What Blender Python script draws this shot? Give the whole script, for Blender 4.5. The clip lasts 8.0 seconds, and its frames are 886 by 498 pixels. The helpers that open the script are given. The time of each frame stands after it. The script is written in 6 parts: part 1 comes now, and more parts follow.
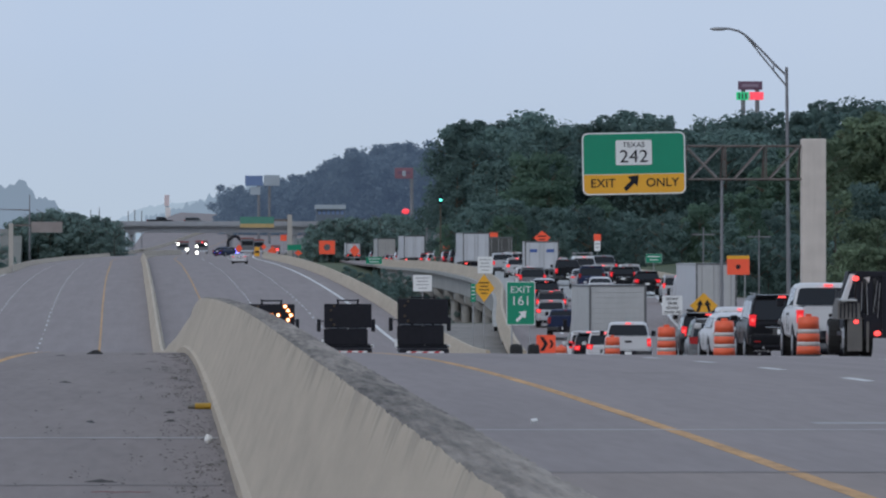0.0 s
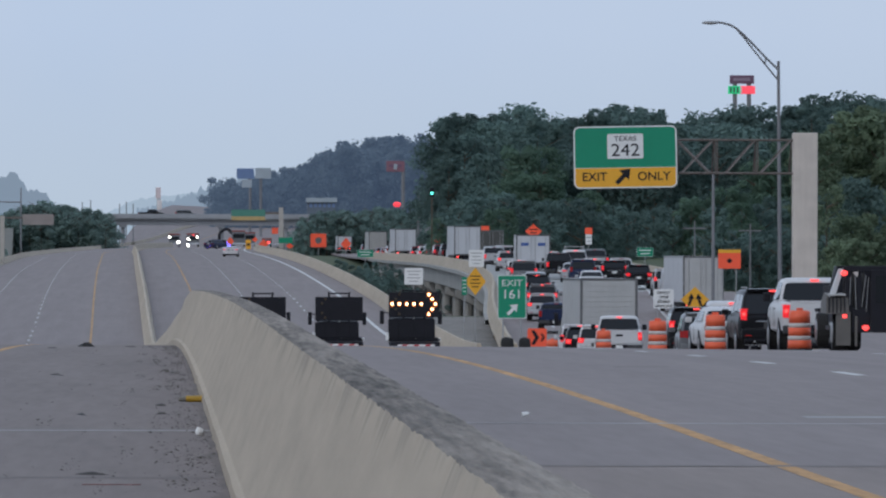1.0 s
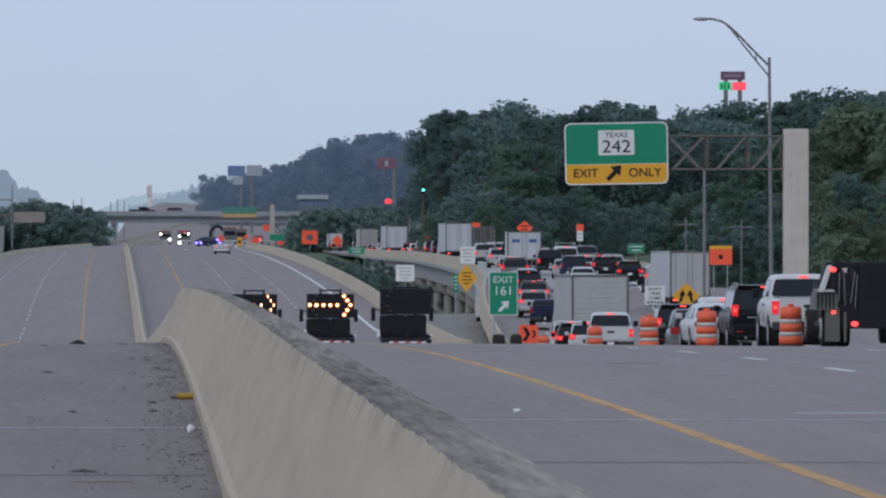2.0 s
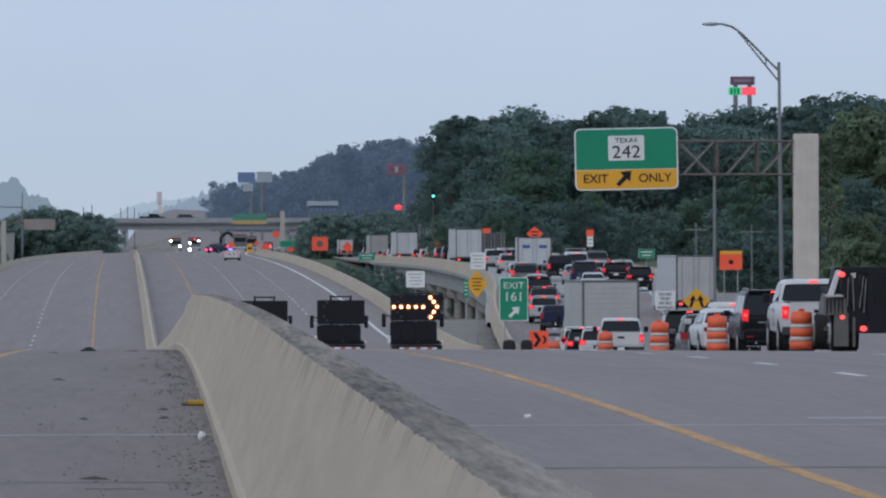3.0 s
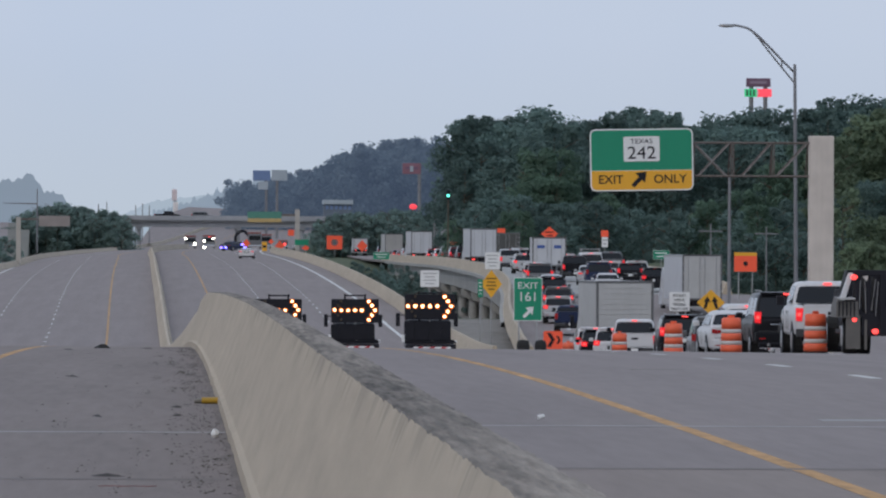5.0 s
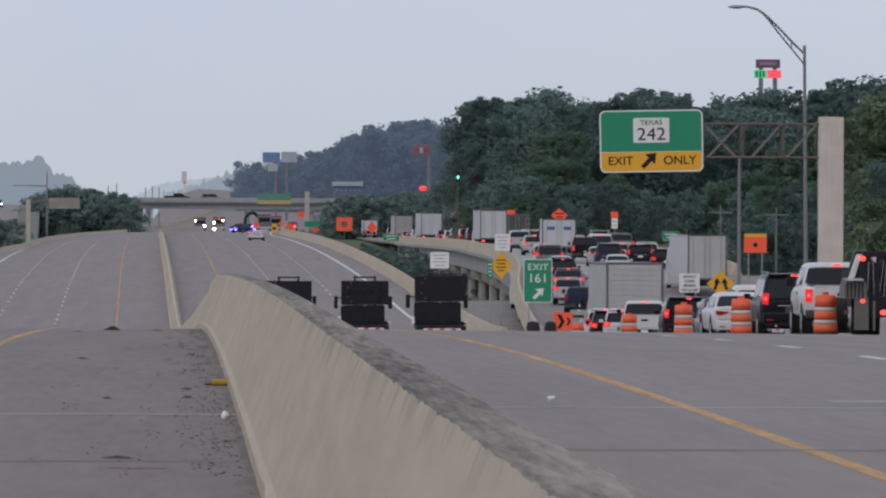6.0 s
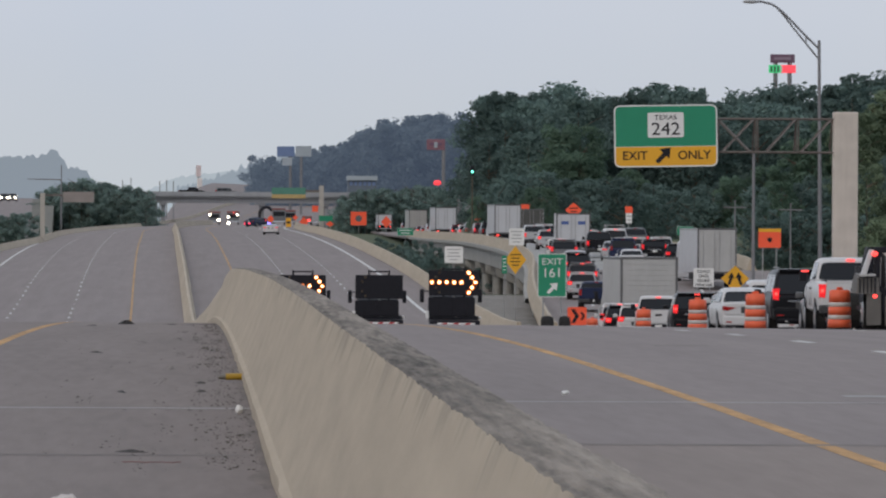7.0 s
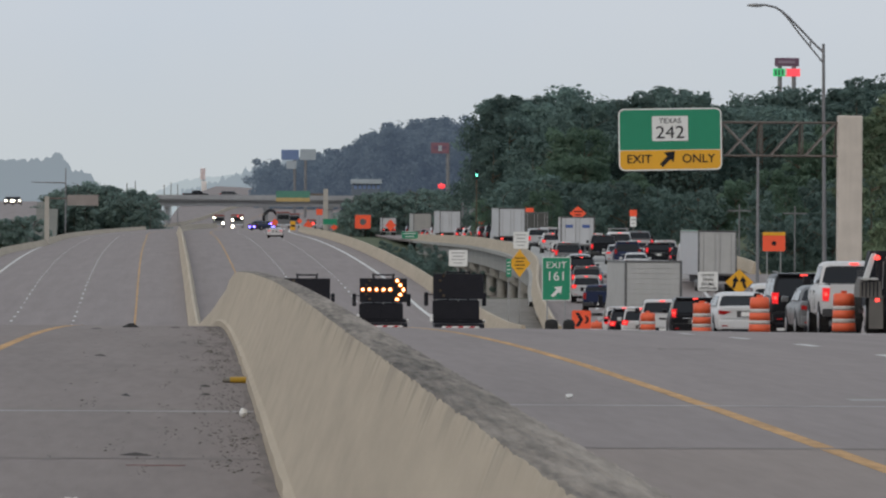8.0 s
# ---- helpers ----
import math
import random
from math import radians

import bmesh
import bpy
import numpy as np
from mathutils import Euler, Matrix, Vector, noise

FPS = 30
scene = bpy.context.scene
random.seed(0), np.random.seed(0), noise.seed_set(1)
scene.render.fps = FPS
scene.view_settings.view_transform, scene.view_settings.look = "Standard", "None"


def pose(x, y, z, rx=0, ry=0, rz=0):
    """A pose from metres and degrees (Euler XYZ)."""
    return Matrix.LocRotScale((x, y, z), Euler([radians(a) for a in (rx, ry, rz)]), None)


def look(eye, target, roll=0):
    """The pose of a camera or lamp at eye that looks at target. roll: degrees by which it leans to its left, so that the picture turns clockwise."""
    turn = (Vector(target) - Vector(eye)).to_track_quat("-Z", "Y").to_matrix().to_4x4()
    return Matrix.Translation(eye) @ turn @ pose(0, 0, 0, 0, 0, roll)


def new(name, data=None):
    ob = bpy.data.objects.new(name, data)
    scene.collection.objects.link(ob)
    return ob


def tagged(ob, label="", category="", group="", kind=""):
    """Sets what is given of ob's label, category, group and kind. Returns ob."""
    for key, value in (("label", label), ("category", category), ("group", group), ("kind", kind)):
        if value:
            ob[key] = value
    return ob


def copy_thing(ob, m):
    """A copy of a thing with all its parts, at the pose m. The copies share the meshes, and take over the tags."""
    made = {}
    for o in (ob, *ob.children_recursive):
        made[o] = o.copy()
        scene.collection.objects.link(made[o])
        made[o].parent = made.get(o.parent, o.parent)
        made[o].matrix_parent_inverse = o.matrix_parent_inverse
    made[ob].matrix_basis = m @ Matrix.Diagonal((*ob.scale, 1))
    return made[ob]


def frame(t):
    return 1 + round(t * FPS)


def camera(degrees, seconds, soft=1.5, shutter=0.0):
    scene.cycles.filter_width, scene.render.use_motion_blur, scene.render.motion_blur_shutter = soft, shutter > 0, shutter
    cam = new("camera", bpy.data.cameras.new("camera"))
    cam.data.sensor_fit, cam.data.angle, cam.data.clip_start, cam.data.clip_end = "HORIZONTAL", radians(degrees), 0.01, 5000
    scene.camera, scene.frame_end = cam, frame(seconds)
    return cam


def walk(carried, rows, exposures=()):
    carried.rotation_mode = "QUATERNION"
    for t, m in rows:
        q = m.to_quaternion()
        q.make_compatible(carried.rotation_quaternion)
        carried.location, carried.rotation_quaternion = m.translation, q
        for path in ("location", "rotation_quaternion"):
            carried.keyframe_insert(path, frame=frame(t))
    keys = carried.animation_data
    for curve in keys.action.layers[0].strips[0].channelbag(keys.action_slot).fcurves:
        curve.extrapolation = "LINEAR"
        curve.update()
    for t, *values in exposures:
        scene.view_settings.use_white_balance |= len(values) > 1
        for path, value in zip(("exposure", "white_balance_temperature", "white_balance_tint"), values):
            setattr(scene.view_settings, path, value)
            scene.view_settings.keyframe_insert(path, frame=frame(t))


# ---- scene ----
# ---- camera: a long lens on a tripod beside the median, swaying a little ----
EYE = Vector((0.0, 0.0, 1.31))
cam = camera(6.233, 8.0, soft=2.2)


def aim(bearing, tilt, roll):
    b, e = radians(bearing), radians(tilt)
    return look(EYE, EYE + 100 * Vector((math.tan(b), 1.0, math.tan(e))), roll)


# seconds, bearing east of the road's axis, tilt and roll, in degrees
walk(cam, [(t, aim(b, e, r)) for t, b, e, r in [
    (0.0, 1.9819, 0.0211, 0.03), (0.1, 1.9949, 0.0276, 0.06), (0.2, 1.9908, 0.0317, 0.09), (0.3, 2.0113, 0.0235, 0.12),
    (0.4, 1.9703, 0.0030, 0.15), (0.5, 1.9461, 0.0024, 0.18), (0.6, 1.9375, -0.0216, 0.17), (0.7, 1.9621, -0.0257, 0.17),
    (0.8, 1.9703, 0.0071, 0.17), (0.9, 2.0072, -0.0134, 0.16), (1.0, 2.0431, -0.0263, 0.16), (1.1, 2.0932, -0.0708, 0.15),
    (1.2, 2.1055, -0.0872, 0.13), (2.3, 2.0455, -0.0179, -0.02), (2.4, 1.9990, 0.0030, -0.05), (2.5, 1.9843, 0.0382, -0.08),
    (2.6, 2.0277, 0.0276, -0.09), (2.7, 2.0318, 0.0194, -0.10), (2.8, 2.0195, -0.0216, -0.12), (2.9, 2.0195, -0.0216, -0.13),
    (3.0, 2.0327, -0.0068, -0.14), (3.1, 2.0686, 0.0112, -0.11), (3.2, 2.0727, 0.0481, -0.08), (3.3, 2.0400, 0.0645, -0.06),
    (3.4, 2.0318, 0.0563, -0.03), (3.5, 1.9847, 0.0358, 0.00), (3.6, 1.9785, 0.0358, 0.04), (3.7, 1.9703, 0.0522, 0.07),
    (3.8, 2.0031, 0.0727, 0.11), (3.9, 2.0072, 0.1137, 0.14), (4.0, 1.9938, 0.1142, 0.18), (4.1, 1.9580, 0.0973, 0.17),
    (4.2, 1.9350, 0.0675, 0.17), (4.3, 1.9576, 0.0313, 0.17), (4.4, 1.9982, 0.0313, 0.16), (4.5, 2.0113, 0.0489, 0.16),
    (4.6, 1.9982, 0.0901, 0.18), (4.7, 1.9756, 0.1036, 0.21), (4.8, 1.9531, 0.0765, 0.23), (4.9, 1.9576, 0.0403, 0.26),
    (5.0, 1.9298, -0.0103, 0.28), (5.1, 1.9260, -0.0727, 0.25), (5.2, 1.8968, -0.1162, 0.21), (6.3, 1.8356, -0.1405, 0.20),
    (6.4, 1.8266, -0.1360, 0.20), (6.5, 1.8273, -0.1512, 0.20), (6.6, 1.8130, -0.1857, 0.22), (6.7, 1.8085, -0.1948, 0.24),
    (6.8, 1.8063, -0.1844, 0.26), (6.9, 1.7972, -0.1844, 0.27), (7.0, 1.7609, -0.1798, 0.29), (7.1, 1.7611, -0.1799, 0.28),
    (7.2, 1.7656, -0.1934, 0.27), (7.3, 1.7656, -0.2115, 0.26), (7.4, 1.7611, -0.2206, 0.25), (7.5, 1.7545, -0.2113, 0.24),
    (7.6, 1.7475, -0.1979, 0.25), (7.7, 1.7475, -0.1663, 0.27), (7.8, 1.7566, -0.1437, 0.28), (7.9, 1.7340, -0.1437, 0.30),
    (8.0, 1.7307, -0.1564, 0.32)]],
     exposures=[(0.0, 0.0, 6500, 10), (4.3, 0.0, 6600, 10), (5.2, 0.02, 6950, 13), (6.3, 0.05, 7400, 15), (7.0, 0.06, 7600, 13), (8.0, 0.08, 7800, 10)])

# ---- light: a hazy, overcast evening ----
world = bpy.data.worlds.new("sky")
scene.world = world
world.use_nodes = True
wn = world.node_tree.nodes
wl = world.node_tree.links
sky = wn.new("ShaderNodeTexSky")
sky.sky_type = "NISHITA"
sky.sun_disc = False
sky.sun_elevation = radians(24)
sky.sun_rotation = radians(215)
sky.air_density = 1.0
sky.dust_density = 2.0
sky.ozone_density = 2.0
veil = wn.new("ShaderNodeMix")
veil.data_type = "RGBA"
veil.inputs["Factor"].default_value = 0.86
lift = wn.new("ShaderNodeVectorMath")
lift.operation = "SCALE"
lift.inputs["Scale"].default_value = 0.10
wl.new(sky.outputs[0], lift.inputs[0])
wl.new(lift.outputs[0], veil.inputs["A"])
cloud = wn.new("ShaderNodeTexNoise")  # soft, uneven overcast
cloud.inputs["Scale"].default_value, cloud.inputs["Detail"].default_value = 22.0, 3
tint = wn.new("ShaderNodeMix")
tint.data_type = "RGBA"
tint.inputs["A"].default_value = (0.485, 0.62, 0.85, 1)
tint.inputs["B"].default_value = (0.575, 0.67, 0.84, 1)
wl.new(cloud.outputs["Fac"], tint.inputs["Factor"])
wl.new(tint.outputs["Result"], veil.inputs["B"])
# the air is thicker and duller close to the horizon
way, level, near, dull = wn.new("ShaderNodeTexCoord"), wn.new("ShaderNodeSeparateXYZ"), wn.new("ShaderNodeMapRange"), wn.new("ShaderNodeMix")
wl.new(way.outputs["Generated"], level.inputs[0])
wl.new(level.outputs["Z"], near.inputs["Value"])
near.inputs["From Min"].default_value, near.inputs["From Max"].default_value = 0.004, 0.026
near.inputs["To Min"].default_value, near.inputs["To Max"].default_value = 0.8, 0.0
dull.data_type = "RGBA"
dull.inputs["B"].default_value = (0.47, 0.565, 0.675, 1)
wl.new(near.outputs[0], dull.inputs["Factor"])
wl.new(veil.outputs["Result"], dull.inputs["A"])
wl.new(dull.outputs["Result"], wn["Background"].inputs[0])
wn["Background"].inputs[1].default_value = 1.0
sun = new("sun", bpy.data.lights.new("sun", "SUN"))
sun.data.energy = 0.6
sun.data.angle = radians(25)
sun.data.color = (1.0, 0.95, 0.9)
sun.matrix_world = look((0, 0, 300), Vector((0, 0, 300)) - Vector((math.sin(radians(215)) * math.cos(radians(40)), math.cos(radians(215)) * math.cos(radians(40)), math.sin(radians(40)))))


# ---- materials ----
def mat(name, colour, rough=0.7, metal=0.0, vary=0.15, grain=8.0, blotch=0.6, bump=0.0, bump_scale=30.0, emit=None, power=0.0, space="Object", streak=0.0, spec=0.5, along=(1.0, 1.0, 0.06), streak_scale=7.0, sheer=0.0, squash=None):
    m = bpy.data.materials.new(name)
    m.use_nodes = True
    n, l = m.node_tree.nodes, m.node_tree.links
    b = n["Principled BSDF"]
    b.inputs["Roughness"].default_value = rough
    b.inputs["Metallic"].default_value = metal
    b.inputs["Specular IOR Level"].default_value = spec
    tc = n.new("ShaderNodeTexCoord")
    if space == "World":
        src = n.new("ShaderNodeNewGeometry").outputs["Position"]
    else:
        src = tc.outputs["Object"]
    if squash:
        sq = n.new("ShaderNodeMapping")
        sq.inputs["Scale"].default_value = squash
        l.new(src, sq.inputs["Vector"])
        src = sq.outputs[0]
    if vary > 0:
        fine, broad = n.new("ShaderNodeTexNoise"), n.new("ShaderNodeTexNoise")
        fine.inputs["Scale"].default_value, fine.inputs["Detail"].default_value = grain, 5
        broad.inputs["Scale"].default_value, broad.inputs["Detail"].default_value = blotch, 3
        l.new(src, fine.inputs["Vector"]), l.new(src, broad.inputs["Vector"])
        add = n.new("ShaderNodeMath")
        l.new(fine.outputs["Fac"], add.inputs[0]), l.new(broad.outputs["Fac"], add.inputs[1])
        last = add
        span = 1.0
        if streak > 0:
            mp = n.new("ShaderNodeMapping")
            mp.inputs["Scale"].default_value = along
            st = n.new("ShaderNodeTexNoise")
            st.inputs["Scale"].default_value, st.inputs["Detail"].default_value = streak_scale, 4
            l.new(src, mp.inputs["Vector"]), l.new(mp.outputs[0], st.inputs["Vector"])
            mul = n.new("ShaderNodeMath")
            mul.operation = "MULTIPLY_ADD"
            mul.inputs[1].default_value = streak
            l.new(st.outputs["Fac"], mul.inputs[0]), l.new(add.outputs[0], mul.inputs[2])
            last = mul
            span = 1.0 + streak / 2
        mr = n.new("ShaderNodeMapRange")
        mr.inputs["From Min"].default_value, mr.inputs["From Max"].default_value = span - 0.5, span + 0.5
        mr.inputs["To Min"].default_value, mr.inputs["To Max"].default_value = 1 - vary, 1 + vary
        l.new(last.outputs[0], mr.inputs["Value"])
        mix = n.new("ShaderNodeVectorMath")
        mix.operation = "SCALE"
        mix.inputs[0].default_value = colour
        l.new(mr.outputs[0], mix.inputs["Scale"])
        l.new(mix.outputs[0], b.inputs["Base Color"])
    else:
        b.inputs["Base Color"].default_value = (*colour, 1)
    if bump > 0:
        bn, bt = n.new("ShaderNodeBump"), n.new("ShaderNodeTexNoise")
        bt.inputs["Scale"].default_value, bt.inputs["Detail"].default_value = bump_scale, 4
        bn.inputs["Strength"].default_value, bn.inputs["Distance"].default_value = bump, 0.02
        l.new(src, bt.inputs["Vector"]), l.new(bt.outputs["Fac"], bn.inputs["Height"]), l.new(bn.outputs[0], b.inputs["Normal"])
    if sheer > 0 and vary > 0:
        oi, om, ov = n.new("ShaderNodeObjectInfo"), n.new("ShaderNodeMapRange"), n.new("ShaderNodeVectorMath")
        om.inputs["To Min"].default_value, om.inputs["To Max"].default_value = 0.62, 1.45
        ov.operation = "SCALE"
        l.new(oi.outputs["Random"], om.inputs["Value"]), l.new(om.outputs[0], ov.inputs["Scale"]), l.new(mix.outputs[0], ov.inputs[0]), l.new(ov.outputs[0], b.inputs["Base Color"])
    if sheer > 0:
        # thin leaves let light through
        tr, ms = n.new("ShaderNodeBsdfTranslucent"), n.new("ShaderNodeMixShader")
        tr.inputs["Color"].default_value = (*(min(1.0, 1.3 * c) for c in colour), 1)
        ms.inputs[0].default_value = sheer
        l.new(b.outputs[0], ms.inputs[1]), l.new(tr.outputs[0], ms.inputs[2]), l.new(ms.outputs[0], n["Material Output"].inputs[0])
    if emit:
        b.inputs["Emission Color"].default_value = (*emit, 1)
        b.inputs["Emission Strength"].default_value = power
    return m


CONCRETE = mat("barrier_concrete", (0.43, 0.362, 0.276), 0.85, vary=0.2, grain=12, blotch=1.6, bump=0.3, bump_scale=14, space="World", streak=0.25, along=(0.0, 1.6, 0.35), squash=(0.6, 0.045, 0.4))


def dripped(m):
    """Thin dark rain drips that run down from the crown of a wall."""
    n, l = m.node_tree.nodes, m.node_tree.links
    b = n["Principled BSDF"]
    old = b.inputs["Base Color"].links[0].from_socket
    geo, mp, nz = n.new("ShaderNodeNewGeometry"), n.new("ShaderNodeMapping"), n.new("ShaderNodeTexNoise")
    mp.inputs["Scale"].default_value = (0.0, 1.0, 0.35)
    nz.inputs["Scale"].default_value, nz.inputs["Detail"].default_value, nz.inputs["Roughness"].default_value = 1.1, 5, 0.72
    l.new(geo.outputs["Position"], mp.inputs["Vector"]), l.new(mp.outputs[0], nz.inputs["Vector"])
    thin, xyz, tall, both, mx = n.new("ShaderNodeMapRange"), n.new("ShaderNodeSeparateXYZ"), n.new("ShaderNodeMapRange"), n.new("ShaderNodeMath"), n.new("ShaderNodeMix")
    l.new(geo.outputs["Position"], xyz.inputs[0]), l.new(xyz.outputs["Z"], tall.inputs["Value"])
    tall.inputs["From Min"].default_value, tall.inputs["From Max"].default_value = 0.55, 0.83
    tall.inputs["To Min"].default_value, tall.inputs["To Max"].default_value = -0.22, 0.06
    l.new(nz.outputs["Fac"], both.inputs[0]), l.new(tall.outputs[0], both.inputs[1]), l.new(both.outputs[0], thin.inputs["Value"])
    thin.inputs["From Min"].default_value, thin.inputs["From Max"].default_value = 0.50, 0.66
    thin.inputs["To Max"].default_value = 0.5
    mx.data_type = "RGBA"
    l.new(thin.outputs[0], mx.inputs["Factor"]), l.new(old, mx.inputs[6])
    mx.inputs[7].default_value = (0.17, 0.145, 0.115, 1)
    l.new(mx.outputs[2], b.inputs["Base Color"])


dripped(CONCRETE)
WORN = mat("worn_concrete", (0.192, 0.165, 0.138), 0.95, vary=0.85, grain=36, blotch=4, bump=0.8, bump_scale=40, space="World", squash=(1.0, 0.03, 1.0))
for node in WORN.node_tree.nodes:
    if node.type == "MAP_RANGE":
        node.inputs["From Min"].default_value, node.inputs["From Max"].default_value = 0.64, 1.36
PAVE = mat("pavement_concrete", (0.222, 0.188, 0.178), 0.8, vary=0.17, grain=9, blotch=0.9, bump=0.2, bump_scale=25, space="World", streak=0.8, along=(1.0, 0.15, 1.0), streak_scale=2.2, squash=(1.0, 0.06, 1.0))
PAVE_WARM = mat("buff_pavement_concrete", (0.232, 0.190, 0.168), 0.8, vary=0.17, grain=9, blotch=0.9, bump=0.2, bump_scale=25, space="World", squash=(1.0, 0.06, 1.0))
SHOULDER = mat("shoulder_concrete", (0.196, 0.163, 0.150), 0.85, vary=0.24, grain=9, blotch=1.0, bump=0.2, bump_scale=25, space="World", squash=(1.0, 0.06, 1.0))
STRUCT = mat("bridge_concrete", (0.35, 0.35, 0.335), 0.85, vary=0.2, grain=2, blotch=0.2, space="World", streak=0.5)
# OVER is lightened and slightly blued to imitate haze
OVER = mat("overpass_concrete", (0.30, 0.31, 0.325), 0.9, vary=0.2, grain=0.5, blotch=0.08, space="World")
INK = mat("grey_ink", (0.36, 0.36, 0.36), 0.7, vary=0.3, grain=6)
YELLOW = mat("yellow_line", (0.46, 0.255, 0.095), 0.75, vary=0.6, grain=12, blotch=1.6, space="World", squash=(1.0, 0.1, 1.0))
WHITE_LINE = mat("white_line", (0.62, 0.62, 0.60), 0.7, vary=0.25, grain=12, blotch=0.8, space="World")
GRASS = mat("grass", (0.055, 0.075, 0.03), 0.95, vary=0.4, grain=1.5, blotch=0.05, space="World")
BANK = mat("dry_grass_bank", (0.14, 0.135, 0.11), 0.95, vary=0.3, grain=0.5, blotch=0.05, space="World")
STAIN = mat("grimy_concrete", (0.165, 0.138, 0.124), 0.9, vary=0.45, grain=10, blotch=2.5, space="World", squash=(1.0, 0.08, 1.0))
DIRT = mat("dirt", (0.225, 0.21, 0.19), 0.95, vary=0.45, grain=2, blotch=0.3, space="World")
# LEAF is shifted towards blue to imitate haze over the woods
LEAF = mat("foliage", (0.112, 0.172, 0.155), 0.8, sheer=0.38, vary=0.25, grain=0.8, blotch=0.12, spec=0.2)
LEAF_PALE = mat("pale_foliage", (0.14, 0.19, 0.12), 0.8, sheer=0.35, vary=0.28, grain=0.8, blotch=0.12, spec=0.25)
BARK = mat("bark", (0.12, 0.095, 0.07), 0.95, vary=0.3, grain=4)
STEEL = mat("galvanised_steel", (0.36, 0.36, 0.36), 0.55, 0.6, vary=0.15, grain=3)
RUST = mat("weathered_truss_steel", (0.16, 0.135, 0.12), 0.75, 0.2, vary=0.35, grain=3)
GREEN = mat("green_sign_sheet", (0.0, 0.245, 0.13), 0.45, vary=0.06, grain=3)
AMBER = mat("amber_sign_sheet", (0.80, 0.39, 0.025), 0.45, vary=0.06, grain=3)
SIGN_WHITE = mat("white_sign_sheet", (0.75, 0.75, 0.73), 0.45, vary=0.06, grain=4)
SIGN_ORANGE = mat("fluorescent_orange_sheet", (1.0, 0.115, 0.045), 0.5, vary=0.06, grain=3)
BLACK = mat("black_paint", (0.015, 0.015, 0.020), 0.55, vary=0.2, grain=4, spec=0.2)
RUBBER = mat("rubber", (0.02, 0.02, 0.02), 0.85, vary=0.2, grain=6)
GLASS = mat("tinted_glass", (0.010, 0.012, 0.015), 0.08, vary=0.0, spec=0.35)
CHROME = mat("chrome", (0.7, 0.7, 0.7), 0.15, 1.0, vary=0.0)
RIM = mat("alloy_rim", (0.4, 0.4, 0.4), 0.3, 0.8, vary=0.1)
RED_LENS = mat("red_lens", (0.35, 0.01, 0.01), 0.25, vary=0.0)
RED_LIT = mat("lit_red_lens", (0.6, 0.02, 0.02), 0.3, vary=0.0, emit=(1.0, 0.075, 0.07), power=2.0)
RED_GLOW = mat("glowing_red_lens", (0.5, 0.015, 0.02), 0.3, vary=0.0, emit=(1.0, 0.02, 0.03), power=0.55)
AMBER_LIT = mat("lit_amber_lamp", (0.9, 0.5, 0.2), 0.3, vary=0.0, emit=(1.0, 0.60, 0.33), power=8.0)
HEAD_LIT = mat("lit_headlamp", (0.9, 0.9, 0.9), 0.3, vary=0.0, emit=(1.0, 0.95, 0.85), power=8.0)
BLUE_LIT = mat("lit_blue_lamp", (0.1, 0.1, 0.9), 0.3, vary=0.0, emit=(0.12, 0.12, 1.0), power=8.0)
GREEN_LIT = mat("lit_green_lamp", (0.05, 0.5, 0.4), 0.3, vary=0.0, emit=(0.1, 0.9, 0.7), power=3.0)
DRUM_ORANGE = mat("orange_plastic", (0.80, 0.125, 0.05), 0.5, vary=0.15, grain=5)
REFLECT = mat("white_reflective_band", (0.55, 0.50, 0.47), 0.5, vary=0.15, grain=6)
BOX_WHITE = mat("white_box_panel", (0.50, 0.51, 0.53), 0.45, vary=0.08, grain=2, streak=0.3)
BOX_GREY = mat("grey_box_panel", (0.42, 0.42, 0.41), 0.5, vary=0.12, grain=2, streak=0.5)
TRIM = mat("dark_box_trim", (0.13, 0.13, 0.13), 0.5, 0.3, vary=0.15, grain=3)
SEAM = mat("dark_seam", (0.06, 0.06, 0.06), 0.7, vary=0.2, grain=3)
PAINTS = {}


def paint(name, colour):
    if name not in PAINTS:
        PAINTS[name] = mat(name + "_car_paint", colour, 0.3, 0.0, vary=0.06, grain=2, spec=0.15 if name in ("black", "navy") else 0.45)
    return PAINTS[name]


# ---- mesh helpers ----
def part(name, bm, material, parent=None, label="", m=None, smooth=False):
    me = bpy.data.meshes.new(name)
    bm.to_mesh(me)
    bm.free()
    for mm in (material if isinstance(material, (list, tuple)) else [material]):
        me.materials.append(mm)
    if smooth:
        for p in me.polygons:
            p.use_smooth = True
    ob = new(name, me)
    if parent:
        ob.parent = parent
    if m is not None:
        ob.matrix_basis = m
    if label:
        ob["label"] = label
    return ob


def mesh_from(name, verts, faces, material, parent=None, label="", smooth=False):
    me = bpy.data.meshes.new(name)
    me.from_pydata([tuple(v) for v in verts], [], faces)
    for mm in (material if isinstance(material, (list, tuple)) else [material]):
        me.materials.append(mm)
    if smooth:
        me.polygons.foreach_set("use_smooth", [True] * len(me.polygons))
    me.update()
    ob = new(name, me)
    if parent:
        ob.parent = parent
    if label:
        ob["label"] = label
    return ob


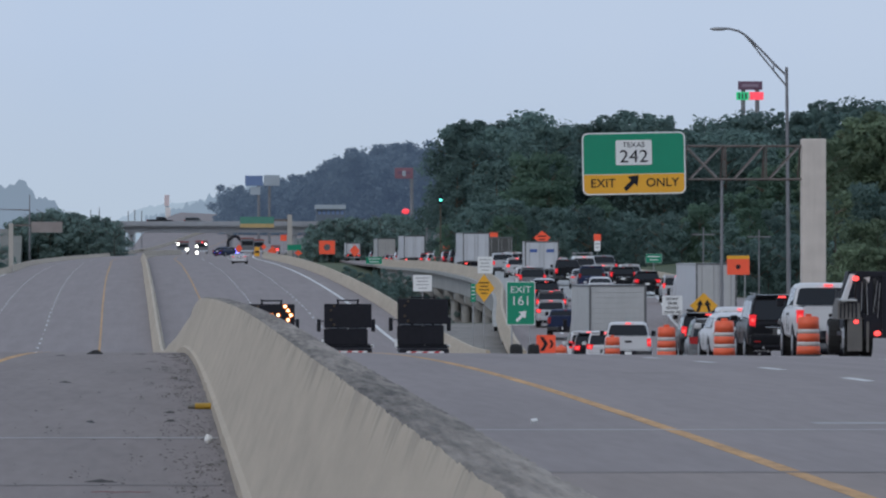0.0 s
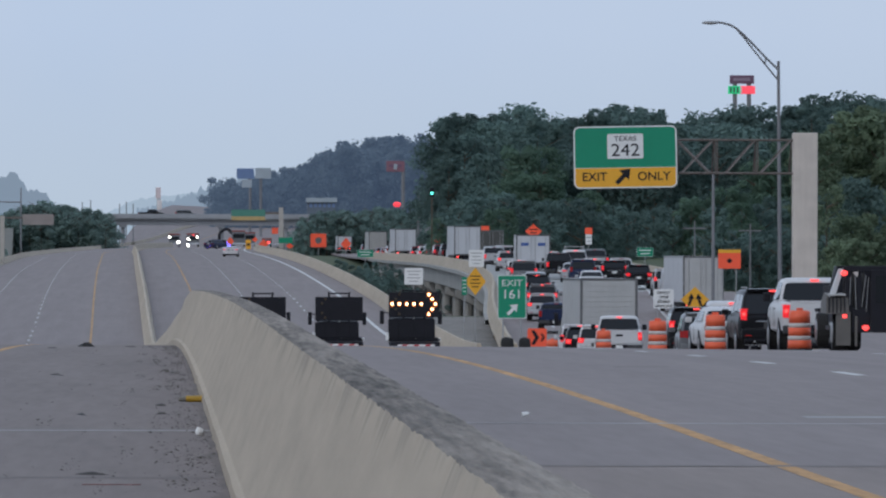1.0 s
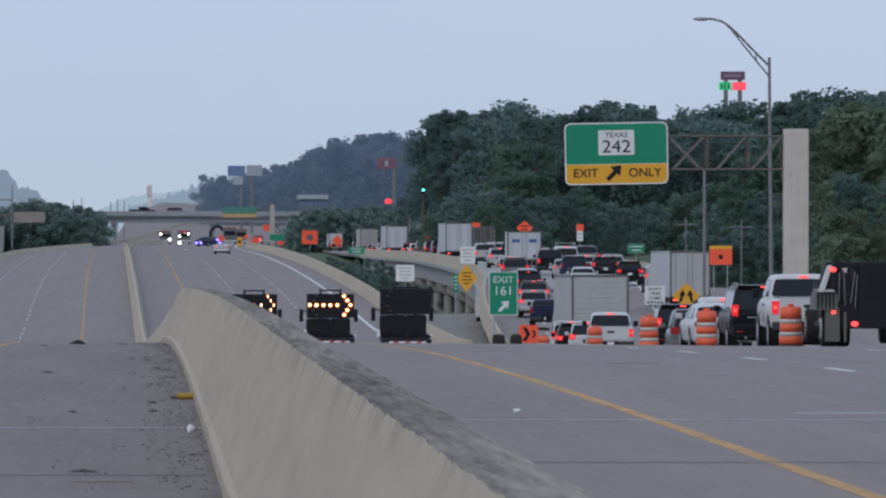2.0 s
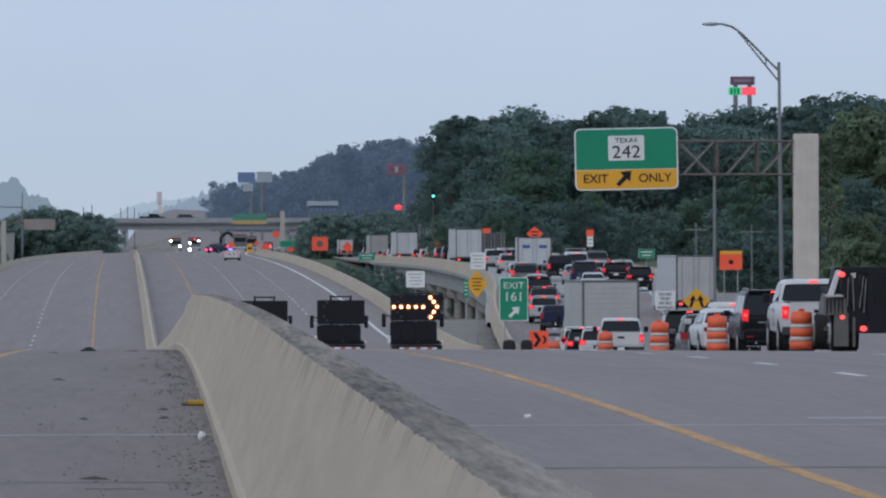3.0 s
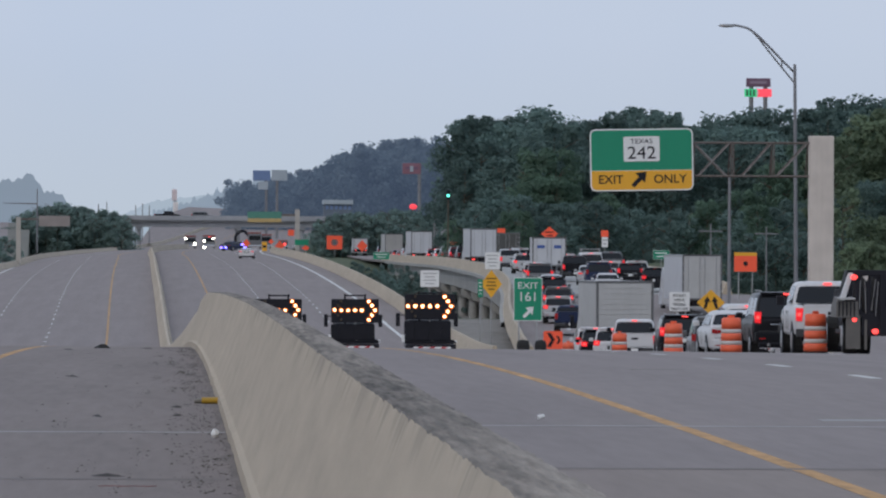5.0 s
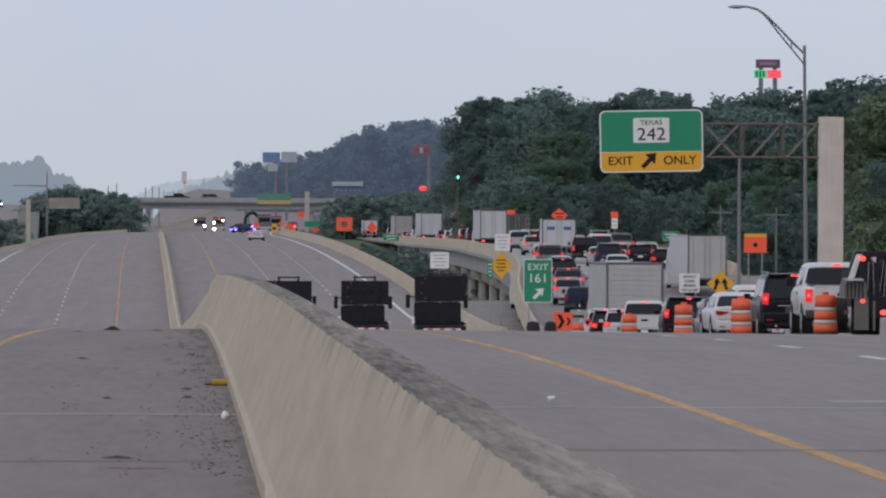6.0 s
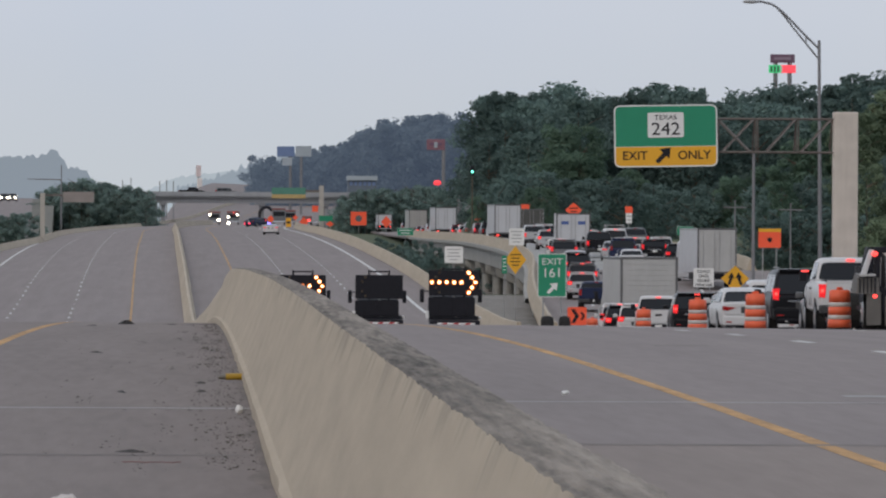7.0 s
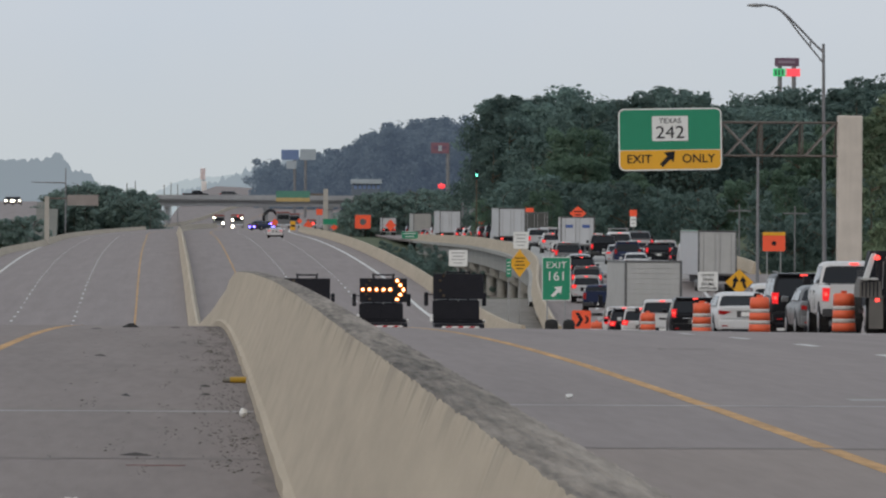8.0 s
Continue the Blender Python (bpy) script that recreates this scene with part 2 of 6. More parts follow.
def box(bm, x0, x1, y0, y1, z0, z1, bevel=0.0):
    g = bmesh.ops.create_cube(bm, size=1.0, matrix=Matrix.Translation(((x0 + x1) / 2, (y0 + y1) / 2, (z0 + z1) / 2)) @ Matrix.Diagonal((x1 - x0, y1 - y0, z1 - z0, 1)))
    if bevel > 0:
        es = list({e for v in g["verts"] for e in v.link_edges})
        bmesh.ops.bevel(bm, geom=es, offset=bevel, segments=2, affect="EDGES", profile=0.6)


def boxed(x0, x1, y0, y1, z0, z1, bevel=0.0):
    bm = bmesh.new()
    box(bm, x0, x1, y0, y1, z0, z1, bevel)
    return bm


def rod(bm, a, b, r0, r1=None, seg=10):
    a, b = Vector(a), Vector(b)
    q = (b - a).to_track_quat("Z", "Y").to_matrix().to_4x4()
    bmesh.ops.create_cone(bm, cap_ends=True, segments=seg, radius1=r0, radius2=r0 if r1 is None else r1, depth=(b - a).length, matrix=Matrix.Translation((a + b) / 2) @ q)


def rodded(a, b, r0, r1=None, seg=10):
    bm = bmesh.new()
    rod(bm, a, b, r0, r1, seg)
    return bm


def slab(points, thick, bevel=0.0):
    """An upright plate: outline in x and z, from y=0 back to y=thick."""
    bm = bmesh.new()
    f = bm.faces.new([bm.verts.new((x, 0, z)) for x, z in points])
    r = bmesh.ops.extrude_face_region(bm, geom=[f])
    bmesh.ops.translate(bm, verts=[v for v in r["geom"] if isinstance(v, bmesh.types.BMVert)], vec=(0, thick, 0))
    bmesh.ops.recalc_face_normals(bm, faces=bm.faces)
    if bevel:
        bmesh.ops.bevel(bm, geom=list(bm.edges), offset=bevel, segments=1, affect="EDGES")
    return bm


def rounded(w, h, r, n=5):
    """A rounded outline round the origin."""
    out = []
    for cx, cz, a0 in ((w / 2 - r, h / 2 - r, 0), (-w / 2 + r, h / 2 - r, 90), (-w / 2 + r, -h / 2 + r, 180), (w / 2 - r, -h / 2 + r, 270)):
        for i in range(n + 1):
            a = radians(a0 + 90 * i / n)
            out.append((cx + r * math.cos(a), cz + r * math.sin(a)))
    return out


def writing(text, size, material, parent, x, y, z, squeeze=1.0, bold=0.012):
    """Raised letters that face -y, centred on x, with their foot at z."""
    cu = bpy.data.curves.new("writing", "FONT")
    cu.body, cu.size, cu.align_x, cu.extrude, cu.offset = text, size / 0.7, "CENTER", 0.006, bold * size
    tmp = bpy.data.objects.new("tmp", cu)
    scene.collection.objects.link(tmp)
    me = bpy.data.meshes.new_from_object(tmp.evaluated_get(bpy.context.evaluated_depsgraph_get()))
    bpy.data.objects.remove(tmp)
    me.transform(Matrix.Translation((x, y, z)) @ Matrix.Rotation(math.pi / 2, 4, "X") @ Matrix.Diagonal((squeeze, 1, 1, 1)))
    me.materials.clear()
    me.materials.append(material)
    ob = new("lettering", me)
    ob.parent = parent
    return ob


def empty(name, x, y, z, turn=0.0):
    e = new(name)
    e.matrix_basis = pose(x, y, z, 0, 0, turn)
    return e


def curve(ds, vs):
    """A smooth function through stations."""
    ds, vs = np.array(ds, float), np.array(vs, float)
    h = np.diff(ds)
    sl = np.diff(vs) / h
    m = np.zeros(len(ds))
    m[1:-1] = (sl[:-1] * h[1:] + sl[1:] * h[:-1]) / (h[1:] + h[:-1])
    m[0], m[-1] = sl[0], sl[-1]

    def f(d):
        i = int(np.clip(np.searchsorted(ds, d) - 1, 0, len(h) - 1))
        t = (d - ds[i]) / h[i]
        if t < 0:
            return float(vs[0] + m[0] * (d - ds[0]))
        if t > 1:
            return float(vs[-1] + m[-1] * (d - ds[-1]))
        return float((2 * t**3 - 3 * t**2 + 1) * vs[i] + (t**3 - 2 * t**2 + t) * h[i] * m[i] + (3 * t**2 - 2 * t**3) * vs[i + 1] + (t**3 - t**2) * h[i] * m[i + 1])
    return f


# ---- the lie of the land: stations along the road ----
STATIONS = [0, 20, 40, 60, 87, 100, 112, 130, 152, 180, 218, 260, 335, 400, 440, 470, 510, 590, 738, 958, 1100, 1300, 1500, 1700, 1850, 2100, 2600, 4800]
LEVELS = [0, 0, 0, 0, -0.05, -0.107, -0.18, -0.33, -0.57, -0.95, -1.55, -2.25, -3.4, -4.4, -4.72, -4.5, -4.05, -2.8, -1.25, -0.05, 0.35, 0.7, 0.85, 1.1, 2.0, 5.6, 11.8, 13.0]
road_z = curve(STATIONS, LEVELS)
axis = curve([0, 150, 300, 470, 590, 738, 958, 1100, 1300, 1500, 1700, 2200, 3000, 4800], [0.77, 0.77, 0.45, -0.1, -0.6, -1.2, -1.9, -2.4, -0.5, 3.5, 9, 30, 80, 220])
bank = curve([0, 400, 700, 900, 1200, 1500, 1700, 4800], [0, 0, 0.028, 0.045, 0.056, 0.035, 0.01, 0])
inner = curve([0, 150, 470, 4800], [2.98, 2.98, 3.5, 3.5])
ramp_x = curve([330, 400, 450, 520, 560, 620, 750, 1000, 1200, 1500, 1800], [15.0, 17.6, 19.2, 21.5, 23.2, 24.7, 26.8, 28.2, 28.9, 31, 36])
ramp_z = curve([330, 400, 450, 520, 560, 620, 750, 1000, 1200, 1500, 1800], [-3.33, -4.4, -4.1, -2.85, -1.85, -1.15, -0.65, -0.5, -0.4, 0.2, 0.5])
RAMP_W = 16.0


def lay_by(d):
    """The west shoulder widens on the near side of the sign column."""
    return 2.2 * max(0.0, min(1.0, (885 - d) / 110))


def camber(d):
    """Fall of the carriageway towards its outer edge, over the crest alone, shaped to fit the camera's view."""
    return 0.008 * max(0.0, min(1.0, (d - 90) / 30, (225 - d) / 53))


def surface(x, d):
    """Height of the main road at x, d."""
    u = x - axis(d)
    return road_z(d) + (bank(d) * u if u < 0 else -camber(d) * max(0.0, u - 3.33))


def steps(a, b, n):
    return [a + (b - a) * i / n for i in range(n + 1)]


def spread(a, b, grow=1.05, first=4.0):
    out, s = [a], first
    while out[-1] + s < b:
        out.append(out[-1] + s)
        s *= grow
    return out + [b]


def strip(name, ds, left, right, height, material, lift=0.0, label="", cat="", thick=0.25, parent=None):
    """A band of paving along the road with real thickness."""
    v, f = [], []
    for d in ds:
        for x in (left(d), right(d)):
            z = height(x, d) + lift
            v += [(x, d, z), (x, d, z - thick)]
    for i in range(len(ds) - 1):
        a, b = 4 * i, 4 * i + 4
        f += [(a, a + 2, b + 2, b), (a + 1, b + 1, b + 3, a + 3), (a, b, b + 1, a + 1), (a + 2, a + 3, b + 3, b + 2)]
    ob = mesh_from(name, v, f, material, parent)
    if not parent:
        tagged(ob, label, cat, kind="structure")
    return ob


# near slabs of the carriageways, cast one by one
floor_road = empty("road", 0, 0, 0)
tagged(floor_road, "grey concrete carriageway slabs with open joints over a crest", "road", kind="structure")
JOINTS = [-38, -26, -14, -2, 10, 22, 33.8, 45.6, 57.2, 69.0, 81.0, 93.0, 105.0, 117.0, 129.0, 141.0, 153.0, 165.0]
LANES = [-18.0, -14.4, -10.7, -6.9, -1.3, 0.70, 4.1, 7.42, 11.1, 14.8, 18.5, 23.0]
for i in range(len(JOINTS) - 1):
    for j in range(len(LANES) - 1):
        a, b = LANES[j], LANES[j + 1]
        shift = 2.6 if a > 0.5 else 0.0
        mat_here = SHOULDER if a in (-1.3, -6.9) else PAVE_WARM if a > 0.5 and JOINTS[i + 1] < 46 else PAVE
        strip("slab", steps(JOINTS[i] + shift + 0.004, JOINTS[i + 1] + shift - 0.004, 6), lambda d: a + 0.0005, lambda d: b - 0.0005, surface, mat_here, parent=floor_road)
def grime(d):
    return axis(d) - 0.40 - 0.07 * abs(noise.noise(Vector((d * 1.9, 3, 0)))) - 0.10 * max(0.0, noise.noise(Vector((d * 0.35, 9, 0)))) - 0.05 * max(0.0, noise.noise(Vector((d * 4.0, 5, 0))))


strip("grime_band", steps(40, 150, 1100), grime, lambda d: axis(d) - 0.36, lambda x, d: road_z(d), STAIN, 0.0015, thick=0.02, parent=floor_road)
SEAL_PALE = mat("pale_joint_seal", (0.33, 0.32, 0.31), 0.8, vary=0.35, grain=6, blotch=1.0, space="World")
SEAL_DARK = mat("dark_joint_seal", (0.175, 0.15, 0.138), 0.8, vary=0.35, grain=6, blotch=1.0, space="World")
for a, b, d, w, m in ((-3.2, 0.40, 57.2, 0.30, SEAL_PALE), (-3.2, 0.40, 45.7, 0.26, SEAL_DARK), (1.0, 9.5, 59.9, 0.26, SEAL_PALE), (1.0, 6.5, 48.3, 0.30, SEAL_DARK), (5.0, 9.5, 62.3, 0.7, SEAL_PALE), (5.3, 5.9, 93.0, 0.8, SEAL_DARK)):
    strip("joint_seal", [d - w / 2, d + w / 2], lambda q: a, lambda q: b, surface, m, 0.002, thick=0.02, parent=floor_road)
strip("road_bed", steps(-40, 170, 40), lambda d: -18.2, lambda d: 23.2, lambda x, d: road_z(d), SEAL_DARK, -0.2, "dark bed under the pavement slabs", "road bed")
strip("road_west", spread(164.9, 2600, 1.03, 5), lambda d: axis(d) - 15.6 - lay_by(d) - 0.035 * max(0.0, d - 1700), lambda d: axis(d), surface, PAVE, 0, "grey concrete carriageway rising to the horizon", "road")
strip("road_east", spread(167.5, 2600, 1.03, 5), lambda d: axis(d), lambda d: axis(d) + 17.3, surface, PAVE, 0, "empty grey concrete carriageway with worn lane lines", "road")
strip("road_exit", spread(167.5, 420, 1.03, 5), lambda d: axis(d) + 17.305, lambda d: 24.5 + (d - 165) * 0.06, surface, PAVE, -0.004, "grey concrete exit lane beside the main carriageway", "road")
strip("ramp_road", spread(335, 560, 1.02, 5), ramp_x, lambda d: ramp_x(d) + RAMP_W, lambda x, d: ramp_z(d), PAVE, 0.02, "grey concrete exit ramp climbing to a bridge", "road")
strip("ramp_road_far", spread(1056, 1800, 1.03, 8), ramp_x, lambda d: ramp_x(d) + 11.6, lambda x, d: ramp_z(d), PAVE, 0.015, "grey concrete ramp beyond the bridge", "road")
strip("ramp_shoulder", spread(335, 1800, 1.03, 8), lambda d: ramp_x(d) + (15.99 if d < 560 else 11.5), lambda d: ramp_x(d) + (27.0 if d < 560 else 14), lambda x, d: ramp_z(d), PAVE, -0.01, "grey paved shoulder beside the ramp", "road")


# the ground, one sheet to the horizon
def land(x, d):
    z = road_z(max(d, 0)) - 0.3
    u = x - axis(max(min(d, 4800), 0))
    if -15.5 < u < 16.5:
        z -= 0.9
    if u < -15.5:
        z = min(z, 0.7) + bank(max(d, 0)) * -15.6 - min(1.0, (-u - 15.5) * 0.08)
    if u > 17.2 and d > 380:
        t = max(0.0, min(1.0, (d - 560) / 40)) * max(0.0, 1 - max(0, d - 1030) / 120)
        z = min(z - 4.0 * t, ramp_z(min(max(d, 330), 1800)) - 0.4) if d > 430 else z
    far = ramp_x(max(min(d, 1800), 330)) + 15
    if u > 17 and x > far:
        z = road_z(max(d, 0)) - 0.5 + min(3.0, (x - far) * 0.08)
    return z


gx = [-3000, -1500, -700, -300, -120, -60, -35, -24, -19, -16, -10, 0, 10, 17, 17.4, 20, 22, 24, 27, 30, 34, 38, 44, 52, 60, 75, 100, 150, 300, 700, 1500, 3000]
gd = [-400, -100, 0, 60, 120, 150, 180, 220, 260, 300, 340, 380, 420, 460, 500, 540, 560, 600, 620, 680, 740, 820, 900, 1000, 1100, 1250, 1400, 1600, 1800, 2100, 2500, 3200, 4900]
gv = [(x + (axis(max(d, 0)) if abs(x) < 100 else 0), d, land(x + (axis(max(d, 0)) if abs(x) < 100 else 0), d) - (0.5 if d < 166 and -19 < x < 24 else 0)) for d in gd for x in gx]
n = len(gx)
gf = [(i * n + j, i * n + j + 1, (i + 1) * n + j + 1, (i + 1) * n + j) for i in range(len(gd) - 1) for j in range(n - 1)]
tagged(mesh_from("ground", gv, gf, GRASS, smooth=True), "dull green grass verge running to the horizon", "ground", kind="structure")


# ---- painted lines ----
def line(name, off, d0, d1, material, width=0.12, dash=None, lift=0.001, height=surface, label=""):
    v, f = [], []
    d = d0
    while d < d1:
        e = min(d1, d + (dash[0] if dash else max(6.0, d * 0.03)))
        k = len(v)
        w = width / 2
        up = lift + 0.000014 * d
        for q in (d, e):
            x = off(q)
            v += [(x - w, q, height(x - w, q) + up), (x + w, q, height(x + w, q) + up)]
        f.append((k, k + 1, k + 3, k + 2))
        d = d + dash[1] if dash else e
    tagged(mesh_from(name, v, f, material), label, "road marking", kind="structure")


for sgn, d0, d1 in ((1, 22, 2200), (-1, 22, 2200)):
    line("yellow_line", lambda d: axis(d) + sgn * inner(d), d0, d1, YELLOW, 0.12, label="worn solid yellow edge line")
    for k in (1, 2):
        line("lane_line", lambda d: axis(d) + sgn * (inner(d) + 3.67 * k), 85.2 if sgn > 0 else 80, 1500, WHITE_LINE, 0.13, (3.05, 12.2), label="broken white lane line")
line("white_line", lambda d: axis(d) + inner(d) + 11.0, 345, 2000, WHITE_LINE, 0.24, label="solid white edge line")
line("white_line_west", lambda d: axis(d) - inner(d) - 11.0, 345, 2000, WHITE_LINE, 0.2, label="solid white edge line")
line("lane_line", lambda d: axis(d) + inner(d) + 11.0, 85.2, 335, WHITE_LINE, 0.13, (3.05, 12.2), label="broken white lane line")
for k in (3.6, 7.3, 11.0):
    line("ramp_line", lambda d: ramp_x(d) + k, 350, 1200, WHITE_LINE, 0.18, None if k == 11.0 else (3.05, 12.2), 0.03, lambda x, d: ramp_z(d), label="white line on the exit ramp")

# ---- concrete barriers ----
HALF = [(0.375, 0.0), (0.37, 0.085), (0.335, 0.105), (0.25, 0.33), (0.153, 0.60), (0.085, 0.79), (0.075, 0.815)]


rise = curve([-40, 60, 100, 125, 150, 170, 4800], [1.0, 1.0, 1.0, 1.08, 1.2, 1.18, 1.0])


def barrier(name, ds, cx, height, label, grow=1.0, cap=None):
    """A safety-shape wall swept along the road; a capped one has a weathered, chipped crown."""
    crown = [(-0.075 + 0.0225 * k, 0.815 + 0.008 * math.sin(math.pi * k / 8)) for k in range(9)] if cap else [(-0.075, 0.815), (0.0, 0.822), (0.075, 0.815)]
    prof = [(-u, z * grow) for u, z in HALF[:-1]] + [(u, z * grow) for u, z in crown] + [(u + (0.03 if cap and z > 0.5 else 0.0), z * grow) for u, z in reversed(HALF[:-1])]
    first, last = len(HALF) - 2, len(HALF) - 1 + len(crown)
    v, f, idx = [], [], []
    k = len(prof)
    for d in ds:
        x0 = cx(d)
        for j, (u, z) in enumerate(prof):
            if cap and z > 0.7:
                e = 0.25 * noise.noise(Vector((d * 0.45, u * 4, 0))) + 1.0 * noise.noise(Vector((d * 3.5, u * 26, 3))) + 1.0 * noise.noise(Vector((d * 8.0, u * 45, 7)))
                edge = 1.0 if j in (first + 1, last - 1) else 0.45 if first + 1 < j < last - 1 else 0.5
                z += 0.012 * e * edge - (0.009 * max(0.0, e) if edge == 1.0 else 0.0)
                if j <= first + 2:
                    u += 0.013 * max(0.0, noise.noise(Vector((d * 0.8, 11, 0))) + 0.6 * noise.noise(Vector((d * 3.0, 12, 0))))
            if cap and z < 0.1:
                u *= 1 + 0.05 * noise.noise(Vector((d * 0.5, 5, 0)))
            z *= rise(d) if cap else 1.0
            v.append((x0 + u, d, height(x0, d) + z - (0.03 if z == 0 else 0)))
    for i in range(len(ds) - 1):
        for j in range(k - 1):
            a = i * k + j
            f.append((a, a + k, a + k + 1, a + 1))
            idx.append(1 if cap and first + 1 <= j < last - 1 else 0)
    f += [tuple(range(k)), tuple(range((len(ds) - 1) * k, len(ds) * k))[::-1]]
    idx += [0, 0]
    ob = mesh_from(name, v, f, [CONCRETE, cap] if cap else CONCRETE)
    ob.data.polygons.foreach_set("material_index", idx)
    return tagged(ob, label, "barrier", kind="structure")


barrier("median_barrier", steps(-36, 13.9, 60) + steps(14, 60, 500) + steps(60.12, 170, 700), axis, surface, "weathered concrete median barrier with a worn dark crown", cap=WORN)
barrier("median_barrier_far", spread(170, 1500, 1.03, 4), axis, surface, "pale concrete median barrier between the carriageways", grow=1.04)
barrier("verge_barrier_west", spread(500, 2200, 1.03, 6), lambda d: axis(d) - 15.1 - lay_by(d), surface, "pale concrete barrier along the outer shoulder", grow=0.78)
barrier("verge_barrier_east", spread(425, 1250, 1.03, 5), lambda d: axis(d) + 17.0, surface, "weathered concrete barrier beside the main carriageway", grow=1.05)
barrier("ramp_barrier", spread(400, 1088, 1.02, 4), lambda d: ramp_x(d) + 0.25, lambda x, d: ramp_z(d), "pale concrete barrier along the ramp and bridge", grow=1.08)
barrier("ramp_barrier_outer", spread(560, 1600, 1.03, 5), lambda d: ramp_x(d) + 11.3 + min(10.5, 0.02 * max(0, 760 - d)), lambda x, d: ramp_z(d), "pale concrete barrier on the far side of the ramp")

# ---- ramp bridge: deck, girders, bents ----
bridge = empty("ramp_bridge", ramp_x(700), 700, ramp_z(700))
tagged(bridge, "grey concrete girder bridge carrying the exit ramp on round columns", "bridge", kind="structure")
inv = bridge.matrix_basis.inverted()


def on_bridge(ob):
    ob.parent = bridge
    ob.matrix_parent_inverse = inv
    return ob


strip_ds = spread(500, 1060, 1.0, 8)
on_bridge(strip("deck", strip_ds, lambda d: ramp_x(d) - 0.35, lambda d: ramp_x(d) + 12, lambda x, d: ramp_z(d), STRUCT, 0.0, thick=0.30, parent=bridge))
for k in range(5):
    on_bridge(strip("girder", strip_ds, lambda d: ramp_x(d) + 0.15 + 2.7 * k, lambda d: ramp_x(d) + 0.75 + 2.7 * k, lambda x, d: ramp_z(d), STRUCT, -0.3, thick=1.45, parent=bridge))
for d in (548, 585, 622, 660, 698, 737, 777, 818, 860, 905, 955, 1005):
    x, z = ramp_x(d), ramp_z(d) - 1.75
    bm = slab([(x - 0.1, z - 0.55), (x - 0.1, z), (x + 12, z), (x + 12, z - 0.55), (x + 10.9, z - 1.15), (x + 0.9, z - 1.15)], 1.2)
    bmesh.ops.translate(bm, verts=bm.verts, vec=(0, d - 0.6, 0))
    on_bridge(part("bent_cap", bm, STRUCT, bridge))
    for k in range(4):
        on_bridge(part("column", rodded((x + 1.0 + 3.3 * k, d, z - 7.5), (x + 1.0 + 3.3 * k, d, z - 0.9), 0.45, seg=16), STRUCT, bridge))
strip("embankment", spread(380, 1060, 1.0, 8), lambda d: axis(d) + 17.45, lambda d: ramp_x(d) + (0.5 if d < 540 else 12.5), lambda x, d: land(x, d), DIRT, 0.06, "bare pale dirt slope between road and ramp", "ground")

# ---- overpass across the freeway ----
over = empty("overpass", 13.98, 1750, 0)
tagged(over, "grey concrete overpass crossing the freeway, paled to imitate haze", "overpass", kind="structure")
inv2 = over.matrix_basis.inverted()


def on_over(name, bm, m):
    ob = part(name, bm, m, over)
    ob.matrix_parent_inverse = inv2
    return ob


bm = bmesh.new()
box(bm, -30.99, 69.88, 1745, 1757, 6.54, 6.90)
on_over("deck", bm, OVER)
for yy in (1744.6, 1757):
    bm = bmesh.new()
    box(bm, -30.99, 69.88, yy, yy + 0.4, 6.90, 7.87)
    on_over("parapet", bm, OVER)
for k in range(5):
    bm = bmesh.new()
    box(bm, -30.99, 69.88, 1745.8 + 2.4 * k, 1746.3 + 2.4 * k, 5.44, 6.54)
    on_over("girder", bm, OVER)
for px in (-6.44, 14.70, 28.56, 43.14):
    bm = bmesh.new()
    box(bm, px - 0.7, px + 0.7, 1746, 1756, 4.96, 5.44)
    on_over("bent_cap", bm, OVER)
    for k in range(3):
        on_over("column", rodded((px, 1747 + 4 * k, -1.5), (px, 1747 + 4 * k, 5.08), 0.5), OVER)
for a, b in ((-27.34, -7.66), (38.28, 69.88)):
    bm = bmesh.new()
    box(bm, a, b, 1746.2, 1755.8, -2, 5.44 - 0.02)
    on_over("abutment", bm, OVER)
# the frontage road climbs to the overpass on its own bank
bank_z = curve([1000, 1150, 1400, 1600, 1760, 2000], [-0.9, 0.2, 2.8, 4.9, 6.4, 6.4])
strip("frontage_bank", spread(1000, 2000, 1.0, 20), lambda d: -0.04271 * d, lambda d: -0.01646 * d - 1.0, lambda x, d: bank_z(d) - 0.2, BANK, 0, "pale bank carrying the frontage road", "ground", thick=3.0)
strip("frontage_road", spread(1000, 1990, 1.0, 20), lambda d: -0.02604 * d, lambda d: -0.01910 * d - 1.0, lambda x, d: bank_z(d) - 0.15, PAVE, 0.02, "grey frontage road climbing beside the freeway", "road")
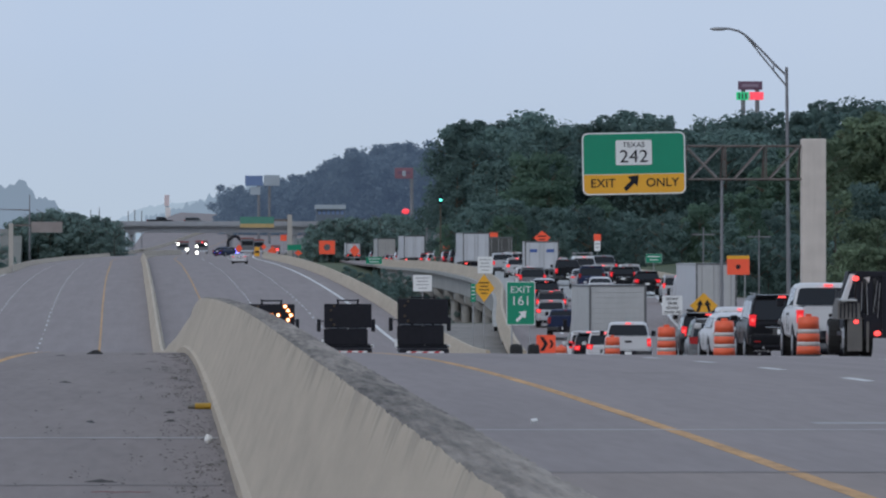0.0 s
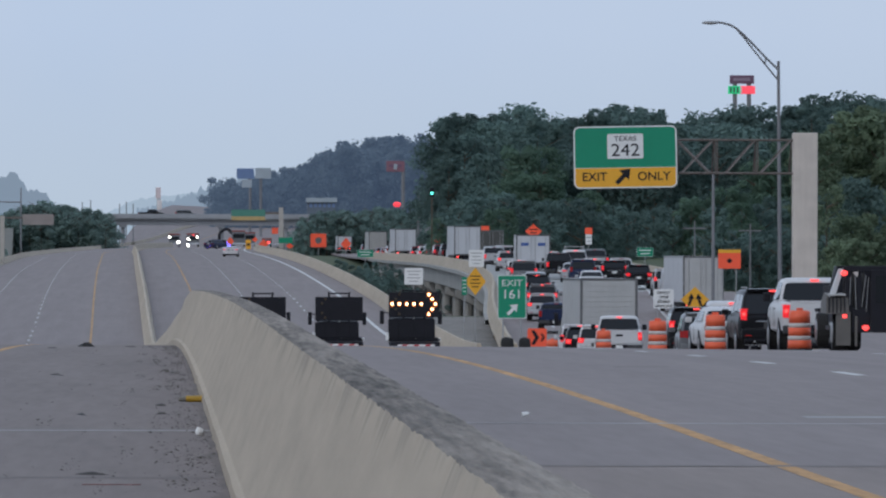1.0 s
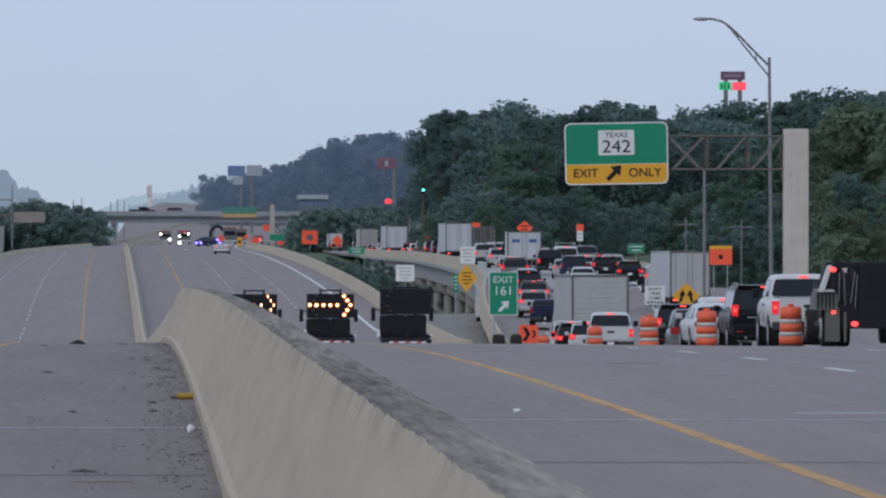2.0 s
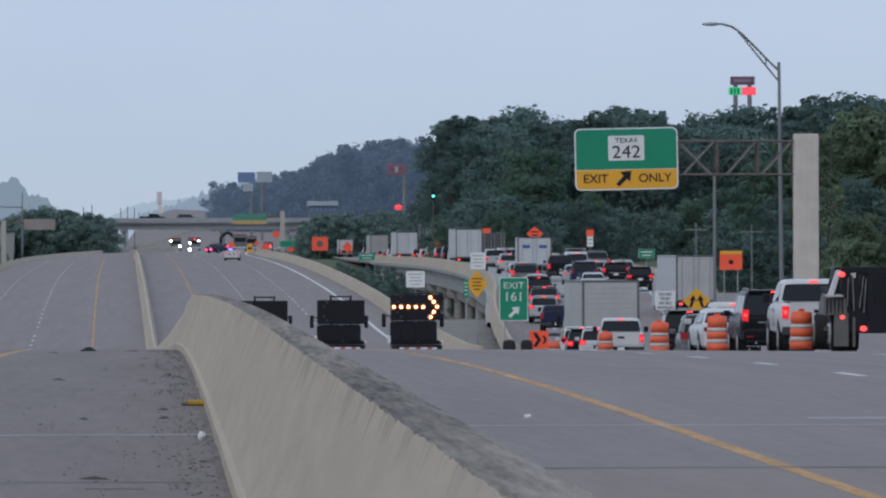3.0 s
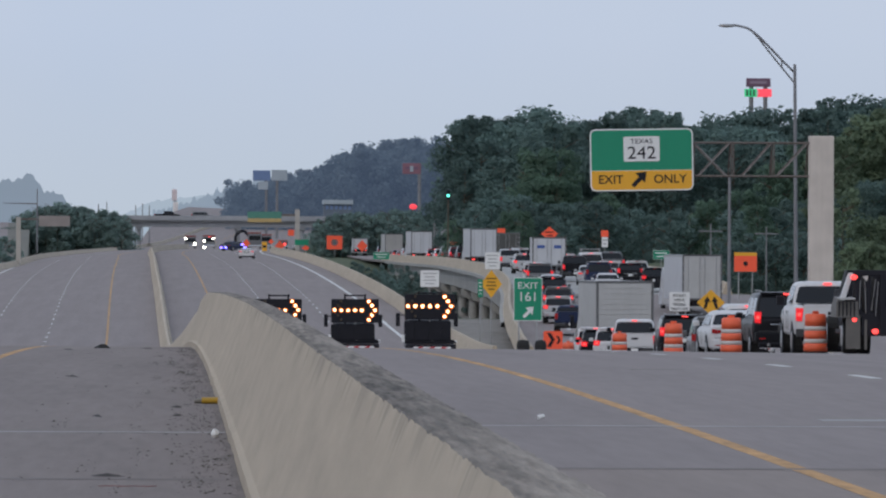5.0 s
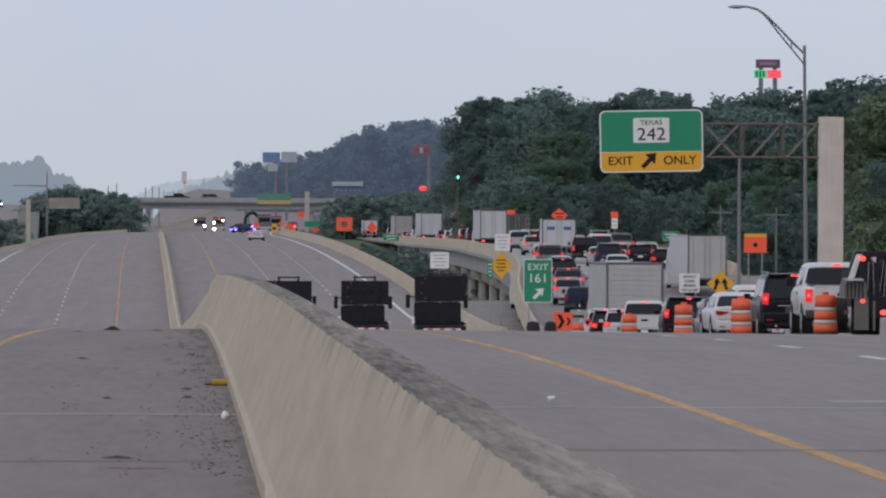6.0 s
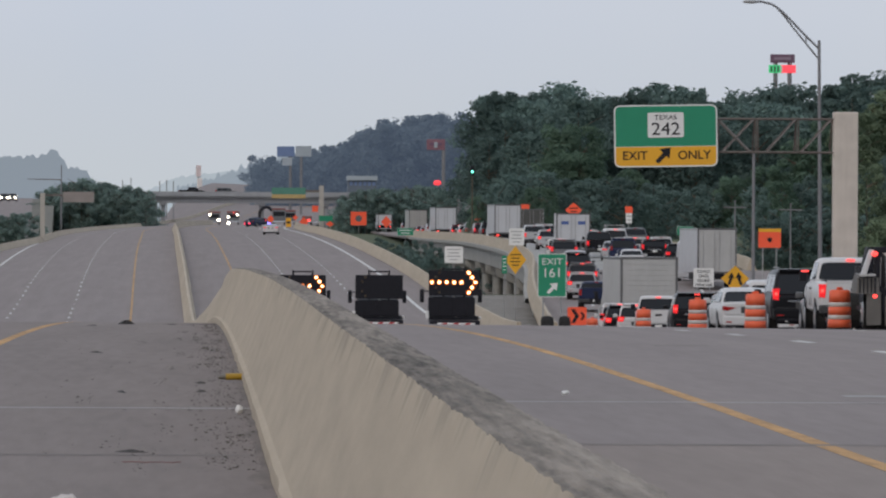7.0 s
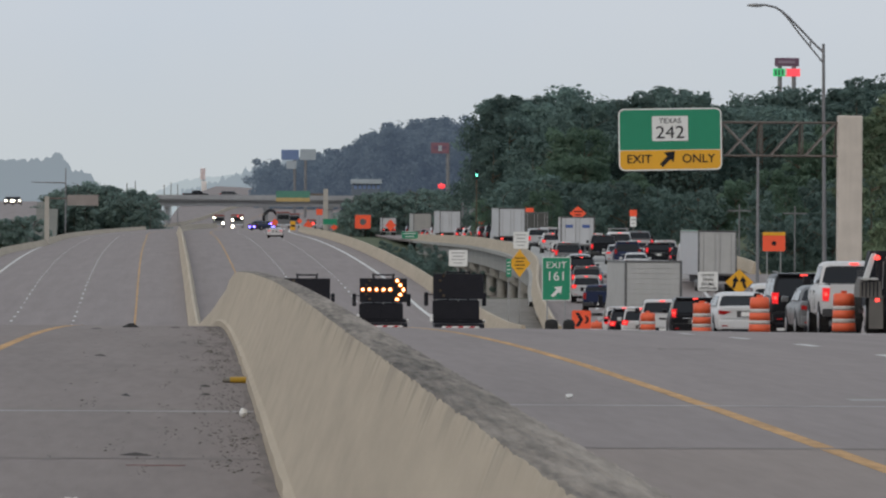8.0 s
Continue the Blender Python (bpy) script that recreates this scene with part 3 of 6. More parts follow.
# ---- woods ----
def crown_mesh(name, seed, h, spreadr, base, lobes, leaves, size, material, pointed=False, gaps=0.0):
    """A crown of leaf sprays gathered in uneven boughs; gaps opens it like a pine's."""
    rng = np.random.default_rng(seed)
    pts, nrm = [], []
    m = max(20, int(leaves / lobes))
    for i in range(lobes):
        t = (i + 0.3 + 0.4 * rng.random()) / lobes
        z = base + (h - base) * t
        if pointed:
            fall = (1 - t) ** 0.8 + 0.05
        elif gaps:
            fall = 0.30 + 0.70 * math.sin(math.pi * min(0.93, 0.20 + 0.72 * t))
        else:
            fall = math.sin(math.pi * min(0.95, 0.25 + 0.68 * t)) ** 0.6
        r = spreadr * (0.17 + 0.24 * rng.random()) * (0.55 + 0.45 * fall) * (0.80 if gaps else 1.12)
        a = i * 2.4 + rng.random() * 1.6
        q = max(0.0, spreadr * fall * (0.45 + 0.75 * rng.random() ** 0.7) - 0.5 * r)
        c = np.array([q * math.cos(a), q * math.sin(a), min(z, h - 0.55 * r)])
        u = rng.normal(size=(m, 3))
        u /= np.linalg.norm(u, axis=1)[:, None]
        # broken surface: the bough bulges and hollows
        bulge = 1 + 0.22 * np.sin(u[:, 0] * 5 + seed + i) * np.sin(u[:, 1] * 4 + i) + 0.15 * np.sin(u[:, 2] * 7 + 2 * i)
        rad = r * bulge * (0.62 + 0.46 * rng.random(m) ** 0.6)
        pts.append(c + u * rad[:, None] * np.array([1, 1, 0.55 if gaps else 0.78]))
        nrm.append(u)
    p, u = np.concatenate(pts), np.concatenate(nrm)
    k = len(p)
    s = (size * (0.45 + rng.random(k)))[:, None]
    n1 = u + rng.normal(size=(k, 3)) * 0.42 + np.array([0, 0, 0.30])
    n1 /= np.linalg.norm(n1, axis=1)[:, None]
    t1 = np.cross(n1, rng.normal(size=(k, 3)))
    t1 /= np.linalg.norm(t1, axis=1)[:, None] + 1e-6
    t2 = np.cross(n1, t1)
    v = np.stack([p - t1 * s - t2 * 0.2 * s, p + t2 * 0.6 * s + n1 * 0.15 * s, p + t1 * s + t2 * 0.1 * s, p - t2 * 0.65 * s], 1).reshape(-1, 3)
    me = bpy.data.meshes.new(name)
    me.from_pydata(v.tolist(), [], np.arange(4 * k).reshape(-1, 4).tolist())
    me.materials.append(material)
    return me


def make_tree(seed, h, spreadr, base, lobes, leaves, size, material, label, pointed=False, name="tree", gaps=0.0):
    tree = new(name)
    tagged(tree, label, "tree", "trees along the freeway")
    rng = random.Random(seed)
    bm = bmesh.new()
    rod(bm, (0, 0, -1.0), (0, 0, h * 0.55), 0.028 * h * 0.5, 0.012 * h * 0.5, 8)
    rod(bm, (0, 0, h * 0.53), (0.2, 0.1, h * 0.9), 0.012 * h * 0.5, 0.03, 6)
    for i in range(8):
        a, z = rng.random() * 6.28, h * (0.35 + 0.5 * rng.random())
        rod(bm, (0, 0, z), (math.cos(a) * spreadr * 0.7, math.sin(a) * spreadr * 0.7, z + spreadr * 0.35), 0.05 + 0.004 * h, 0.02, 5)
    part("trunk", bm, BARK, tree)
    c = new("crown", crown_mesh("crown", seed, h, spreadr, base, lobes, leaves, size, material, pointed, gaps))
    c.parent = tree
    return tree


BROAD = "tall dark green broadleaf tree in the roadside woods"
PINE = "tall dark pine in the roadside woods"
LEAF_GREEN = mat("fresh_foliage", (0.112, 0.183, 0.13), 0.8, sheer=0.38, vary=0.28, grain=0.8, blotch=0.12, spec=0.25)
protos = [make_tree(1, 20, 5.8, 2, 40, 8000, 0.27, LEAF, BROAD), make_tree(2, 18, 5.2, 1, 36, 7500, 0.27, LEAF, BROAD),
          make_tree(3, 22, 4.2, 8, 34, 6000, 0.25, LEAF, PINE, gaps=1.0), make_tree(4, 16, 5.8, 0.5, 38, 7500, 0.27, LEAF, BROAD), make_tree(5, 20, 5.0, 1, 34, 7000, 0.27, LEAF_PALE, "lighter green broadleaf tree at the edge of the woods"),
          make_tree(6, 18, 5.2, 1, 36, 7000, 0.27, LEAF_GREEN, "fresh green broadleaf tree at the edge of the woods")]
used = [False] * len(protos)


def plant(k, x, d, z, scale, turn):
    m = pose(x, d, z, 0, 0, turn)
    if not used[k]:
        used[k] = True
        protos[k].matrix_basis = m
        protos[k].scale = (scale,) * 3
        return protos[k]
    t = copy_thing(protos[k], m)
    t.scale = (scale,) * 3
    return t


HEIGHT = [20, 18, 22, 16, 20, 18]
rng = random.Random(11)


def wood(stops, d_of, ways, kinds, depth, rows, z0=-1.0):
    """A belt of trees whose tops follow a skyline: stops of bearing and skyline height."""
    xs = [s[0] for s in stops]
    ys = [s[1] for s in stops]
    for r in range(rows):
        for i in range(ways):
            b = xs[0] + (xs[-1] - xs[0]) * (i + rng.random()) / ways
            d = d_of(b) + depth * (r + 0.6 * rng.random())
            top = float(np.interp(b, xs, ys))
            top = top * d / d_of(b) * (1.045 - 0.30 * (rows - 1 - r) / max(1, rows - 1) * rng.random() - 0.12 * rng.random())
            k = rng.choice(kinds)
            plant(k, b * d, d, z0, max(0.25, (top - z0) / HEIGHT[k]), rng.random() * 360)


# dark woods east of the ramp
EDGE = [(0.03507, 16.24), (0.03681, 17.63), (0.04063, 17.14), (0.04549, 17.84), (0.05243, 16.93), (0.05660, 19.37), (0.06076, 17.63), (0.06424, 16.73), (0.06840, 18.18), (0.07743, 17.84), (0.08438, 20.06), (0.09410, 18.32)]
wood(EDGE, lambda b: 1000, 22, (0, 1, 2, 3, 2), 45, 3)
# fresh green trees in front of the dark edge
wood([(0.0445, 8.6), (0.0462, 9.6), (0.0490, 8.2)], lambda b: 905, 4, (5,), 8, 1, -0.8)
wood([(0.0535, 7.2), (0.0560, 6.6)], lambda b: 900, 2, (5,), 8, 1, -0.8)
wood([(0.0440, 13.0), (0.0475, 13.5)], lambda b: 960, 2, (5,), 8, 1, -0.8)
wood([(0.0735, 11.0), (0.0790, 13.0), (0.0850, 14.5), (0.0941, 15.0)], lambda b: 930, 9, (5,), 10, 1, -0.8)
# lighter trees at the roadside, nearer
wood([(0.08229, 5.64), (0.08576, 3.12), (0.09410, 3.84)], lambda b: 520, 6, (4,), 12, 1, -2.5)


# ---- road vehicles ----
def prism(bm, pts, w_low, w_top, z_low, z_top):
    """A side outline in y, z drawn out to both sides, leaning in above z_low."""
    rows = []
    for sx in (-1, 1):
        rows.append([bm.verts.new((sx * (w_low if z <= z_low else w_low + (w_top - w_low) * (z - z_low) / (z_top - z_low)), y, z)) for y, z in pts])
    k = len(pts)
    fs = [bm.faces.new(rows[0]), bm.faces.new(rows[1][::-1])]
    for i in range(k):
        fs.append(bm.faces.new((rows[0][i], rows[1][i], rows[1][(i + 1) % k], rows[0][(i + 1) % k])))
    bmesh.ops.recalc_face_normals(bm, faces=fs)
    return [e for e in {e for f in fs for e in f.edges}]


def quad(bm, a, b, c, d, out):
    """A thin pane on four corners, standing proud by out."""
    a, b, c, d = (Vector(p) for p in (a, b, c, d))
    n = (b - a).cross(d - a).normalized() * out
    lo = [bm.verts.new(p - n * 0.5) for p in (a, b, c, d)]
    hi = [bm.verts.new(p + n) for p in (a, b, c, d)]
    bm.faces.new(hi)
    bm.faces.new(lo[::-1])
    for i in range(4):
        bm.faces.new((lo[i], lo[(i + 1) % 4], hi[(i + 1) % 4], hi[i]))


def wheel(parent, x, y, r, w):
    bm = bmesh.new()
    bmesh.ops.create_cone(bm, cap_ends=True, segments=20, radius1=r, radius2=r, depth=w, matrix=Matrix.Translation((x, y, r)) @ Matrix.Rotation(math.pi / 2, 4, "Y"))
    bmesh.ops.bevel(bm, geom=[e for e in bm.edges if len(e.link_faces) == 2 and abs(e.link_faces[0].normal.dot(e.link_faces[1].normal)) < 0.5], offset=0.03, segments=2, affect="EDGES")
    t = part("wheel", bm, RUBBER, parent)
    s = 1 if x > 0 else -1
    bm = bmesh.new()
    bmesh.ops.create_cone(bm, cap_ends=True, segments=16, radius1=r * 0.62, radius2=r * 0.5, depth=0.03, matrix=Matrix.Translation((x + s * (w / 2 + 0.008), y, r)) @ Matrix.Rotation(s * math.pi / 2, 4, "Y"))
    part("rim", bm, RIM, t)


def soft(ob, angle=38):
    """Rounded shading with crisp creases."""
    me = ob.data
    me.polygons.foreach_set("use_smooth", [True] * len(me.polygons))
    me.set_sharp_from_angle(angle=radians(angle))
    return ob


def loft(rings, caps=True):
    """A skin over closed rings of equal length."""
    bm = bmesh.new()
    vs = [[bm.verts.new(p) for p in ring] for ring in rings]
    k = len(vs[0])
    for a, b in zip(vs[:-1], vs[1:]):
        for i in range(k):
            bm.faces.new((a[i], a[(i + 1) % k], b[(i + 1) % k], b[i]))
    if caps:
        bm.faces.new(vs[0][::-1])
        bm.faces.new(vs[-1])
    bmesh.ops.recalc_face_normals(bm, faces=bm.faces)
    return bm


def pane(corners, out, bow=0.0):
    """A glass pane on four corners (foot left, foot right, top right, top left), bowed along out, with rounded corners."""
    a, b, c, d = (Vector(p) for p in corners)
    out = Vector(out)
    bm = bmesh.new()
    outline = []
    r = 0.10
    for u, v in ((r, 0), (0.35, 0), (0.65, 0), (1 - r, 0), (1 - 0.3 * r, 0.3 * r), (1, r), (1, 1 - r), (1 - 0.3 * r, 1 - 0.3 * r), (1 - r, 1), (0.65, 1), (0.35, 1), (r, 1), (0.3 * r, 1 - 0.3 * r), (0, 1 - r), (0, r), (0.3 * r, 0.3 * r)):
        p = (a * (1 - u) + b * u) * (1 - v) + (d * (1 - u) + c * u) * v
        outline.append(p + out * (bow * (1 - (2 * u - 1) ** 2)))
    front = [bm.verts.new(p + out * 0.012) for p in outline]
    back = [bm.verts.new(p - out * 0.03) for p in outline]
    mid = bm.verts.new(sum(((p + out * 0.012) for p in outline), Vector()) / len(outline))
    k = len(outline)
    for i in range(k):
        bm.faces.new((front[i], front[(i + 1) % k], mid))
        bm.faces.new((back[(i + 1) % k], back[i], front[i], front[(i + 1) % k]))
    bm.faces.new(back)
    bmesh.ops.recalc_face_normals(bm, faces=bm.faces)
    return bm


# length, width, height, belt, hood, front glass foot, front glass top, rear glass top, rear glass foot, tail height, wheel radius
SHAPES = {
    "sedan": (4.8, 1.80, 1.43, 0.95, 0.86, 1.25, 0.45, -1.15, -1.85, 1.02, 0.33),
    "suv": (5.0, 2.0, 1.86, 1.12, 1.06, 1.35, 0.65, -2.16, -2.42, 1.12, 0.38),
    "crossover": (4.6, 1.85, 1.66, 1.02, 0.96, 1.30, 0.60, -1.80, -2.2, 1.05, 0.36),
    "pickup": (5.8, 2.03, 1.95, 1.32, 1.18, 1.55, 0.95, -0.80, -1.0, 1.34, 0.41),
    "van": (5.6, 2.0, 2.15, 1.20, 1.10, 2.0, 1.35, -2.70, -2.76, 1.2, 0.37),
}


NAVY_BADGE = mat("dark_blue_badge", (0.03, 0.05, 0.12), 0.4, vary=0.0)


def car(kind, colour, label, x, d, z, turn=0.0, lit=True, name="", height=0.0, rack=False, trim=False, lean=0.0, braking=None):
    """A road car: a lofted lower body and cabin with panes, lamps, bumpers, mirrors and wheels."""
    L, W, H, belt, hood, fa, fb, ra, rb, tail, wr = SHAPES[kind]
    H = height or H
    braking = lit if braking is None else braking
    root = new(name or {"suv": "suv", "van": "van", "pickup": "pickup_truck"}.get(kind, "car"))
    root.matrix_basis = pose(x, d, z, lean, 0, -turn)
    tagged(root, label, "pickup truck" if kind == "pickup" else "van" if kind == "van" else "car", "queue of vehicles")
    h, w = L / 2, W / 2
    coat = paint(*colour)
    low = {"pickup": 0.52, "suv": 0.42, "crossover": 0.36, "van": 0.38}.get(kind, 0.27)
    tall = kind in ("suv", "van", "crossover")
    # lower body: rings across the car from tail to nose
    deck = curve([-h, rb, fa, h - 0.3, h], [tail, tail if kind == "pickup" else belt + 0.02, belt, hood, hood - 0.10])
    stations = [(-h, 0.90, 0.10, 0.07), (-h + 0.05, 0.955, 0.03, 0.02), (-h + 0.16, 0.985, 0.0, 0.0), (-h + 0.5, 1.0, 0.0, 0.0), (rb + 0.1, 1.0, 0.0, 0.0), (0.0, 1.0, 0.0, 0.0), (fa, 1.0, 0.0, 0.0),
                (h - 0.55, 0.985, 0.0, 0.0), (h - 0.22, 0.94, 0.02, 0.02), (h - 0.06, 0.85, 0.08, 0.06), (h, 0.74, 0.18, 0.12)]
    stations.sort()
    rings = []
    for y, k, up, dn in stations:
        top, base = deck(y) - dn, low + up
        q = w * k
        side = [(0.0, base), (q * 0.86, base), (q * 0.965, base + 0.07), (q * 0.992, base + 0.35 * (top - base)), (q, base + 0.62 * (top - base)), (q * 0.985, top - 0.13), (q * 0.955, top - 0.045), (q * 0.90, top - 0.008), (q * 0.6, top + 0.012), (0.0, top + 0.02)]
        rings.append([(a, y, b) for a, b in side] + [(-a, y, b) for a, b in side[-2:0:-1]])
    bm = loft(rings)
    if kind == "pickup":
        box(bm, -w * 0.94, w * 0.94, rb - 0.12, rb + 0.02, belt - 0.1, tail + 0.02)
    soft(part("body", bm, coat, root), 32)
    if kind == "pickup":
        # black sheet on the bed rim paints in the open bed's dark inside
        part("bed_opening_sheet", boxed(-w * 0.80, w * 0.80, -h + 0.10, rb - 0.15, tail - 0.02, tail + 0.026), BLACK, root, "black sheet standing in for the open load bed")
    # cabin: rounded rings in plan, stacked from the belt to the roof
    lean_in = 0.70 if kind == "sedan" else 0.77
    levels = [(belt - 0.08, 0.0), (belt + 0.55 * (H - belt), 0.0), (H - 0.10, 0.0), (H - 0.035, 0.045), (H - 0.008, 0.13), (H + 0.004, 0.32)]

    def half(zz):
        s = max(0.0, min(1.0, (zz - belt) / (H - belt)))
        return w * 0.925 + (w * lean_in - w * 0.925) * s ** 1.25

    def ry(zz):
        return rb + (ra - rb) * (zz - belt + 0.08) / (H - 0.02 - belt + 0.08)

    def fy(zz):
        return fa + (fb - fa) * (zz - belt + 0.08) / (H - 0.04 - belt + 0.08)
    rings = []
    for zz, inset in levels:
        q, y0, y1 = half(zz) - inset, ry(min(zz, H - 0.05)) + inset * (1.2 if kind != "sedan" else 2.2), fy(min(zz, H - 0.05)) - inset * 2.0
        r = 0.13
        ring = []
        for cx, cy, a0 in ((q - r, y1 - r, 0), (-q + r, y1 - r, 90), (-q + r, y0 + r, 180), (q - r, y0 + r, 270)):
            for i in range(4):
                a = radians(a0 + 30 * i)
                ring.append((cx + r * math.cos(a), cy + r * math.sin(a), zz))
        rings.append(ring)
    soft(part("cabin", loft(rings), coat, root), 40)
    g0, g1 = belt + 0.05, H - 0.13
    if tall:
        g1 = H - 0.17
    i = 0.07
    nr = Vector((0, -(H - belt), (ra - rb))).normalized()
    soft(part("rear_window", pane([(-half(g0) + i, ry(g0), g0), (half(g0) - i, ry(g0), g0), (half(g1) - i, ry(g1), g1), (-half(g1) + i, ry(g1), g1)], nr, 0.01), GLASS, root))
    nf = Vector((0, H - belt, fa - fb)).normalized()
    part("windscreen", pane([(half(g0) - i, fy(g0), g0), (-half(g0) + i, fy(g0), g0), (-half(g1) + i, fy(g1), g1), (half(g1) - i, fy(g1), g1)], nf, 0.02), GLASS, root)
    cuts = [fy(g0) - 0.28, 0.12, ry(g0) + 0.24] if kind in ("sedan", "pickup") else [fy(g0) - 0.28, 0.3, -1.0, ry(g0) + 0.20]
    for sx in (-1, 1):
        for a, b in zip(cuts[:-1], cuts[1:]):
            ta = min(a, fy(g1) - 0.12)
            tb = max(b, ry(g1) + 0.16) if b == cuts[-1] else b
            part("side_window", pane([(sx * half(g0), b + 0.04, g0), (sx * half(g0), a - 0.04, g0), (sx * half(g1), ta - 0.04, g1), (sx * half(g1), tb + 0.04, g1)], (sx * 0.95, 0, 0.3), 0.0), GLASS, root)
        # lamps
        if kind == "sedan":
            z0, z1, lw = tail - 0.28, tail - 0.11, 0.40
        elif kind == "crossover":
            z0, z1, lw = tail - 0.20, tail + 0.06, 0.30
        elif kind == "suv":
            z0, z1, lw = tail - 0.14, tail + 0.22, 0.19
        elif kind == "van":
            z0, z1, lw = 0.80, 1.25, 0.15
        else:
            z0, z1, lw = tail - 0.44, tail - 0.06, 0.19
        xo = w * (0.965 if kind != "sedan" else 0.93)
        if kind == "suv":
            xo = w * 0.935
        tip = 0.4 if kind == "sedan" else 0.85
        bm = loft([[(sx * xo, yy, z0 + 0.03), (sx * xo, yy, z1 - 0.02), (sx * (xo - lw), yy + kk, z1 - 0.02 - (0.05 if kind == "sedan" else 0)), (sx * (xo - lw * tip), yy + kk, z0 + 0.01)] for yy, kk in ((-h - 0.018, 0.0), (-h + 0.10, 0.0), (-h + 0.30, -0.15))])
        tl = part("tail_light", bm, RED_GLOW if lit else RED_LENS, root, "lit red tail light" if lit else "dark red tail light")
        if braking:
            zm, xm = (z0 + z1) / 2, sx * (xo - lw * 0.45)
            part("bulb", boxed(xm - lw * 0.22, xm + lw * 0.22, -h - 0.03, -h - 0.01, zm - 0.04, zm + 0.05, 0.006), RED_LIT, tl)
        part("headlight", boxed(min(sx * (w - 0.16), sx * (w - 0.5)), max(sx * (w - 0.16), sx * (w - 0.5)), h - 0.2, h - 0.015, hood - 0.32, hood - 0.16, 0.03), CHROME, root)
        part("mirror", boxed(min(sx * (w + 0.0), sx * (w + 0.2)), max(sx * (w + 0.0), sx * (w + 0.2)), fy(g0) - 0.35, fy(g0) - 0.22, belt, belt + (0.24 if kind == "pickup" else 0.16), 0.04), BLACK if kind in ("pickup", "van") else coat, root)
        part("door_handle", boxed(min(sx * w, sx * (w + 0.015)), max(sx * w, sx * (w + 0.015)), -0.15, 0.07, belt - 0.2, belt - 0.16, 0.006), BLACK if kind == "pickup" else coat, root)
        for yy in (-0.42 if kind == "pickup" else -1.02, 0.24, 1.28):
            part("door_seam", boxed(min(sx * (w * 0.99), sx * (w + 0.002)), max(sx * (w * 0.99), sx * (w + 0.002)), yy - 0.008, yy + 0.008, low + 0.16, belt - 0.14), SEAM, root)
        for yy in (h - 0.95, -h + 1.05):
            wheel(root, sx * (w - 0.13), yy, wr, 0.25)
            # black disc paints in the dark hollow of an uncut wheel arch
            bm = bmesh.new()
            bmesh.ops.create_cone(bm, cap_ends=True, segments=20, radius1=wr + 0.07, radius2=wr + 0.07, depth=0.03, matrix=Matrix.Translation((sx * (w - 0.012), yy, wr + 0.02)) @ Matrix.Rotation(math.pi / 2, 4, "Y"))
            part("wheel_arch_disc", bm, BLACK, root)
    part("underbody", boxed(-w + 0.2, w - 0.2, -h + 0.25, h - 0.4, low - 0.12, low + 0.05), BLACK, root)
    if kind == "sedan":
        part("brake_lamp", boxed(-0.16, 0.16, ry(g0) + 0.06, ry(g0) + 0.16, g0 + 0.0, g0 + 0.04), RED_LIT if braking else RED_LENS, root)
    else:
        yb = ry(H - 0.06) - (0.07 if tall else 0.02)
        part("brake_lamp", boxed(-0.11, 0.11, yb - 0.04, yb + 0.05, H - 0.075, H - 0.035, 0.01), RED_LIT if braking else RED_LENS, root)
    if tall and kind != "van":
        part("roof_spoiler", boxed(-half(H) + 0.02, half(H) - 0.02, ry(H - 0.05) - 0.08, ry(H - 0.05) + 0.2, H - 0.07, H - 0.005, 0.02), coat, root)
        for sx in (-1, 1):
            part("roof_rail", rodded((sx * (half(H) - 0.08), -1.6, H + 0.03), (sx * (half(H) - 0.08), 0.3, H + 0.03), 0.02, seg=6), BLACK if kind == "crossover" else STEEL, root)
    # the tail: bumper, plate, handle, seams
    if kind == "pickup":
        part("bumper", boxed(-w * 0.97, w * 0.97, -h - 0.14, -h + 0.06, low - 0.02, low + 0.20, 0.04), CHROME if trim else mat_bumper, root, "chrome step bumper" if trim else "dark step bumper")
        part("bumper_step", boxed(-0.35, 0.35, -h - 0.15, -h - 0.02, low + 0.05, low + 0.21, 0.01), BLACK, root)
        part("number_plate", boxed(-0.15, 0.15, -h - 0.16, -h - 0.1, low + 0.03, low + 0.18), SIGN_WHITE, root)
        part("tailgate", boxed(-w + 0.24, w - 0.24, -h - 0.012, -h + 0.08, low + 0.26, tail - 0.03, 0.02), coat, root)
        part("tailgate_handle", boxed(-0.15, 0.15, -h - 0.03, -h + 0.05, tail - 0.26, tail - 0.17, 0.02), BLACK, root)
        part("tailgate_cap", boxed(-w + 0.24, w - 0.24, -h - 0.02, -h + 0.10, tail - 0.03, tail + 0.02, 0.012), BLACK if trim else coat, root)
        part("tailgate_badge", boxed(-0.55, -0.38, -h - 0.018, -h + 0.05, tail - 0.62, tail - 0.57, 0.005), NAVY_BADGE, root)
        part("hitch", boxed(-0.08, 0.08, -h - 0.2, -h, low - 0.12, low - 0.02, 0.01), BLACK, root)
    else:
        part("bumper", boxed(-w * 0.93, w * 0.93, -h - 0.07, -h + 0.14, low + 0.04, low + 0.33, 0.06), coat, root)
        part("valance", boxed(-w * 0.82, w * 0.82, -h - 0.05, -h + 0.16, low - 0.04, low + 0.09, 0.03), BLACK, root, "black lower valance")
        zp = low + 0.40 if kind == "sedan" else tail - 0.38
        # raised dark panel, its colour stands in for a shaded recess
        part("plate_recess_panel", boxed(-0.28, 0.28, -h - 0.006, -h + 0.06, zp, zp + 0.2, 0.01), SEAM, root)
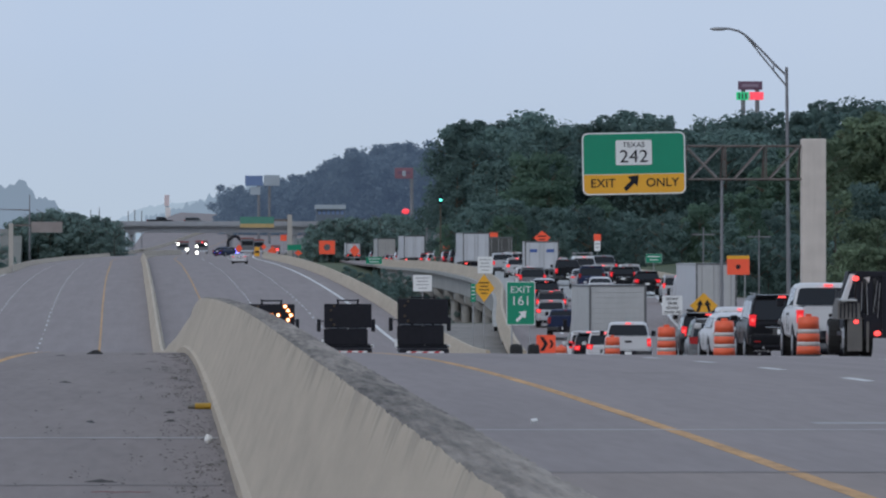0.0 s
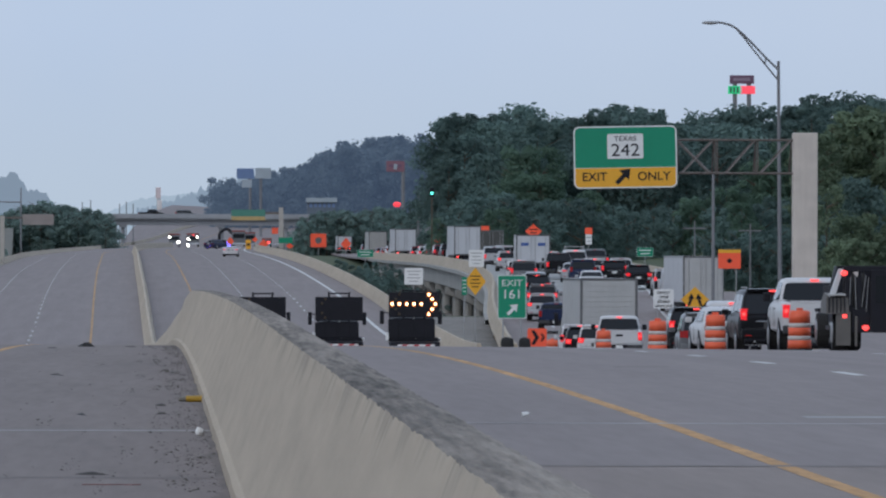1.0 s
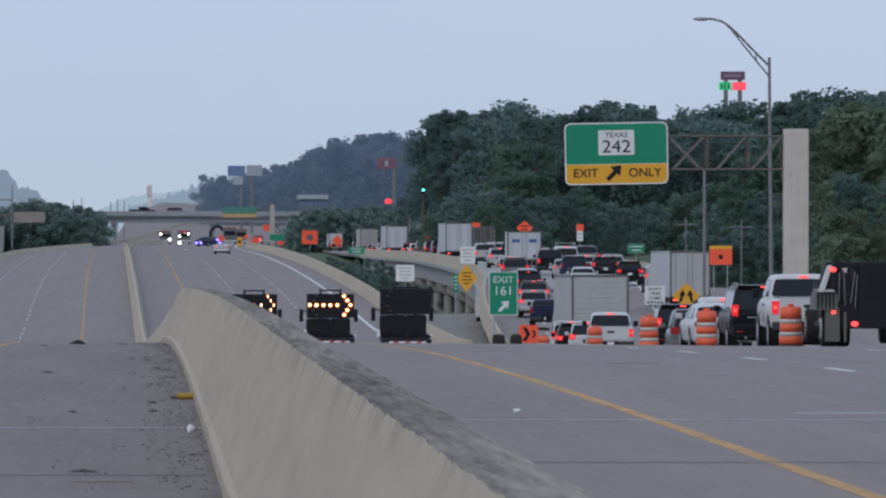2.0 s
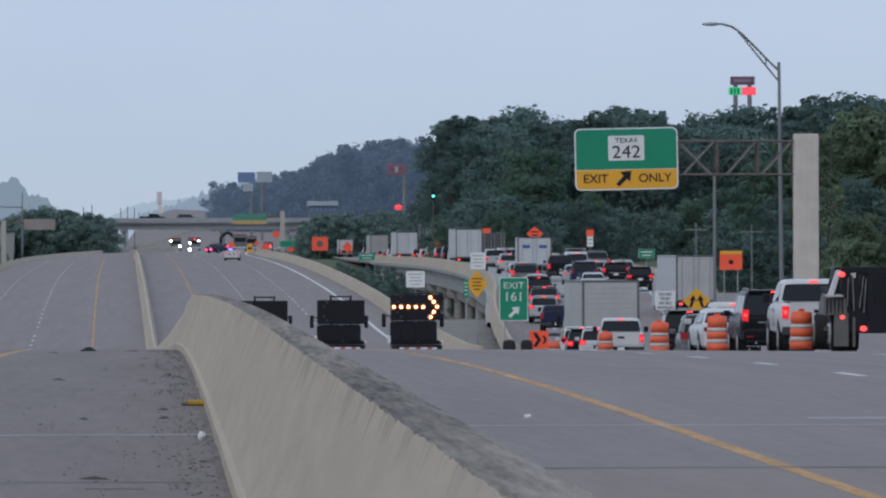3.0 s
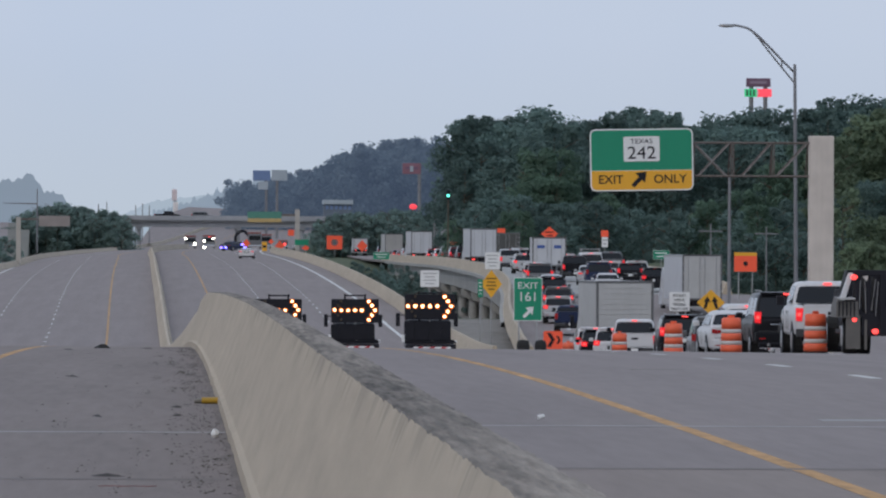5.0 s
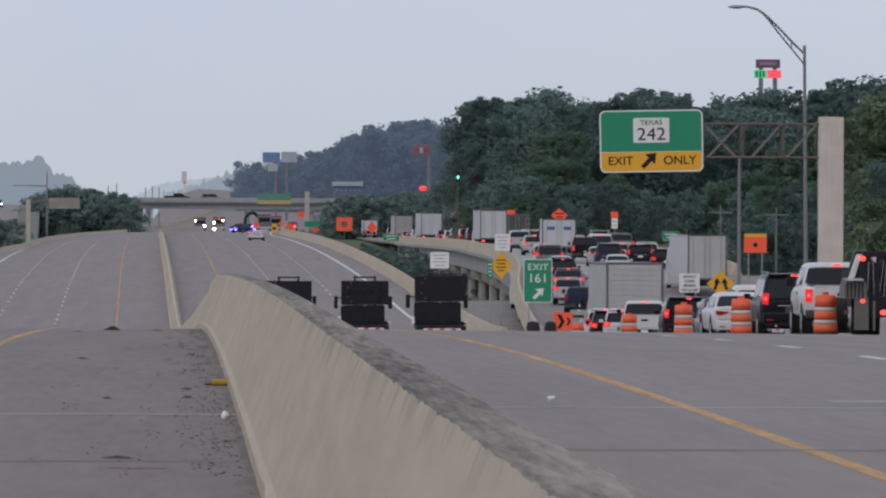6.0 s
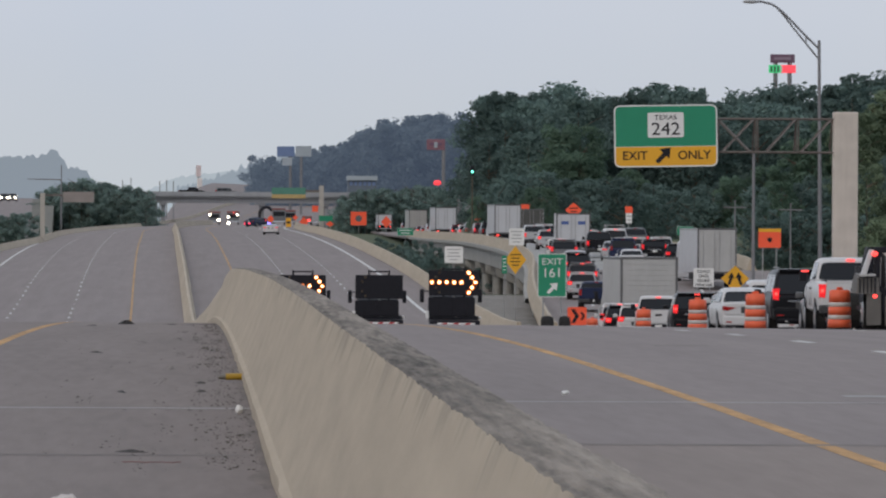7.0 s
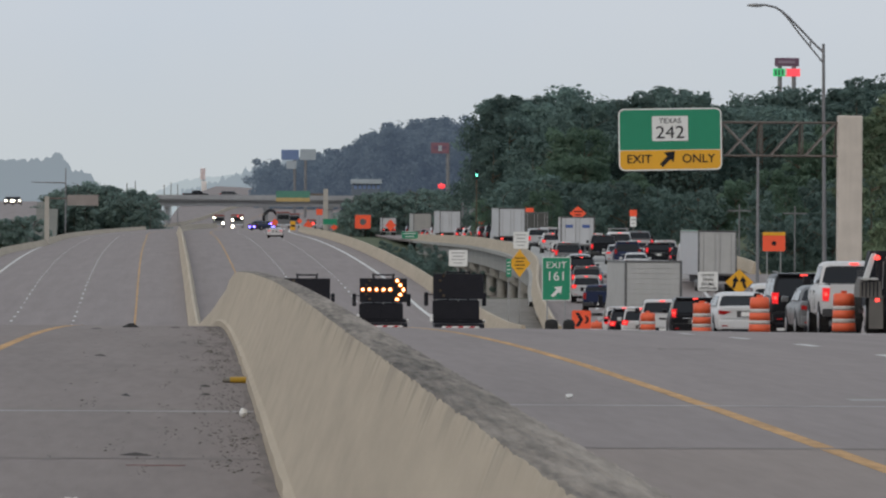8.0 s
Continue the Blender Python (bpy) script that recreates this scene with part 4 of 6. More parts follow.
        part("number_plate", boxed(-0.15, 0.15, -h - 0.016, -h + 0.05, zp + 0.03, zp + 0.17), SIGN_WHITE, root)
        part("tailgate_trim", boxed(-w * 0.5, w * 0.5, -h - 0.014, -h + 0.06, zp + 0.205, zp + 0.24, 0.008), CHROME if kind == "suv" else coat, root)
        part("tailgate_seam", boxed(-w * 0.84, w * 0.84, -h - 0.002, -h + 0.06, low + 0.345, low + 0.36), SEAM, root)
        for sx in (-1, 1):
            part("reflector", boxed(sx * w * 0.72 - 0.09, sx * w * 0.72 + 0.09, -h - 0.075, -h, low + 0.12, low + 0.16, 0.01), RED_LENS, root)
            part("exhaust", rodded((sx * w * 0.55, -h - 0.06, low - 0.03), (sx * w * 0.55, -h + 0.3, low - 0.03), 0.035, seg=8), STEEL, root)
    if rack:
        bm = bmesh.new()
        for yy in (-1.9, -0.6, 0.7):
            rod(bm, (-w * 0.7, yy, H), (-w * 0.7, yy, H + 0.25), 0.03, seg=6)
            rod(bm, (w * 0.7, yy, H), (w * 0.7, yy, H + 0.25), 0.03, seg=6)
            rod(bm, (-w * 0.75, yy, H + 0.25), (w * 0.75, yy, H + 0.25), 0.03, seg=6)
        for sx in (-1, 1):
            rod(bm, (sx * w * 0.7, -2.1, H + 0.27), (sx * w * 0.7, 0.9, H + 0.27), 0.03, seg=6)
        part("roof_rack", bm, STEEL, root)
    return root


mat_bumper = mat("dark_plastic_bumper", (0.035, 0.035, 0.037), 0.55, vary=0.15, grain=5)


def box_truck(label, x, d, z, turn, L=7.0, W=2.5, H=3.9, floor=1.05, panel=None, door="swing", mark=None, lit=True, name="box_truck", cab=True, rear=None):
    """A cargo box on a chassis: panels, door leaves, bars, hinges, lights and a cab ahead."""
    panel = panel or BOX_WHITE
    root = new(name)
    root.matrix_basis = pose(x, d, z, 0, 0, -turn)
    tagged(root, label, "truck", "queue of vehicles")
    w = W / 2
    part("cargo_box", boxed(-w, w, 0, L, floor, H, 0.04), panel, root)
    for a, b, c, e in ((-w - 0.01, w + 0.01, H - 0.10, H + 0.01), (-w - 0.01, w + 0.01, floor - 0.02, floor + 0.10)):
        part("end_rail", boxed(a, b, -0.03, 0.05, c, e, 0.01), TRIM, root)
    for sx in (-1, 1):
        part("corner_post", boxed(min(sx * (w + 0.01), sx * (w - 0.10)), max(sx * (w + 0.01), sx * (w - 0.10)), -0.031, 0.05, floor + 0.1, H - 0.1, 0.01), TRIM, root)
        part("side_rail", boxed(min(sx * (w + 0.012), sx * (w - 0.02)), max(sx * (w + 0.012), sx * (w - 0.02)), 0.06, L, H - 0.12, H - 0.01), TRIM if panel is BOX_GREY else STEEL, root)
        for k in range(int(L / 1.2)):
            part("rib", boxed(min(sx * (w + 0.008), sx * (w - 0.02)), max(sx * (w + 0.008), sx * (w - 0.02)), 0.8 + 1.2 * k, 0.84 + 1.2 * k, floor + 0.12, H - 0.14), panel, root)
    if door == "swing":
        for sx in (-1, 1):
            leaf = part("door_leaf", boxed(min(sx * 0.012, sx * (w - 0.12)), max(sx * 0.012, sx * (w - 0.12)), -0.022, 0.03, floor + 0.12, H - 0.12, 0.008), rear or panel, root)
            for xx in (0.16, w - 0.36):
                part("lock_rod", rodded((sx * xx, -0.045, floor + 0.15), (sx * xx, -0.045, H - 0.15), 0.022, seg=6), STEEL, leaf)
            for zz in (0.2, 0.4, 0.6, 0.8):
                zc = floor + (H - floor) * zz
                part("hinge", boxed(min(sx * (w - 0.16), sx * (w - 0.02)), max(sx * (w - 0.16), sx * (w - 0.02)), -0.04, 0.02, zc - 0.05, zc + 0.05), STEEL, leaf)
            if mark:
                part("marking", boxed(min(sx * 0.35, sx * 0.92), max(sx * 0.35, sx * 0.92), -0.026, 0.0, H - 0.85, H - 0.6), mark, leaf)
    else:
        n = 11
        for k in range(n):
            z0 = floor + 0.12 + (H - floor - 0.26) * k / n
            z1 = floor + 0.12 + (H - floor - 0.26) * (k + 1) / n
            part("door_slat", boxed(-w + 0.12, w - 0.12, -0.018, 0.03, z0 + 0.012, z1 - 0.012, 0.01), panel, root)
    for sx in (-1, 1):
        part("tail_light", boxed(sx * (w - 0.3) - 0.12, sx * (w - 0.3) + 0.12, -0.05, 0.05, floor - 0.22, floor - 0.1, 0.02), RED_LIT if lit else RED_LENS, root)
        for yy in (1.3,) if cab else (1.2, 2.5):
            wheel(root, sx * (w - 0.28), yy, 0.5, 0.5)
        wheel(root, sx * (w - 0.28), L + (1.2 if cab else 4.2), 0.5, 0.28)
        part("mud_flap", boxed(sx * (w - 0.35) - 0.3, sx * (w - 0.35) + 0.3, 0.45, 0.48, 0.25, 0.95), RUBBER, root)
    part("bumper", boxed(-w + 0.1, w - 0.1, -0.04, 0.08, 0.5, 0.65, 0.02), STEEL, root)
    part("chassis", boxed(-0.5, 0.5, 0.2, L + 1.5, 0.55, floor - 0.02), BLACK, root)
    y0 = L + (0.15 if cab else 3.0)
    bm = bmesh.new()
    es = prism(bm, [(y0, 0.6), (y0, 2.5 if cab else 3.0), (y0 + 1.2, 2.55 if cab else 3.1), (y0 + 1.6, 1.7), (y0 + 2.4, 1.5), (y0 + 2.5, 0.6)], w * 0.92, w * 0.82, 1.6, 3.0)
    bmesh.ops.bevel(bm, geom=es, offset=0.08, segments=2, affect="EDGES")
    part("cab", bm, panel, root)
    for sx in (-1, 1):
        part("mirror", boxed(sx * (w + 0.12) - 0.1, sx * (w + 0.12) + 0.1, y0 + 1.3, y0 + 1.42, 1.7, 2.3, 0.03), BLACK, root)
    return root


WHITE, BLACK_C, GREY, SILVER, NAVY, RED_C, BLUE = ("white", (0.58, 0.58, 0.58)), ("black", (0.010, 0.010, 0.012)), ("grey", (0.13, 0.135, 0.14)), ("silver", (0.42, 0.43, 0.44)), ("navy", (0.02, 0.03, 0.07)), ("maroon", (0.12, 0.015, 0.02)), ("blue", (0.05, 0.10, 0.2))


def ramp_spot(lane, d):
    """A place on the ramp, some metres from its inner edge."""
    return ramp_x(d) + lane, d, ramp_z(d) + 0.03


queue_pickup = car("pickup", WHITE, "white crew-cab pickup with glowing brake lights in the queue", 17.38, 212 + 2.9, road_z(214), 0.3, trim=False)
queue_suv = car("suv", BLACK_C, "glossy black suv with a lit brake lamp in the queue", 17.56, 230 + 2.5, road_z(232), -0.6, height=1.88)
queue_sedan = car("sedan", WHITE, "white sedan with sloping tail moving up beside the drums", 16.82, 238 + 2.4, road_z(240), -1.8, lit=False)
queue_silver = car("crossover", GREY, "small dark grey car half hidden behind the white sedan", 17.75, 262, road_z(276), 1.5, lit=False)
car("van", WHITE, "tall white van ahead of the sedan", 21.0, 296, road_z(296), 2.0, height=2.12)
queue_black = car("suv", BLACK_C, "dark suv waiting beside an orange drum", 18.85, 288, road_z(288), 1.3, height=1.78)
queue_tail = car("pickup", WHITE, "plain white pickup seen squarely from behind", 20.35, 352 + 2.9, road_z(354), 3.0, lit=True)
car("crossover", WHITE, "white crossover with lit tail lights", 20.05, 366, road_z(366), 3.5)
car("crossover", BLACK_C, "dark crossover squeezed between white cars", 20.05, 378, road_z(378), 2)
car("suv", WHITE, "white suv close behind the box truck", 20.3, 387, road_z(387), 2, height=1.8)
box_truck("grey box truck with a ribbed roll-up door", 22.34, 398, road_z(398), -4.5, L=6.8, W=2.82, H=4.09, panel=BOX_GREY, door="roll")
queue_grey = car("sedan", GREY, "dark grey sedan edging out ahead of the white pickup", 18.0, 223.5, road_z(223.5), -1.0, lit=False)
queue_semi = box_truck("white semi-trailer with tall swing doors in the outer lane", 33.73, 508, ramp_z(508) + 0.05, -1.3, L=14.0, W=2.5, H=3.9, panel=BOX_WHITE, name="semi_trailer", cab=False, rear=BOX_GREY)
car("pickup", NAVY, "dark blue pickup on the ramp", *ramp_spot(3.6, 474), 4, height=1.72, lit=False)
car("crossover", SILVER, "silver crossover on the ramp", *ramp_spot(3.2, 499), 4)
car("suv", GREY, "dark grey suv on the ramp", *ramp_spot(3.4, 513), 4)
car("sedan", BLUE, "blue sedan on the ramp", *ramp_spot(3.4, 527), 4, braking=False)
car("crossover", BLACK_C, "black crossover on the ramp", *ramp_spot(3.2, 541), 4)
car("sedan", SILVER, "silver sedan on the ramp", *ramp_spot(3.1, 556), 3, braking=False)
car("suv", GREY, "grey suv on the ramp", *ramp_spot(2.5, 572), 2, braking=False)
car("crossover", WHITE, "white crossover on the ramp", *ramp_spot(2.5, 590), 2)
box_truck("white box truck with blue marks on its swing doors", *ramp_spot(4.3, 620), 1, L=6.5, W=2.6, H=3.25, mark=mat("blue_marking", (0.05, 0.1, 0.3), 0.5, vary=0.3, grain=6))
car("van", WHITE, "white work van with a ladder rack", *ramp_spot(8.0, 640), 0, rack=True, height=1.95)
car("suv", WHITE, "white suv with brake lights on", *ramp_spot(8.2, 598), 1, height=1.7)
car("suv", BLACK_C, "black suv on the ramp", *ramp_spot(9.2, 585), 1, braking=False, height=1.7)
car("crossover", BLACK_C, "black car on the ramp", *ramp_spot(10.4, 568), 1, braking=False)
car("suv", SILVER, "silver suv behind the box truck", *ramp_spot(11.9, 548), 1)
car("pickup", BLACK_C, "black pickup on the ramp", *ramp_spot(6.0, 612), 1, braking=False)
car("sedan", GREY, "grey sedan on the ramp", *ramp_spot(5.8, 655), 0)
car("crossover", SILVER, "silver crossover by the barrier", *ramp_spot(3.6, 672), 0)
car("pickup", SILVER, "silver pickup on the bridge", *ramp_spot(3.2, 700), -1, braking=False)
car("sedan", RED_C, "maroon sedan on the bridge", *ramp_spot(7.0, 690), -1)
box_truck("white box truck with plain swing doors on the bridge", *ramp_spot(2.1, 745), -3, L=7.5, W=2.45, H=3.7)
car("suv", BLACK_C, "dark suv on the bridge", *ramp_spot(6.4, 730), -1, braking=False)
box_truck("dark flatbed body with a canopy on the bridge", *ramp_spot(6.0, 800), -1, L=6, W=2.4, H=3.3, panel=mat("dark_tarp", (0.08, 0.08, 0.075), 0.8, vary=0.3, grain=3))
car("sedan", WHITE, "white sedan in the second ramp lane", *ramp_spot(7.0, 560), 2)
car("suv", NAVY, "dark blue suv in the second ramp lane", *ramp_spot(6.8, 578), 2, lit=False)
car("sedan", SILVER, "silver sedan in the second ramp lane", *ramp_spot(6.6, 595), 2, braking=False)
car("crossover", WHITE, "white crossover in the third ramp lane", *ramp_spot(10.4, 605), 1, lit=False)
car("crossover", WHITE, "white crossover near the bridge joint", *ramp_spot(7.0, 672), 0)
car("suv", WHITE, "white suv near the bridge joint", *ramp_spot(6.6, 712), 0, braking=False)
car("pickup", GREY, "grey pickup in the outer ramp lane", *ramp_spot(10.0, 650), 0, braking=False)
rq = random.Random(5)
for i in range(46):
    lane = (2.6, 6.4, 9.6)[i % 3]
    dd = 765 + i * 9.5 + rq.random() * 3
    kind = rq.choice(["sedan", "suv", "crossover", "pickup", "suv"])
    colour = rq.choice([WHITE, BLACK_C, GREY, SILVER, WHITE, NAVY, RED_C])
    lit = rq.random() < 0.65
    if (lane < 4 and (955 < dd < 975 or 1112 < dd < 1136)) or (4 < lane < 8 and 794 < dd < 813) or (lane > 9 and dd > 1000):
        continue
    car(kind, colour, f"{colour[0]} {'pickup' if kind == 'pickup' else 'suv' if kind == 'suv' else 'car'} far along the ramp queue", *ramp_spot(lane, dd), -1.5, name="car", lit=lit, braking=lit and i % 2 == 0)
box_truck("white box truck far along the queue", *ramp_spot(1.8, 960), -3, L=8, W=2.5, H=3.7)
box_truck("grey box trailer far along the queue", *ramp_spot(2.4, 1120), -2, L=9, W=2.5, H=3.6, panel=BOX_GREY)
box_truck("white delivery truck at the end of the ramp", *ramp_spot(1.8, 1330), -2, L=6, W=2.3, H=2.9)


# ---- arrow-board trucks closing the main lanes ----
# the rim emits amber to imitate the halo round each bulb
AMBER_RIM = mat("amber_halo_rim", (0.5, 0.2, 0.05), 0.3, vary=0.0, emit=(1.0, 0.21, 0.045), power=0.95)
LAMPS = [(-1.06, 0.03), (-0.71, 0.03), (-0.355, 0.03), (0.0, 0.03), (0.355, 0.03), (0.71, 0.49), (0.87, 0.27), (1.03, 0.03), (0.87, -0.22), (0.71, -0.46)]
STRIPE_RED = mat("red_stripe", (0.5, 0.02, 0.03), 0.45, vary=0.1)


def arrow_truck(label, x, d, raised=0.0):
    """A dark work truck with a crash cushion behind and a lit arrow board on top. Returns the truck and its lamps."""
    root = new("arrow_board_truck")
    root.matrix_basis = pose(x, d, road_z(d), 0, 0, -0.4)
    tagged(root, label, "truck", "arrow-board trucks")
    part("bed", boxed(-1.18, 1.18, 0.5, 5.0, 0.95, 1.15, 0.03), BLACK, root)
    part("tail_panel", boxed(-1.24, 1.02, 0.42, 0.5, 1.12, 1.93 + raised, 0.03), BLACK, root)
    part("lift_ram", rodded((0.12, 0.52, 1.1), (-0.02, 0.52, 2.2), 0.05, seg=8), STEEL, root)
    for sx in (-0.78, -0.1, 0.6):
        part("panel_rib", boxed(sx - 0.04, sx + 0.04, 0.39, 0.42, 1.16, 1.78, 0.01), BLACK, root)
    part("cab", boxed(-1.05, 1.05, 5.1, 7.0, 0.7, 2.5, 0.15), BLACK, root)
    part("hopper", boxed(-1.02, 0.98, 0.8, 4.8, 1.15, 1.98 + raised, 0.06), BLACK, root)
    part("step_rail", boxed(-1.28, 1.3, 0.30, 0.42, 1.0, 1.10, 0.02), BLACK, root)
    part("corner_marker", boxed(-1.36, -1.22, 0.36, 0.44, 1.05, 1.40, 0.02), SIGN_WHITE, root, "small white marker plate")
    part("cushion", boxed(-1.2, 1.2, -2.2, 0.3, 0.42, 0.98, 0.05), BLACK, root)
    part("cushion_cap", boxed(-0.85, 0.95, -2.26, -2.2, 0.64, 0.86, 0.05), SIGN_WHITE, root)
    for k in range(3):
        a = -0.76 + k * 0.56
        f = [(a, 0.65), (a + 0.24, 0.65), (a + 0.40, 0.85), (a + 0.16, 0.85)]
        part("stripe", slab(f, 0.01), STRIPE_RED, root, m=pose(0, -2.275, 0))
    for sx in (-1, 1):
        part("mirror", boxed(sx * 1.42 - 0.1, sx * 1.42 + 0.1, 6.2, 6.35, 1.75, 2.4, 0.03), BLACK, root)
        bm = rodded((sx * 1.05, 6.3, 2.3), (sx * 1.42, 6.3, 2.3), 0.025, seg=6)
        part("mirror_arm", bm, BLACK, root)
        wheel(root, sx * 0.95, 1.4, 0.48, 0.4)
        wheel(root, sx * 0.95, 6.0, 0.48, 0.28)
        part("mast", boxed(sx * 0.5 - 0.05, sx * 0.5 + 0.05, 0.55, 0.65, 1.1, 3.35), BLACK, root)
        part("top_post", boxed(sx * 0.53 - 0.03, sx * 0.53 + 0.03, 0.36, 0.42, 3.2, 3.5), BLACK, root)
        part("side_lamp", boxed(sx * 1.25 - 0.06, sx * 1.25 + 0.06, 0.3, 0.4, 1.0, 1.14, 0.02), SIGN_WHITE, root)
    part("top_rail", rodded((-0.58, 0.39, 3.42), (0.58, 0.39, 3.42), 0.04, seg=6), BLACK, root)
    board = part("arrow_board", boxed(-1.22, 1.22, 0.30, 0.42, 2.02 + raised, 3.24 + raised, 0.03), BLACK, root, "matt black arrow board")
    made = []
    for lx, lz in LAMPS:
        bm = bmesh.new()
        bmesh.ops.create_cone(bm, cap_ends=True, segments=14, radius1=0.12, radius2=0.12, depth=0.05, matrix=Matrix.Rotation(math.pi / 2, 4, "X"))
        lamp = part("arrow_lamp", bm, [BLACK, AMBER_RIM], board, "amber lamp")
        for p in lamp.data.polygons:
            p.material_index = 1 if p.normal.y < -0.9 else 0
        bm = bmesh.new()
        bmesh.ops.create_cone(bm, cap_ends=True, segments=14, radius1=0.062, radius2=0.05, depth=0.01, matrix=Matrix.Translation((0, -0.03, 0)) @ Matrix.Rotation(math.pi / 2, 4, "X"))
        part("bulb", bm, AMBER_LIT, lamp)
        made.append((lamp, (lx, 0.30, 2.63 + raised + lz)))
    for lx, lz in ((-0.71, 0.49), (-0.87, 0.27), (-0.87, -0.22), (-0.71, -0.46)):
        bm = bmesh.new()
        bmesh.ops.create_cone(bm, cap_ends=True, segments=10, radius1=0.07, radius2=0.05, depth=0.04, matrix=Matrix.Translation((lx, 0.28, 2.63 + raised + lz)) @ Matrix.Rotation(math.pi / 2, 4, "X"))
        part("dark_lamp", bm, mat("unlit_amber_lens", (0.06, 0.04, 0.02), 0.3, vary=0.0), board)
    return made


lamps_a = arrow_truck("dark truck with a flashing arrow board beside the median", 5.82, 430)
lamps_b = arrow_truck("dark truck with a flashing arrow board in the middle lane", 9.58, 418)
lamps_c = arrow_truck("dark truck with a flashing arrow board by the exit", 12.60, 392, 0.12)


# ---- drums ----
def drum(x, d):
    root = new("traffic_drum")
    root.matrix_basis = pose(x, d, surface(x, d), 0, 0, (x * 37) % 360)
    tagged(root, "orange plastic drum with white reflective bands on a rubber base", "traffic drum", "traffic drums")
    bm = bmesh.new()
    rod(bm, (0, 0, 0), (0, 0, 0.09), 0.34, 0.31, 20)
    part("base", bm, RUBBER, root)
    z = 0.09
    for i, h in enumerate((0.20, 0.105, 0.20, 0.105, 0.28)):
        bm = bmesh.new()
        rr = 0.29 - 0.007 * i
        rod(bm, (0, 0, z), (0, 0, z + h), rr, rr - 0.007, 24)
        for f in bm.faces:
            f.smooth = abs(f.normal.z) < 0.5
        part("band" if i % 2 else "body", bm, REFLECT if i % 2 else DRUM_ORANGE, root)
        z += h
    bm = bmesh.new()
    rod(bm, (0, 0, z), (0, 0, z + 0.025), 0.25, 0.20, 20)
    part("lid", bm, DRUM_ORANGE, root)
    bm = bmesh.new()
    box(bm, -0.09, 0.09, -0.02, 0.02, z + 0.02, z + 0.09, 0.015)
    part("handle", bm, DRUM_ORANGE, root)
    return root


for x, d in ((15.61, 196), (14.82, 214), (14.79, 238), (16.09, 290), (18.29, 372)):
    drum(x, d)


# ---- signs ----
def post(parent, x, y, z0, z1, r=0.034, m=None):
    part("post", rodded((x, y, z0), (x, y, z1), r, seg=8), m or STEEL, parent)


def bars(parent, material, w, h, rows, y=-0.012, cols=(0.8, 0.6, 0.75, 0.5)):
    """Lines of writing too far off to read."""
    for i in range(rows):
        z = h / 2 - h * (i + 0.7) / (rows + 0.4)
        l = w * cols[i % len(cols)]
        part("writing_bar", boxed(-l / 2, l / 2, y, 0.0, z - h * 0.10 / rows, z + h * 0.15 / rows), material, parent)


def sign(name, label, x, d, z, w, h, face, shape="plate", border=None, base=None, posts=1, rows=0, ink=None, r=0.06, turn=0.0, spacing=0.6):
    """A flat sign on posts; z is its middle. Returns the panel's parent, whose origin is the middle of its face."""
    root = new(name)
    root.matrix_basis = pose(x, d, z, 0, 0, turn)
    tagged(root, label, "sign", "road signs")
    if shape == "diamond":
        o = [(0, -h / 2), (w / 2, 0), (0, h / 2), (-w / 2, 0)]
        o2 = [(a * 0.93, b * 0.93) for a, b in o]
    else:
        o = rounded(w, h, min(w, h) * r)
        o2 = rounded(w * 1 - 0.05 * min(w, h), h - 0.05 * min(w, h), min(w, h) * r * 0.8)
    p = part("panel", slab(o, 0.02), border or face, root)
    if border:
        part("face", slab(o2, 0.012), face, root, m=pose(0, -0.006, 0))
    if rows:
        bars(root, ink or BLACK, w * (0.62 if shape == "diamond" else 0.92), h * (0.55 if shape == "diamond" else 0.9), rows)
    if base is not None:
        for k in range(posts):
            xx = 0 if posts == 1 else (-0.5 + k / (posts - 1)) * w * spacing
            post(root, xx, 0.06, base - z, h * 0.45)
    return root


# the overhead exit sign on its one-legged gantry
D_G = 300
gantry = empty("sign_gantry", 24.06, 300, surface(20, 300) - 0.2)
tagged(gantry, "tall pale concrete column carrying a rusty steel truss arm", "sign gantry")
ginv = gantry.matrix_basis.inverted()


def on_gantry(name, bm, m, label=""):
    ob = part(name, bm, m, gantry, label)
    ob.matrix_parent_inverse = ginv
    return ob


bm = bmesh.new()
box(bm, 23.62, 24.52, 299.6, 300.4, -4, 5.50, 0.05)
on_gantry("column", bm, mat("column_concrete", (0.57, 0.51, 0.455), 0.85, vary=0.15, grain=2, blotch=0.4, streak=0.6))
zt, zb = 5.23, 4.00
xl, xr = 15.48, 23.73
for zz in (zt, zb):
    for yy in (299.75, 300.85):
        on_gantry("chord", rodded((xl + 0.3, yy, zz), (xr, yy, zz), 0.036, seg=8), RUST)
xs = [19.35, 20.69, 22.23, 23.56]
diag = [(xs[0], zt, 20.56, zb), (19.52, zb, xs[1], zt), (21.15, zb, xs[2], zt), (22.44, zb, xs[3], zt)]
DULL = mat("dull_grey_truss_steel", (0.24, 0.22, 0.21), 0.7, 0.3, vary=0.2, grain=3)
for yy in (299.75, 300.85):
    for a, b, c, e in diag:
        on_gantry("brace", rodded((a, yy, b), (c, yy, e), 0.026, seg=6), DULL if yy < 300 else RUST)
    for xx in (xs[0], 20.81, 22.31, 23.69):
        on_gantry("strut", rodded((xx, yy, zb), (xx, yy, zt), 0.028, seg=6), RUST)
for xx in xs:
    on_gantry("cross_tie", rodded((xx, 299.75, zt), (xx, 300.85, zb), 0.035, seg=6), RUST)

